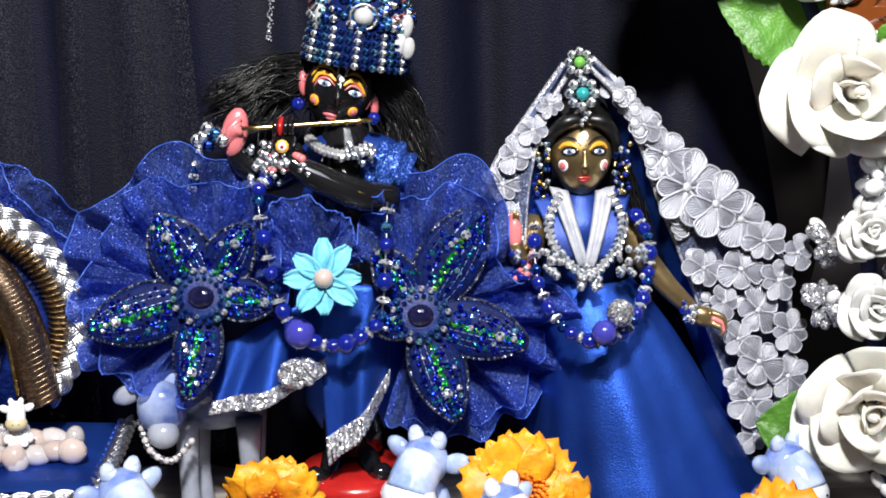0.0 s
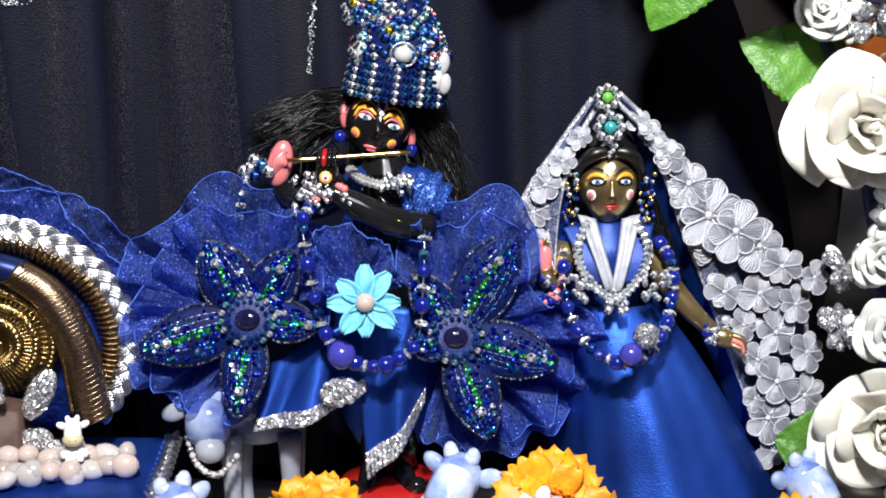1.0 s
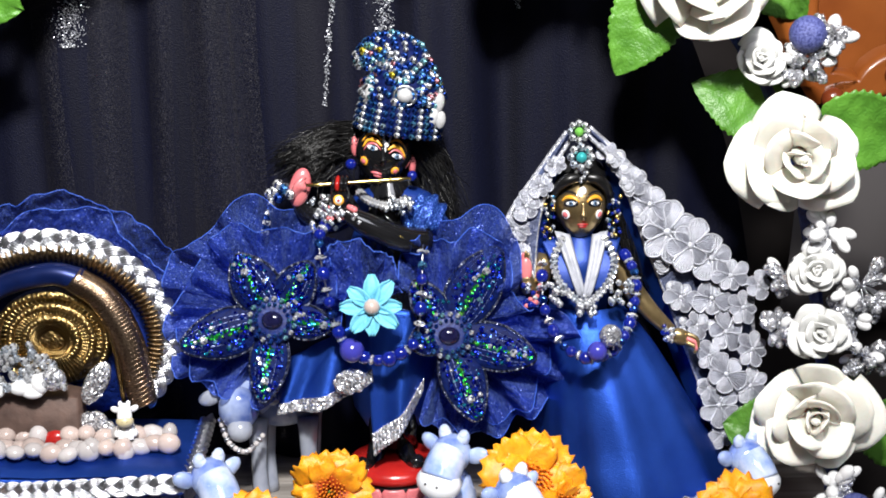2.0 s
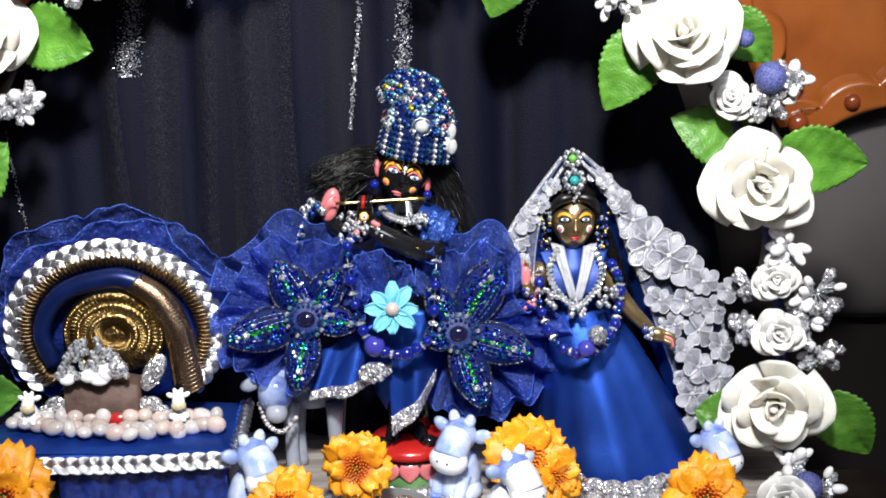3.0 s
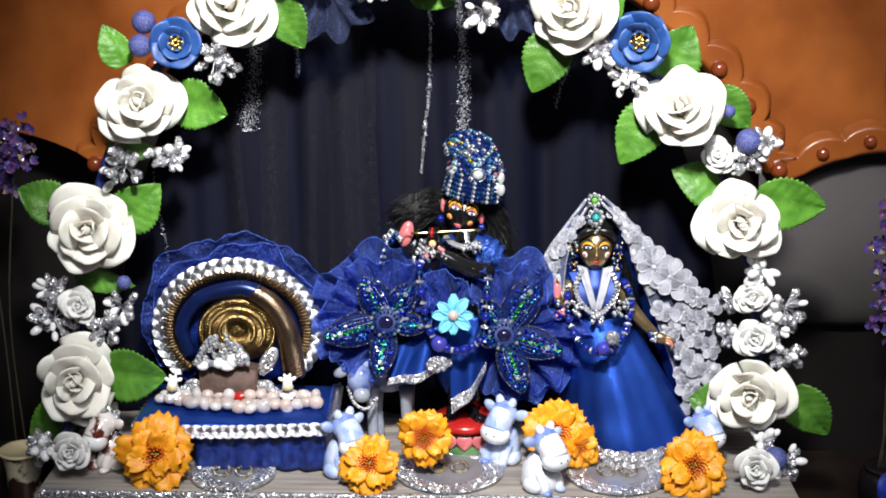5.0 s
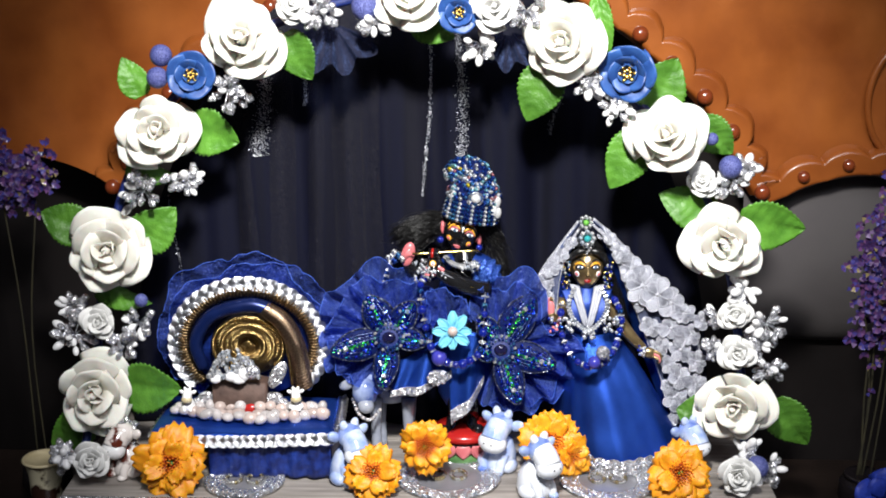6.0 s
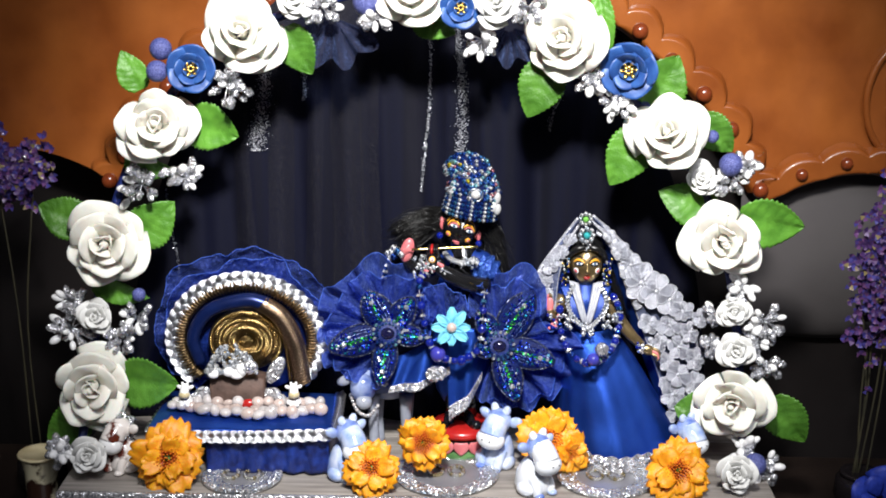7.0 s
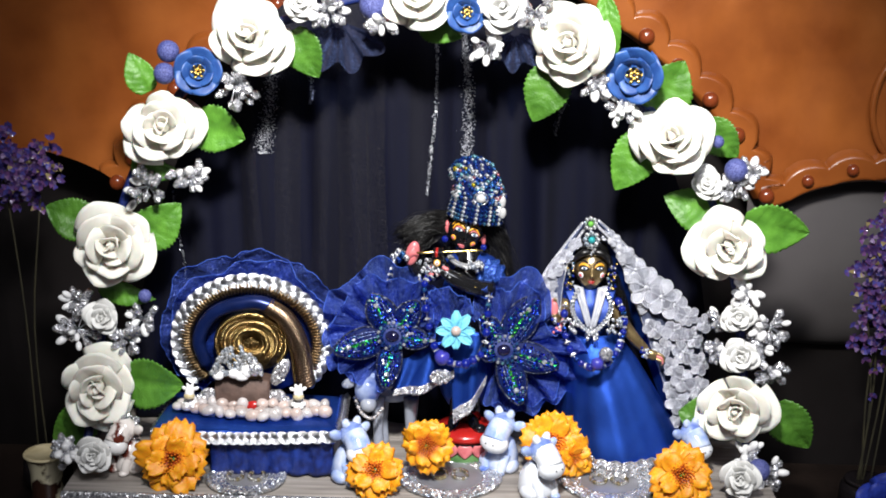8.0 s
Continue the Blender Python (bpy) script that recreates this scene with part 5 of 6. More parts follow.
wrap = part("satin_wrap", [lathe([(0.010, 0.034), (0.0185, 0.05), (0.0215, 0.08), (0.0215, 0.11), (0.0190, 0.135), (0.015, 0.15)], 30, 1.1, 0.6, (0.017, 0.004, 0))], SATIN)
tagged(wrap, "blue satin wrap round the dark doll's body", "wrap")


# embroidered flower brooches
def pad_petal(length, width, seed):
    def fn(u, v):
        s = 2 * u - 1
        w = 0.5 * width * max(0.0, math.sin(math.pi * (0.10 + 0.88 * v))) ** 0.7
        return Vector((length * (0.1 + 0.9 * v), s * w, 0.0034 * math.cos(s * math.pi / 2) * math.sin(math.pi * (0.05 + 0.9 * v)) + 0.006 * v * v))
    return fn


def brooch(c, petals, label, tilt):
    ob = thing("flower_brooch", (0, 0, 0), label, "brooch", "embroidered brooches")
    ob.matrix_basis = facing(c, tilt)
    up = ob.matrix_basis.to_3x3().inverted() @ Vector((0, 0, 1))
    right = ob.matrix_basis.to_3x3().inverted() @ Vector((1, 0, 0))
    zero = math.atan2(right.y, right.x)
    sense = 1 if right.cross(up).z > 0 else -1
    rg = random.Random(len(petals) + int(c[0] * 1000))
    for k, (angle, length, width) in enumerate(petals):
        m = Matrix.Rotation(zero + sense * radians(angle), 4, "Z")
        fn = pad_petal(length, width, k)
        pet = part("petal", [grid(fn, 10, 18, thick=0.001)], FELT, ob, m=m)
        edge = [fn(0, v) for v in np.linspace(0, 1, 18)] + [fn(1, v) for v in np.linspace(1, 0, 18)]
        part("edge_cord", [tube(edge, 0.0009, 60, 6)], EDGE, pet, "dark grey beaded cord edge")
        for off in (0.14, 0.86, 0.24, 0.76, 0.36, 0.64):
            line = [fn(off + 0.05 * math.sin(3 * v), v) + Vector((0, 0, 0.0006)) for v in np.linspace(0.12, 0.9, 12)]
            part("thread_line", [tube([line[i], line[i].lerp(line[i + 1], 0.72)], 0.0005, 0, 5) for i in range(0, 11)], THREAD, pet)
        green = [ball(fn(0.5 + rg.uniform(-0.05, 0.05), v) + Vector((0, 0, 0.0007)), (0.0010, 0.0010, 0.0006), 7, 5) for v in np.linspace(0.14, 0.95, int(length / 0.0009))]
        part("sequin_line", green, GREEN_SEQUIN, pet, "line of bright green sequins")
        blue = [ball(fn(rg.uniform(0.12, 0.88), rg.uniform(0.12, 0.95) ** 0.8) + Vector((0, 0, 0.0008)), (rg.choice((0.0008, 0.0010, 0.0015)),) * 2 + (0.0006,), 6, 4) for _ in range(120)]
        part("sequin_scatter", blue, BLUE_SEQUIN, pet, "scattered blue sequins")
        put_bead(pet, fn(0.5, 0.72 if length > 0.03 else 0.85) + Vector((0, 0, 0.0016)), 0.0022, CRYSTAL, "rhinestone")
        for _ in range(3):
            put_bead(pet, fn(rg.uniform(0.2, 0.8), rg.uniform(0.3, 0.95)) + Vector((0, 0, 0.0012)), rg.uniform(0.0009, 0.0014), CRYSTAL, "rhinestone")
        rim = spline(edge, 70)
        part("beading", [ball(rim[i] + Vector((0, 0, 0.0009)), (0.00075, 0.00075, 0.0007), 6, 4) for i in range(0, 70)], SEED, pet, "row of dark glass seed beads")["kind"] = "stuff"
    part("centre_stone", [ball((0, 0, 0.005), (0.0054, 0.0046, 0.003), 18, 10)], CENTRE, ob, "dark violet faceted centre stone")
    for k in range(18):
        a = 2 * math.pi * k / 18
        put_bead(ob, (0.0082 * math.cos(a), 0.0078 * math.sin(a), 0.0056), 0.0011, BLUE_BEAD, "seed_bead")
        put_bead(ob, (0.0112 * math.cos(a + 0.1), 0.0106 * math.sin(a + 0.1), 0.0050), 0.0014, BEADS if k % 4 else CRYSTAL, "chaton")
    part("base", [lathe([(0.012, 0), (0.012, 0.003), (0.007, 0.005)], 24)], NAVY_PAD, ob)


SEED = jewels("smoky_seed_bead", [(0, (0.05, 0.06, 0.10)), (0.5, (0.12, 0.14, 0.22)), (0.8, (0.35, 0.38, 0.48))], 0.15, 0.7, cut=0.0009)
EDGE = mat("dark_bead_cord", (0.02, 0.025, 0.06), (0.10, 0.11, 0.18), 0.25, 0.4, scale=1500, bump=0.8, bump_scale=2500)
THREAD = mat("pale_blue_thread", (0.14, 0.20, 0.55), (0.40, 0.48, 0.80), 0.3, 0.5)
CENTRE = mat("violet_stone", (0.004, 0.004, 0.022), (0.014, 0.014, 0.06), 0.04, 0.2, scale=250, Coat_Weight=0.8)
brooch((-0.0400, -0.024, 0.1055), [(118, 0.036, 0.024), (55, 0.034, 0.020), (196, 0.047, 0.024), (263, 0.040, 0.019), (355, 0.030, 0.017)], "navy embroidered flower brooch with green and blue sequins", (-0.10, -1, 0.20))
brooch((0.0455, -0.024, 0.0965), [(60, 0.049, 0.026), (-16, 0.044, 0.023), (-72, 0.044, 0.022), (122, 0.032, 0.017), (190, 0.020, 0.016)], "navy embroidered flower brooch with crystal rhinestones", (0.08, -1, 0.20))

# turquoise cloth flower
tq = thing("turquoise_flower", (0, 0, 0), "turquoise cloth flower with a pearl heart", "flower")
tq.matrix_basis = facing((0.0088, -0.041, 0.1165), (0.0, -1, 0.2))


def tq_petal(u, v):
    s = 2 * u - 1
    w = 0.0042 * math.sin(math.pi * (0.12 + 0.72 * v)) * (1.0 if v < 0.9 else 0.85)
    return Vector((0.0155 * v, s * w, 0.0016 * abs(s) + 0.0012 * math.sin(3 * v) + 0.0008 * math.cos(s * 7) * v))


tqm = joined("petal", [grid(tq_petal, 8, 10, thick=0.0004)])
for k in range(8):
    part("petal", tqm, TURQUOISE, tq, m=pose(0, 0, 0.0003 * (k % 2), 0, 0, 45 * k + 6 * (k % 2)) @ Matrix.Scale(1 - 0.08 * (k % 3 == 0), 4))
put_bead(tq, (0, 0, 0.003), 0.0041, PEARL, "pearl_heart")

# satin skirt of the brass doll
def skirt_fn(u, v):
    a = 2 * math.pi * u
    t = 1 - v
    cx, cy = 0.116 + 0.028 * v ** 0.9, 0.002 - 0.002 * v
    prof = 0.018 + 0.034 * ((v + 0.06) ** 0.70 - 0.1395) / 0.902
    amp = 0.0016 * v * math.sin(a * 7 + 0.6) + 0.0036 * v ** 0.7 * math.sin(a * 4 + 2.6) + 0.0008 * v * math.sin(a * 15) + 0.002 * v * noise.noise(Vector((math.cos(a) * 2, math.sin(a) * 2, v * 3)))
    return Vector((cx + (prof + amp) * math.cos(a), cy + 0.86 * (prof + amp) * math.sin(a), 0.0045 + 0.1005 * t))


gown = thing("satin_gown", (0, 0, 0), "royal blue satin gown skirt with silver lace hem", "gown")
part("skirt", [grid(skirt_fn, 120, 30, closed=True)], SATIN, gown)
def hem_frill(u, v):
    p = skirt_fn(u, 1.0)
    out = Vector((p.x - 0.144, p.y, 0)).normalized()
    wave = math.sin(2 * math.pi * 34 * u) + 0.5 * noise.noise(Vector((u * 40, v * 2, 3)))
    return Vector((p.x, p.y, 0.0028 + (0.0115 + 0.0016 * abs(math.sin(math.pi * 34 * u))) * v)) + out * (0.0015 + 0.0028 * (1 - v) + 0.0022 * wave * (0.35 + 0.65 * (1 - v)))


part("lace_hem", [grid(hem_frill, 400, 6, closed=True)], SILVER_GLITTER, gown, "gathered silver lace hem")
knot = joined("lace_knot", [ball((0, 0, 0), (0.0022, 0.0030, 0.0022), 8, 6), ball((0.0006, 0.0024, 0.0020), (0.0013, 0.0015, 0.0015), 6, 5), ball((0.0006, -0.0024, 0.0020), (0.0013, 0.0015, 0.0015), 6, 5)])
for k in range(34):
    p = hem_frill((k + 0.25) / 34, 0.55)
    part("lace_knot", knot, SILVER_GLITTER, gown, m=Matrix.Translation(p) @ Matrix.Rotation(2 * math.pi * (k + 0.25) / 34, 4, "Z"))
# crossed white ribbon collar
collar = thing("ribbon_collar", (0, 0, 0), "white satin ribbon crossed at the brass doll's neck", "collar")
RIBBON = mat("white_satin", (0.26, 0.27, 0.31), (0.42, 0.43, 0.48), 0.3, scale=160, bump=0.3, bump_scale=1500)
for s in (-1, 1):
    a, b = Vector((0.1125 + s * 0.0095, -0.006, 0.1435)), Vector((0.1132 + s * 0.001, -0.0185, 0.1135))
    part("ribbon", [grid(lambda u, v, a=a, b=b, s=s: a.lerp(b, v) + Vector(((u - 0.5) * 0.0076 * (1 - 0.40 * v), -0.003 * math.sin(math.pi * v) - 0.0006 * math.sin(math.pi * u * 3) - 0.0005 * (s > 0), 0.002 * (u - 0.5) * s)), 8, 14, thick=0.0005)], RIBBON, collar)
    a2, b2 = Vector((0.1125 + s * 0.0165, -0.004, 0.140)), Vector((0.1132 + s * 0.006, -0.0165, 0.1165))
    part("blue_ribbon", [grid(lambda u, v, a=a2, b=b2: a.lerp(b, v) + Vector(((u - 0.5) * 0.007, -0.003 * math.sin(math.pi * v), 0)), 6, 14, thick=0.0005)], SATIN_DARK, collar)

# veil
VEIL_IN = spline([(0.1150, -0.006, 0.1925), (0.1270, -0.006, 0.1800), (0.1370, -0.002, 0.1600), (0.1460, 0.0, 0.1360), (0.1560, 0.002, 0.1130), (0.1740, 0.0, 0.0670), (0.1880, -0.004, 0.0330)], 40)
VEIL_OUT = spline([(0.1160, -0.004, 0.1960), (0.1340, 0.004, 0.1790), (0.1620, 0.006, 0.1500), (0.1960, 0.006, 0.1170), (0.2040, 0.006, 0.0880), (0.2010, 0.002, 0.0480), (0.1950, -0.006, 0.0300)], 40)
VEIL_L_IN = spline([(0.1070, -0.006, 0.1915), (0.0975, -0.006, 0.1740), (0.0910, -0.005, 0.1480), (0.0885, -0.008, 0.1200)], 40)
VEIL_L_OUT = spline([(0.1050, -0.004, 0.1940), (0.0910, 0.0, 0.1730), (0.0760, -0.002, 0.1500), (0.0740, -0.004, 0.1330), (0.0790, -0.008, 0.1130)], 40)
veil = thing("lace_veil", (0, 0, 0), "grey-blue net veil with silver embroidered lace border", "veil")
VEIL_NET = sheer("veil_net", (0.12, 0.14, 0.24), (0.36, 0.39, 0.50), 0.80, 0.45)
LACE_FILL = glitter("silver_satin_stitch", (0.20, 0.21, 0.26), (0.58, 0.59, 0.64), 0.0005, 0.30, 0.9, 0.75)
LACE = glitter("silver_lace", (0.36, 0.37, 0.42), (0.70, 0.71, 0.76), 0.0005, 0.35, 0.8, 0.45)
for a, b in ((VEIL_IN, VEIL_OUT), (VEIL_L_IN, VEIL_L_OUT)):
    part("net", [grid(lambda u, v, a=a, b=b: a[round(v * 40)].lerp(b[round(v * 40)], u) + Vector((0, 0.003 * math.sin(u * 5 + v * 6), 0)), 10, 40)], VEIL_NET, veil)
    part("lining", [grid(lambda u, v, a=a: a[round(v * 40)] + Vector(((1 if a is VEIL_L_IN else -1) * 0.007 * u * min(1, v * 3), 0.012 * u, -0.003 * u)), 4, 40)], SATIN, veil, "blue satin lining of the veil")
    part("edge_cord", [tube(a[::2], 0.0012, 60, 6)], LACE, veil)
    part("edge_cord", [tube(b[::2], 0.0014, 60, 6)], LACE, veil)


def rosette_mesh(petals, seed):
    """A flat embroidered flower: satin-stitch petals, each with a raised cord round it."""
    out = []
    for k in range(petals):
        m = Matrix.Rotation(2 * math.pi * k / petals + seed, 4, "Z")
        far = 0.86 + 0.14 * math.sin(k * 2.1 + seed * 9)

        def fn(u, v):
            s = 2 * u - 1
            w = 0.90 * math.pi / petals * (0.16 + 0.84 * v ** 0.9) * (1 - 0.12 * v ** 6)
            x = 0.12 + far * v - 0.26 * far * s * s * v
            return m @ Vector((x, s * w * far, 0.045 * math.cos(s * 1.5) * math.sin(math.pi * (0.1 + 0.85 * v)) + 0.030 * math.cos(s * 26 + 2 * noise.noise(Vector((v * 5, k, seed))))))
        out.append((*grid(fn, 30, 7), 0))
        rim = [fn(0, v) for v in np.linspace(0, 1, 7)] + [fn(u, 1) for u in np.linspace(0.1, 0.9, 8)] + [fn(1, v) for v in np.linspace(1, 0, 7)]
        out.append(tube([q + Vector((0, 0, 0.03)) for q in rim], 0.036, 22, 5) + (1,))
    out.append((*ball((0, 0, 0.04), (0.15, 0.15, 0.09), 8, 6), 1))
    return joined("lace_flower", out)


def loop_mesh():
    """A small embroidered ring with a filled middle."""
    return joined("lace_ring", [ball((0, 0, 0.02), (0.72, 0.72, 0.16), 12, 6), tube([(0.86 * math.cos(a), 0.86 * math.sin(a), 0.08) for a in np.linspace(0, 2 * math.pi, 17)], 0.14, 0, 6)])


ROSETTES = [rosette_mesh(p, s) for p, s in ((5, 0.2), (7, 0.5), (6, 0.0))]
for i, (x, z, r) in enumerate(((0.1240, 0.1850, 0.0050), (0.1310, 0.1775, 0.0060), (0.1375, 0.1690, 0.0075), (0.1470, 0.1570, 0.0105), (0.1560, 0.1430, 0.0150), (0.1680, 0.1360, 0.0130), (0.1790, 0.1290, 0.0110), (0.1890, 0.1200, 0.0095), (0.1640, 0.1090, 0.0085), (0.1800, 0.1080, 0.0095), (0.1960, 0.1030, 0.0085), (0.1730, 0.0940, 0.0070), (0.1880, 0.0900, 0.0100))):
    part("lace_flower", ROSETTES[i % 3], [LACE_FILL, LACE], veil, m=facing((x, -0.0035 - 0.0006 * (i % 3), z), (0.1, -1, 0.15), i * 37, r))
for i, (x, z, r) in enumerate(((0.2010, 0.0820, 0.0090), (0.1790, 0.0790, 0.0075), (0.1880, 0.0690, 0.0105), (0.2010, 0.0620, 0.0095), (0.1850, 0.0520, 0.0110), (0.1960, 0.0430, 0.0090), (0.1880, 0.0360, 0.0080), (0.1790, 0.0610, 0.0060), (0.2020, 0.1160, 0.0070), (0.0990, 0.1780, 0.0055), (0.0920, 0.1680, 0.0065), (0.0850, 0.1580, 0.0075), (0.0800, 0.1460, 0.0085), (0.0830, 0.1330, 0.0070), (0.0800, 0.1220, 0.0060))):
    part("lace_flower", ROSETTES[(i + 1) % 3], [LACE_FILL, LACE], veil, m=facing((x, -0.0075 - 0.0006 * (i % 3), z), (0.1, -1, 0.15), i * 53, r))
rg = random.Random(40)
RING = loop_mesh()
for i in range(40):
    k = 6 + (i * 34) // 40
    p = VEIL_IN[k].lerp(VEIL_OUT[k], rg.choice((0.05, 0.1, 0.5, 0.94)))
    part("lace_ring", RING, LACE, veil, m=facing((p.x, p.y - 0.004, p.z), (0.1, -1, 0.15), 0, rg.uniform(0.0022, 0.0042)))


# ---- shell throne ----
throne = thing("cushion_seat", (0, 0, 0), "blue satin cushioned seat edged with silver braid", "seat")
BX0, BX1, BY0, BY1, BZ = -0.2215, -0.0805, -0.062, 0.012, 0.0395


def cushion(u, v):
    x, y = BX0 + (BX1 - BX0) * u, BY0 + (BY1 - BY0) * v
    e = min(u, 1 - u, 0.5 * v, 0.5 * (1 - v)) * 12
    return Vector((x + 0.006 * (v - 0.0) * (0.5 - u), y, BZ + 0.004 * min(1, e) ** 0.5 + 0.0012 * noise.noise(Vector((x * 50, y * 40, 0)))))


part("cushion", [grid(cushion, 40, 24), box(BX0 + 0.001, BX1 - 0.001, BY0 + 0.001, BY1, 0.028, BZ, 0.003)], SATIN, throne)
braid(throne, [(BX0, BY0 - 0.001, 0.0345), (BX0 + 0.05, BY0 - 0.002, 0.0335), (BX1 - 0.05, BY0 - 0.002, 0.0345), (BX1, BY0 - 0.001, 0.0365)], 0.0046, 19, "plaited silver braid")
braid(throne, [(BX1, BY0, 0.0365), (BX1 + 0.001, -0.025, 0.038), (BX1, BY1, 0.039)], 0.0042, 12)
braid(throne, [(BX0, BY0, 0.0345), (BX0 + 0.002, -0.025, 0.036), (BX0 + 0.006, BY1, 0.037)], 0.0036, 12)
VELVET = mat("crushed_blue_velvet", (0.003, 0.008, 0.07), (0.010, 0.032, 0.21), 0.4, scale=140, bump=0.9, bump_scale=350)


def drape(u, v):
    x = -0.178 + 0.094 * u
    return Vector((x, -0.0585 - 0.0018 * math.sin(u * 38) - 0.0012 * noise.noise(Vector((u * 22, v * 3, 1))), 0.032 - 0.0300 * v))


part("velvet_drape", [grid(drape, 70, 10, thick=0.0006)], VELVET, throne, "crushed blue velvet drape")
part("body", [box(-0.176, -0.084, -0.052, 0.008, 0.0, 0.030, 0.002)], VELVET, throne)

BRONZE_CORD = mat("bronze_cord", (0.13, 0.085, 0.045), (0.36, 0.25, 0.13), 0.32, 1.0, scale=500, bump=0.4, bump_scale=1500)
shell = thing("shell_back", (0, 0, 0), "round gilt and blue shell-shaped backrest with silver braid rim", "backrest")
CX, CY, CZ, SZ = -0.1525, -0.004, 0.093, 0.86


def arc(r, a0, a1, n, y=0.0, sx=1.0):
    return [Vector((CX + sx * r * math.cos(radians(a0 + (a1 - a0) * k / n)), CY + y, CZ + SZ * r * math.sin(radians(a0 + (a1 - a0) * k / n)))) for k in range(n + 1)]


braid(shell, arc(0.0585, 222, -42, 24, -0.006), 0.0054, 31, "plaited silver braid rim")
part("gilt_ring", [tube(arc(0.0515, 225, -40, 60, -0.005), 0.0042, 0, 10)] + [tube([p + Vector((0, -0.004, 0)) + (p - Vector((CX, CY, CZ))).normalized() * -0.0042, p + Vector((0, -0.0052, 0)), p + Vector((0, -0.004, 0)) + (p - Vector((CX, CY, CZ))).normalized() * 0.0042], 0.0007, 4, 4) for p in arc(0.0515, 222, -38, 84, -0.005)], BRONZE_CORD, shell)
part("backing", [lathe([(0.054, -0.001), (0.054, 0.002), (0.002, 0.003)], 48)], VELVET, shell, m=pose(CX, CY + 0.004, CZ, 90, 0, 0) @ Matrix.Diagonal((1, SZ, 1, 1)))
NAVY_SATIN = mat("navy_satin", (0.004, 0.010, 0.06), (0.008, 0.022, 0.12), 0.3, 0.5, scale=60)
roll_blue = spline([(CX - 0.036, CY - 0.010, CZ - SZ * 0.022), (CX - 0.041, CY - 0.011, CZ + SZ * 0.004), (CX - 0.027, CY - 0.012, CZ + SZ * 0.030), (CX + 0.001, CY - 0.012, CZ + SZ * 0.040), (CX + 0.018, CY - 0.012, CZ + SZ * 0.036)], 30)
roll_gold = spline([(CX + 0.014, CY - 0.012, CZ + SZ * 0.0375), (CX + 0.029, CY - 0.013, CZ + SZ * 0.024), (CX + 0.039, CY - 0.013, CZ - SZ * 0.002), (CX + 0.044, CY - 0.013, CZ - SZ * 0.038)], 40)
part("blue_roll", [tube(roll_blue, [0.0048, 0.0055, 0.0062], 0, 14)], NAVY_SATIN, shell, "blue satin roll")
SPUN = mat("spun_bronze_thread", (0.17, 0.11, 0.07), (0.44, 0.32, 0.22), 0.3, 1.0, scale=900, bump=0.2, bump_scale=2200)
part("thread_roll", [tube(roll_gold, [0.0065, 0.0075, 0.0078, 0.0072], 0, 16)] + [tube([q + Vector((0.0068 * math.cos(t), -0.0068 * abs(math.sin(t)) - 0.0006, 0.003 * math.cos(t))) for t in np.linspace(0.1, 3.0, 8)], 0.0004, 0, 4) for q in roll_gold[1:]], SPUN, shell, "bronze thread wound roll")
for r, n in ((0.0275, 56), (0.0205, 44), (0.013, 30)):
    ringpts = arc(r, 250, -40, 60, -0.010)
    part("gilt_coil", [tube(ringpts, 0.0020, 0, 10)] + [ball(p + Vector((0, -0.0016, 0)), (0.0012, 0.0009, 0.0012), 6, 4) for p in arc(r, 250, -40, n, -0.010)], GILT, shell)
part("gilt_disc", [lathe([(0.030, 0), (0.028, 0.003), (0.012, 0.004), (0.001, 0.006)], 40)], GILT, shell, m=pose(CX, CY - 0.004, CZ, 90, 0, 0) @ Matrix.Diagonal((1, SZ, 1, 1)))
rib = joined("rib", [tube([(q, 0, 0.0042 + 0.0016 * (q < 0.02)) for q in (0.006, 0.014, 0.021, 0.028)], 0.0006, 4, 4)])
for k in range(60):
    part("rib", rib, GILT, shell, m=pose(CX, CY - 0.004, CZ, 90, 0, 0) @ Matrix.Diagonal((1, SZ, 1, 1)) @ pose(0, 0, 0, 0, 0, 6 * k))
part("inner_cord", [tube([(CX + 0.022, CY - 0.014, CZ + SZ * 0.020), (CX + 0.031, CY - 0.015, CZ + SZ * 0.002), (CX + 0.035, CY - 0.015, CZ - SZ * 0.036)], 0.0012, 20, 6)], GILT, shell)
ruffle("organza_frill", "blue organza frill round the shell backrest", (CX, 0.006, CZ), [(-40, 0.060), (0, 0.070), (60, 0.072), (90, 0.071), (140, 0.074), (180, 0.075), (225, 0.064)], -45, 228, 0.005, 10, 9.0, ORGANZA, 0.72, 180)
ruffle("organza_frill", "blue organza frill round the shell backrest", (CX, 0.002, CZ), [(-40, 0.056), (0, 0.066), (60, 0.065), (90, 0.063), (140, 0.066), (180, 0.067), (225, 0.060)], -45, 228, 0.004, 9, 3.0, ORGANZA, 0.76, 160)
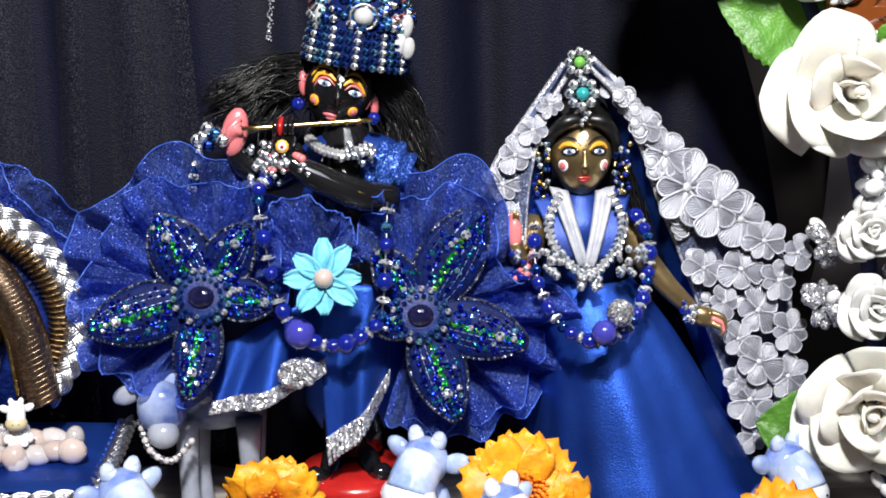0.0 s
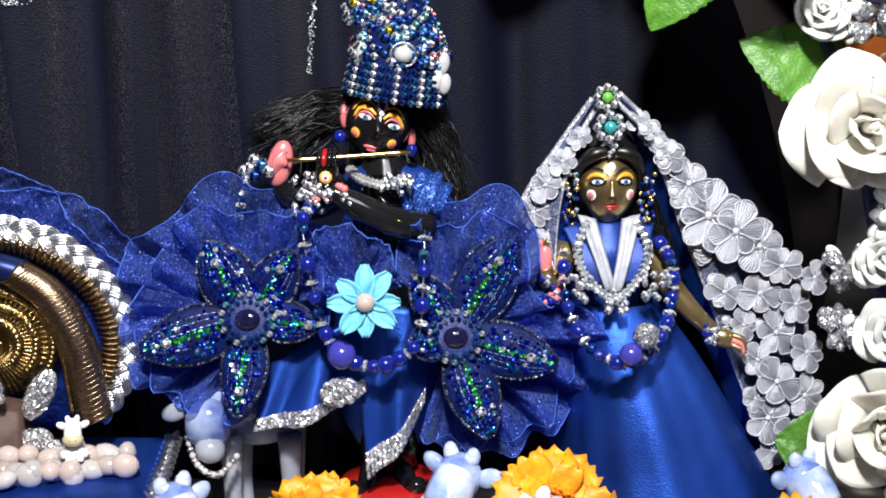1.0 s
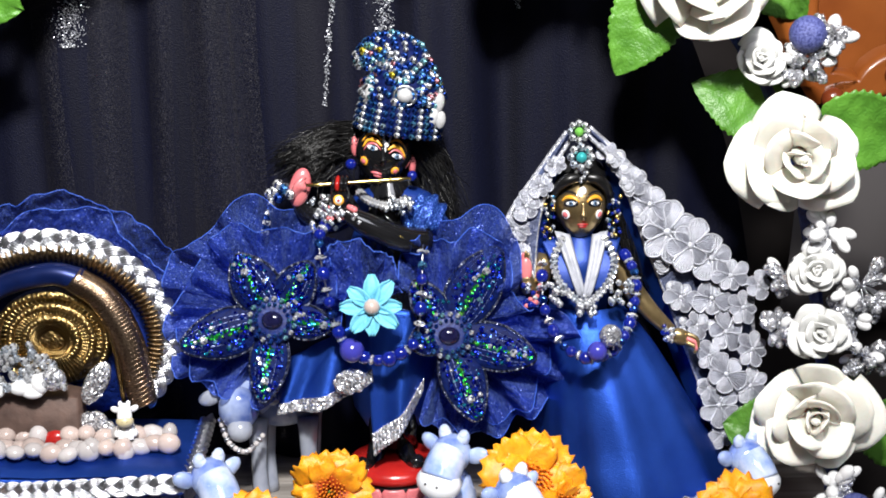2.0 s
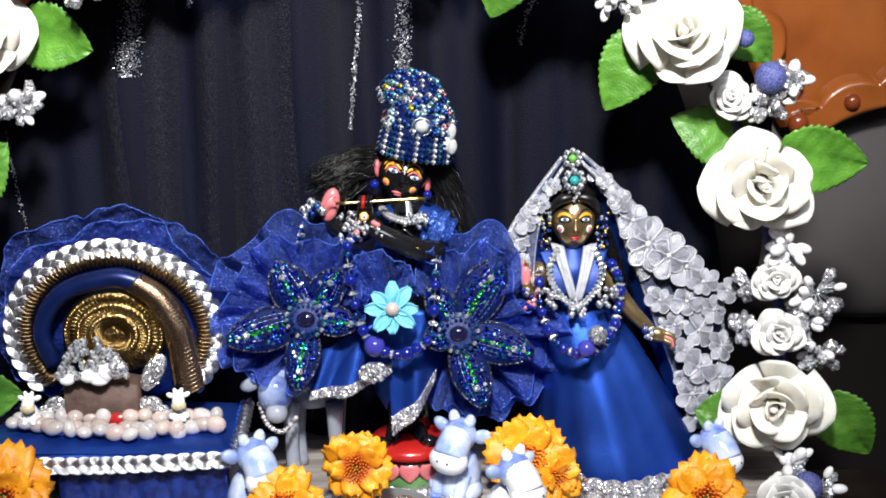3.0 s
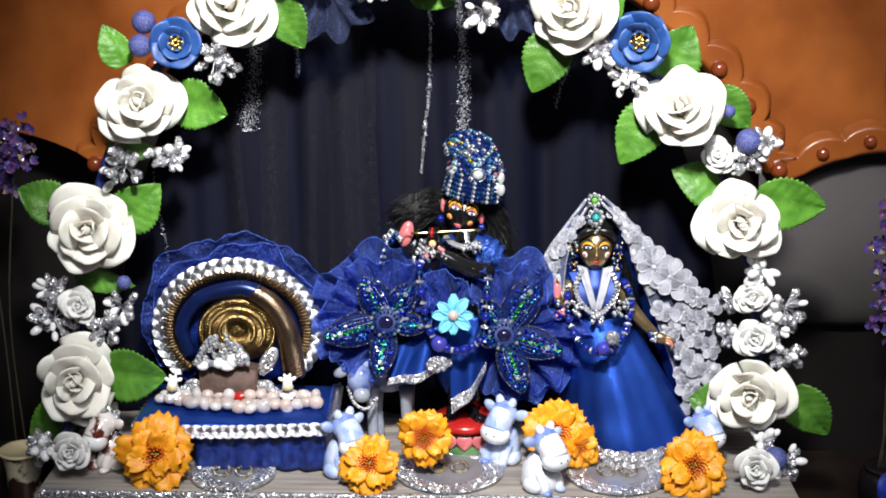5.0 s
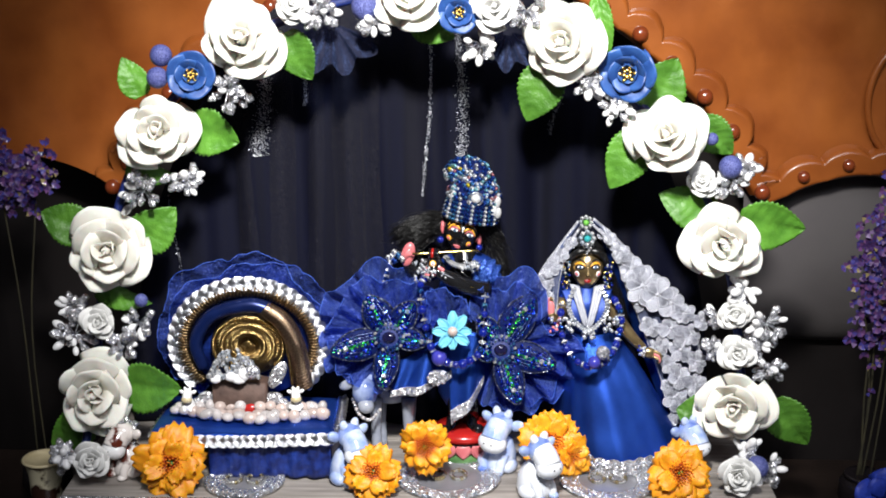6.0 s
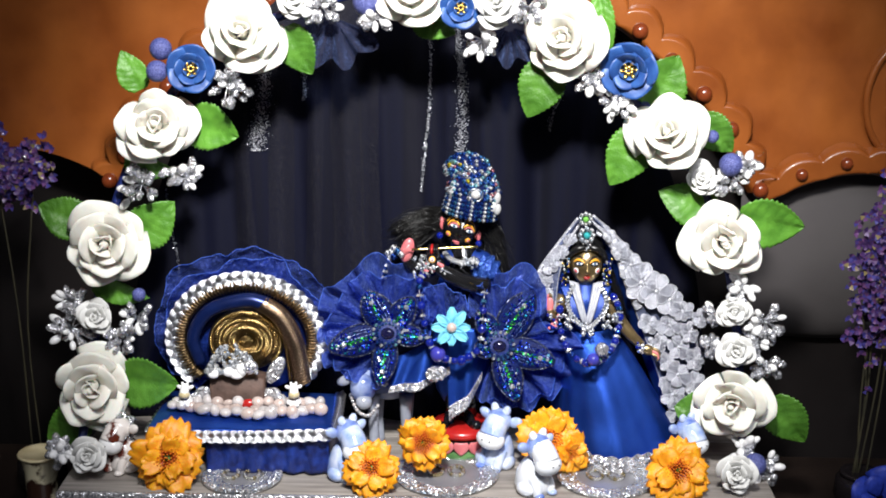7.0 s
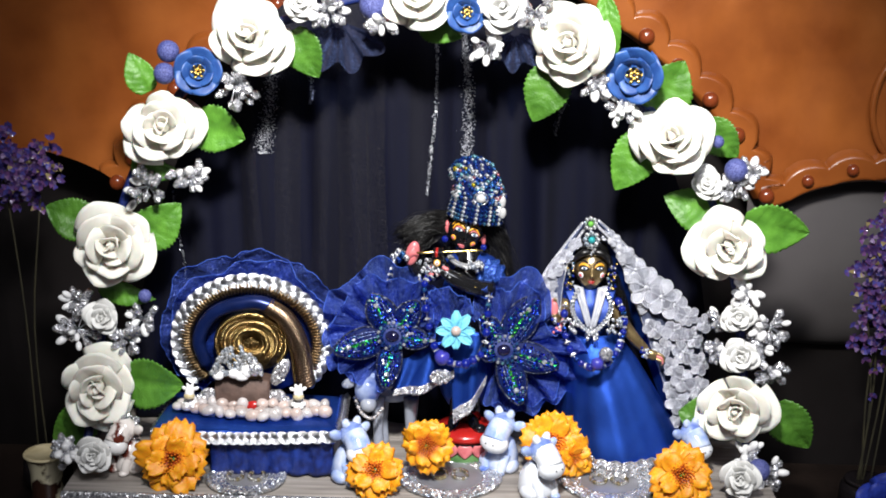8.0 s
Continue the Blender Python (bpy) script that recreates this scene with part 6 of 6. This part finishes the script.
# small silver and white bundle on a dark block
bundle = thing("crystal_bundle", (-0.1570, -0.030, 0.0600), "white and silver crystal bundle on a brown block", "ornament")
part("block", [(lambda q: ([Vector((v.x * (1 - 0.28 * (v.z > 0.008)), v.y, v.z)) for v in q[0]], q[1]))(box(-0.0165, 0.0165, -0.006, 0.010, -0.0125, 0.0095, 0.0015))], BROWN, bundle, "dark brown block")
rg = random.Random(3)
for k in range(120):
    a, h = rg.uniform(0, math.pi), rg.uniform(0, 1)
    put_bead(bundle, (-0.002 + 0.016 * math.cos(a) * (1 - 0.3 * h), -0.010 + rg.uniform(-0.003, 0.002), 0.014 + 0.019 * h * math.sin(a) ** 0.7), rg.uniform(0.0012, 0.0021), CRYSTAL, "crystal")
for x, z, sx, sz in ((-0.013, 0.0130, 0.0042, 0.0036), (-0.003, 0.0145, 0.0055, 0.0040), (0.009, 0.0180, 0.0060, 0.0062), (0.004, 0.0165, 0.0040, 0.0060), (0.001, 0.0125, 0.0050, 0.0032)):
    part("white_bead", [ball((x, -0.011, z), (sx * 0.85, 0.0034, sz * 0.8), 14, 8)], CREAM if x < 0.006 else SILVER_GLITTER, bundle)
part("silver_leaf", [ball((0.0235, -0.004, 0.0140), (0.0045, 0.002, 0.0100), 12, 8, Matrix.Rotation(radians(28), 4, "Y"))] + [tube([(0.0205 + 0.0015 * k, -0.0065, 0.006 + 0.003 * k), (0.0262 + 0.0004 * k, -0.0065, 0.010 + 0.0032 * k)], 0.0006, 4, 5) for k in range(4)], SILVER_GLITTER, bundle)
for s in (-1, 1):
    part("silver_lump", [ball((s * 0.0205, 0.0, -0.004), (0.006, 0.003, 0.005), 12, 8), ball((s * 0.026, -0.001, -0.007), (0.004, 0.003, 0.004), 10, 6)], SILVER_GLITTER, bundle)
bundle.scale = (1.28, 1.1, 1.22)
# pearls
pearls = thing("pearl_string", (0, 0, 0), "string of cream and pink freshwater pearls on the seat", "pearl string")
rg = random.Random(6)
for row, (y, z, n, x0, x1) in enumerate(((-0.041, 0.0480, 17, -0.210, -0.088), (-0.031, 0.0505, 15, -0.208, -0.089), (-0.046, 0.0475, 9, -0.185, -0.108))):
    for k in range(n):
        f = (k + 0.5) / n
        x = x0 + (x1 - x0) * f
        yy = y - 0.006 * math.sin(math.pi * f) + rg.uniform(-0.0026, 0.0026)
        q = part("pearl", bead, None, pearls, m=Matrix.Translation((x, yy, z + rg.uniform(-0.0016, 0.0018))) @ Matrix.Rotation(rg.uniform(-0.4, 0.4), 4, "Y") @ Matrix.Diagonal((0.0055 * rg.uniform(0.7, 1.25), 0.0046, 0.0046 * rg.uniform(0.75, 1.2), 1)))
        q.material_slots[0].link = "OBJECT"
        q.material_slots[0].material = RED if row == 1 and k == 7 else (PEARL, PEARL_GREY, PEARL_GREY)[rg.randrange(3)]


# ---- little animals in porcelain: one plain mesh each ----
def animal(name, label, loc, turn, s, mats, nod=0.0, category="figurine", horns=True):
    """A sitting calf: body, big muzzle, ears, horns, two dots."""
    d = lambda x, y, z: Vector((x, y, z)) * s
    hx, hy, hz = 0, -0.006, 0.030
    P = [
        (*lathe([(0.0125 * s, 0.0), (0.0140 * s, 0.006 * s), (0.0125 * s, 0.014 * s), (0.0085 * s, 0.022 * s), (0.004 * s, 0.026 * s)], 20, 0.85, 1.0), 0),
        (*ball(d(hx, hy + 0.001, hz + 0.005), (0.0090 * s, 0.0088 * s, 0.0092 * s), 18, 12), 2),
        (*tube([d(hx, hy, hz + 0.006), d(hx, hy - 0.005, hz + 0.0015), d(hx, hy - 0.0085, hz - 0.0035)], [0.0084 * s, 0.0088 * s, 0.0090 * s], 10, 16), 0),
        (*ball(d(hx, hy - 0.0092, hz - 0.0050), (0.0106 * s, 0.0082 * s, 0.0076 * s), 18, 12), 1),
    ]
    for k in (-1, 1):
        P.append((*ball(d(hx + k * 0.0112, hy + 0.004, hz + 0.0060), (0.0060 * s, 0.0026 * s, 0.0038 * s), 12, 8, Matrix.Rotation(radians(-k * 28), 4, "Y")), 2))
        if horns:
            P.append((*tube([d(hx + k * 0.0040, hy + 0.002, hz + 0.012), d(hx + k * 0.0048, hy + 0.002, hz + 0.0145), d(hx + k * 0.0046, hy + 0.001, hz + 0.0164)], [0.0032 * s, 0.0029 * s, 0.0018 * s], 6, 8), 0))
        P.append((*ball(d(hx + k * 0.0048, hy - 0.0080, hz + 0.0052), (0.0020 * s, 0.0012 * s, 0.0023 * s), 10, 6), 1))
        P.append((*ball(d(hx + k * 0.0046, hy - 0.0090, hz + 0.0050), (0.0011 * s, 0.0008 * s, 0.0015 * s), 8, 6), 3))
        P.append((*ball(d(hx + k * 0.0028, hy - 0.0170, hz - 0.0036), (0.0006 * s,) * 3, 6, 5), 3))
        P.append((*tube([d(k * 0.0055, -0.006, 0.014), d(k * 0.0062, -0.011, 0.007), d(k * 0.0060, -0.012, 0.0015)], [0.0042 * s, 0.0036 * s, 0.0032 * s], 8, 10), 0))
        P.append((*ball(d(k * 0.0060, -0.0135, 0.0024), (0.0036 * s, 0.0042 * s, 0.0024 * s), 10, 6), 2))
        P.append((*ball(d(k * 0.0098, -0.003, 0.0052), (0.0048 * s, 0.0080 * s, 0.0050 * s), 12, 8), 0))
    ob = part(name, P, mats, m=pose(*loc, 0, nod, turn))
    return tagged(ob, label, category, "porcelain calves" if mats[0] is CERAMIC else "")


CALF = "blue and white glazed porcelain calf figurine sitting on the board"
GLAZE = [CERAMIC, CERAMIC_WHITE, CERAMIC_HEAD, INK]
animal("calf_figurine", CALF, (-0.0720, -0.058, 0.0), 38, 1.10, GLAZE)
animal("calf_figurine", CALF, (0.0455, -0.030, 0.0), -28, 1.12, GLAZE, 6)
animal("calf_figurine", CALF, (0.0715, -0.078, 0.0), 40, 1.08, [CERAMIC_WHITE, CERAMIC_WHITE, CERAMIC_HEAD, INK])
animal("calf_figurine", CALF, (0.1900, -0.034, 0.0), 36, 1.02, GLAZE)
TINY = "tiny cream and white cow figurine on the pearls"
animal("tiny_cow", TINY, (-0.1960, -0.040, 0.0500), 0, 0.40, [WHITE, CREAM_PAINT, WHITE, INK])
animal("tiny_cow", TINY, (-0.1125, -0.040, 0.0515), 10, 0.40, [WHITE, CREAM_PAINT, WHITE, INK])
BROWN_GLAZE = mat("brown_white_glaze", (0.10, 0.02, 0.012), (0.75, 0.70, 0.66), 0.12, scale=55, Coat_Weight=0.6)
for e, p in zip(BROWN_GLAZE.node_tree.nodes["Color Ramp"].color_ramp.elements, (0.44, 0.49)):
    e.position = p
animal("spotted_calf", "white calf figurine with brown patches beside the rose", (-0.2420, -0.050, 0.0), -35, 1.0, [BROWN_GLAZE, WHITE, BROWN_GLAZE, INK], horns=False)

# larger standing cow behind the ruffle
cow = [
    (*ball((0, 0.004, 0.052), (0.020, 0.011, 0.0135), 18, 12, Matrix.Rotation(radians(-8), 4, "Y")), 0),
    (*tube([(-0.012, 0, 0.056), (-0.018, -0.008, 0.062), (-0.022, -0.014, 0.060)], [0.010, 0.009, 0.0085], 10, 14), 0),
    (*ball((-0.0205, -0.018, 0.056), (0.0105, 0.0095, 0.0125), 16, 10, Matrix.Rotation(radians(18), 4, "X")), 1),
    (*ball((-0.0195, -0.024, 0.047), (0.0066, 0.006, 0.0062), 14, 10), 2),
    (*ball((-0.0355, -0.012, 0.0600), (0.0068, 0.0026, 0.0042), 12, 8, Matrix.Rotation(radians(-22), 4, "Y")), 2),
    (*ball((-0.0065, -0.012, 0.0600), (0.0068, 0.0026, 0.0042), 12, 8, Matrix.Rotation(radians(22), 4, "Y")), 2),
]
for x, y in ((-0.013, -0.005), (-0.010, 0.010), (0.013, -0.004), (0.014, 0.010)):
    cow.append((*tube([(x, y, 0.046), (x, y, 0.02), (x + 0.001, y - 0.001, 0.0)], [0.0058, 0.0040, 0.0046], 8, 10), 2))
PALE_GLAZE = mat("pale_grey_glaze", (0.20, 0.22, 0.28), (0.36, 0.38, 0.43), 0.14, scale=60, Coat_Weight=0.5)
GREY_GLAZE = mat("grey_blue_glaze", (0.06, 0.10, 0.30), (0.38, 0.45, 0.62), 0.14, scale=60, Coat_Weight=0.5)
tagged(part("standing_cow", cow, [GREY_GLAZE, GREY_GLAZE, PALE_GLAZE], m=pose(-0.0400, 0.002, 0.0)), "grey and white glazed cow figurine standing behind the ruffle", "figurine")
strand("cow_collar", "silver chain collar on the standing cow", "collar", [(-0.071, -0.012, 0.050), (-0.065, -0.024, 0.041), (-0.056, -0.026, 0.037), (-0.048, -0.018, 0.043)], 16, [(SILVER, 1, 0.8), (PEARL_GREY, 0.9, 0.9)], 0.0017)


# ---- marigolds ----
def mari_petal(seed, length, width):
    def fn(u, v):
        s = 2 * u - 1
        w = 0.5 * width * (0.35 + 0.65 * math.sin(math.pi * min(1, 0.1 + 0.62 * v)))
        frill = 0.0022 * v * v * math.sin(s * 3.4 + seed) + 0.0006 * v ** 3 * math.sin(s * 11 + seed * 2) + 0.0030 * v * noise.noise(Vector((s * 2, v * 3, seed)))
        return Vector((length * v * (1 - 0.10 * abs(s) ** 2 - 0.07 * math.cos(s * 9 + seed) * (v > 0.9)), s * w, 0.0030 * v - 0.0034 * v * v + frill - 0.0012 * s * s))
    return joined("petal", [grid(fn, 9, 8, thick=0.0003)])


MARI = [mari_petal(k * 2.3, 0.0225 + 0.001 * (k % 3), 0.0205 + 0.002 * (k % 2)) for k in range(5)]
MARI_DARK = [mari_petal(k * 1.7 + 1, 0.0225 + 0.001 * (k % 3), 0.0215 + 0.002 * (k % 2)) for k in range(5)]


def marigold(loc, n, r, seed, full=1.0, label="orange marigold bloom lying on the board"):
    rg = random.Random(seed)
    ob = thing("marigold", (0, 0, 0), label, "marigold", "marigolds")
    ob.matrix_basis = facing(loc, n, seed * 31, r / 0.024)
    for layer, (count, tilt, sc, z) in enumerate(((8, 2, 1.0, 0.0), (5, -13, 0.74, 0.0022), (3 if full > 0.9 else 0, -28, 0.58, 0.0036))):
        for k in range(count):
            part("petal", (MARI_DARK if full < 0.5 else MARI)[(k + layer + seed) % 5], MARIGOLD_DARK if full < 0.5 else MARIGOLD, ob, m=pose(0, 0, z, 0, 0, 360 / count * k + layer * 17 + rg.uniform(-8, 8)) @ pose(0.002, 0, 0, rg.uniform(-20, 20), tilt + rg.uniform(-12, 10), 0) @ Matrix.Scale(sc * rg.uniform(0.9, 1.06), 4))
    fl = []
    for k in range(70):
        a, q = k * 2.39996, 0.0094 * math.sqrt(k / 70)
        fl.append(tube([(q * math.cos(a), q * math.sin(a), 0.003), (q * 1.12 * math.cos(a), q * 1.12 * math.sin(a), 0.0085 - 0.35 * q + rg.uniform(-0.0006, 0.0012))], [0.0007, 0.0005], 2, 5))
    part("floret_heart", fl, MARIGOLD_EYE, ob, "deep orange floret heart")
    part("calyx", [lathe([(0.002, -0.014), (0.005, -0.010), (0.006, -0.001), (0.002, 0.002)], 12)], LEAF, ob)
    return ob


marigold((-0.2030, -0.080, 0.0225), (0.1, -1, 0.45), 0.0270, 1)
marigold((-0.0495, -0.085, 0.0195), (-0.15, -1, 0.55), 0.0215, 2, 0.6)
marigold((-0.0115, -0.066, 0.0320), (-0.1, -1, 0.25), 0.0195, 3, 0.3)
marigold((0.0850, -0.048, 0.0300), (0.25, -1, 0.35), 0.0240, 4, 0.6)
marigold((0.1010, -0.050, 0.0190), (0.5, -1, 0.2), 0.0170, 5)
marigold((0.1800, -0.082, 0.0205), (0.0, -1, 0.45), 0.0235, 6, 0.6)


# ---- plates ----
def plate(x, y, r, label):
    ob = thing("mirror_plate", (x, y, 0.0), label, "plate", "round mirror plates")
    part("disc", [lathe([(r * 0.94, 0.0), (r * 0.97, 0.0015), (r * 0.80, 0.0022), (0.001, 0.0022)], 48)], MIRROR, ob)
    rg = random.Random(int(r * 1e5 + x * 1e4))
    stones = joined("rim_stones", [ball(((r - 0.0022 + 0.0024 * (j - 0.5)) * math.cos(a), (r - 0.0022 + 0.0024 * (j - 0.5)) * math.sin(a), 0.0030 - 0.0004 * abs(j)), (0.0021, 0.0021, 0.0017), 6, 5) for j in range(-4, 2) for a in np.linspace(0, 2 * math.pi, 80)[:-1] + 0.03 * j])
    part("rim", stones, CRYSTAL_FINE, ob, "rim of small crystal stones")
    for s in (-1, 1):
        path = [(s * 0.008 + 0.0055 * math.cos(a), 0.001 + 0.008 * math.sin(a), 0.0035) for a in np.linspace(0, 2 * math.pi, 18)[:-1]]
        for p in path:
            put_bead(ob, p, 0.0019, GOLD_CRYSTAL, "stone")


GOLD_CRYSTAL = jewels("gold_crystal", [(0, (0.6, 0.5, 0.28)), (0.4, (0.85, 0.84, 0.8))], 0.18, 0.9, cut=0.6)
plate(0.0060, -0.054, 0.0400, "round mirror plate with crystal stone rim on the board")
plate(0.1290, -0.056, 0.0370, "round mirror plate with crystal stone rim by the gown")
plate(-0.1500, -0.066, 0.0300, "round mirror plate with crystal stone rim under the seat")

# lotus base of the dark doll
lotus = thing("lotus_base", (0.0175, -0.004, 0), "painted lotus base, red over pink petals on green", "base")
part("foot", [lathe([(0.024, 0.0), (0.0265, 0.003), (0.025, 0.008), (0.020, 0.013)], 32)], GREEN, lotus)
part("cushion", [lathe([(0.020, 0.015), (0.0245, 0.018), (0.0250, 0.021), (0.0225, 0.0240), (0.010, 0.0255)], 32)], RED, lotus, "glossy red lotus cushion")
lp = joined("petal", [grid(lambda u, v: Vector(((2 * u - 1) * 0.0062 * math.sin(math.pi * (0.25 + 0.72 * v)) , -0.0275 + 0.0012 * (2 * u - 1) ** 2 + 0.001 * v, 0.0172 - 0.0105 * v)), 8, 8, thick=0.001)])
for k in range(14):
    part("petal", lp, PINK, lotus, m=pose(0, 0, 0, 0, 0, 360 / 14 * k))
part("dark_ring", [lathe([(0.023, 0.0128), (0.0245, 0.0145), (0.023, 0.0162)], 32)], BLACK, lotus)


# ---- beyond the arch ----
def statice(loc, size, count, seed, label, stems):
    rg = random.Random(seed)
    ob = thing("dried_flowers", loc, label, "dried flowers", "dried flower bunches")
    fl = []
    for _ in range(count):
        c = Vector((rg.gauss(0, 0.42) * size[0], rg.gauss(0, 0.4) * size[1], rg.gauss(0, 0.45) * size[2]))
        for k in range(6):
            a = rg.uniform(0, 6.28)
            fl.append(grid(lambda u, v, c=c, a=a, e=rg.uniform(-1, 1): c + Matrix.Rotation(a, 3, "Y") @ Vector((0.0036 * v, -0.0014 * v * v + 0.001 * e * u, (u - 0.5) * 0.0032 * (0.3 + v))), 2, 2))
    part("floret_mass", fl, STATICE, ob)["kind"] = "stuff"
    for k in range(stems):
        a = Vector((rg.uniform(-0.6, 0.6) * size[0], 0.004, rg.uniform(-0.6, 0.5) * size[2]))
        part("stem", [tube([a, a.lerp(Vector((0.0, 0.01, -loc[2] - 0.03)), 0.5) + Vector((rg.uniform(-0.01, 0.01), 0, 0)), (rg.uniform(-0.008, 0.008), 0.01, -loc[2] - 0.04)], 0.0009, 8, 5)], STEM, ob)


def pot(x, y):
    ob = thing("flower_pot", (x, y, -0.062), "small black pot holding dried flowers", "pot", "flower pots")
    part("body", [lathe([(0.016, 0.0), (0.021, 0.012), (0.020, 0.026), (0.015, 0.03)], 24)], NIGHT, ob)
    part("rim", [lathe([(0.015, 0.029), (0.0175, 0.031), (0.0165, 0.033), (0.013, 0.032)], 24)], NIGHT, ob)


statice((-0.3410, 0.030, 0.2170), (0.036, 0.02, 0.034), 220, 1, "bunch of purple dried statice in shadow", 2)
statice((0.3510, 0.020, 0.1440), (0.026, 0.02, 0.060), 520, 2, "bunch of violet and blue dried statice", 5)
pot(-0.338, 0.040)
pot(0.352, 0.030)
cob = thing("cobalt_flower", (0.352, -0.020, -0.030), "cobalt blue cloth flower at the board's side", "flower")
cp = petal(0.003, 0.028, 0, 40, 84, 40, 20, 2.0, 0.2, 8, 6, 0.0004)
for k in range(9):
    part("petal", cp, COBALT, cob, m=pose(0, 0, 0, 62, 0, 0) @ pose(0, 0, 0.004 * (k % 2), 0, 0, 40 * k) @ Matrix.Scale(1 - 0.25 * (k % 2), 4))
part("stem", [tube([(0, 0.004, -0.002), (0.004, 0.012, -0.032)], 0.002, 6, 6)], STEM, cob)
DRIP_GLAZE = mat("cream_brown_drip", (0.035, 0.015, 0.010), (0.55, 0.50, 0.34), 0.2, scale=38, Coat_Weight=0.4)
for e, p in zip(DRIP_GLAZE.node_tree.nodes["Color Ramp"].color_ramp.elements, (0.46, 0.50)):
    e.position = p
cup = thing("cream_cup", (-0.3160, -0.030, -0.062), "cream cup with brown drip pattern beside the altar", "cup")
part("body", [lathe([(0.010, 0.0), (0.012, 0.02), (0.013, 0.05), (0.0155, 0.062), (0.0165, 0.064), (0.013, 0.060), (0.010, 0.02)], 24)], DRIP_GLAZE, cup, "cream glaze with brown runs")
part("rim", [lathe([(0.0165, 0.0625), (0.0178, 0.064), (0.0165, 0.0655), (0.0150, 0.064)], 24)], CREAM_PAINT, cup)
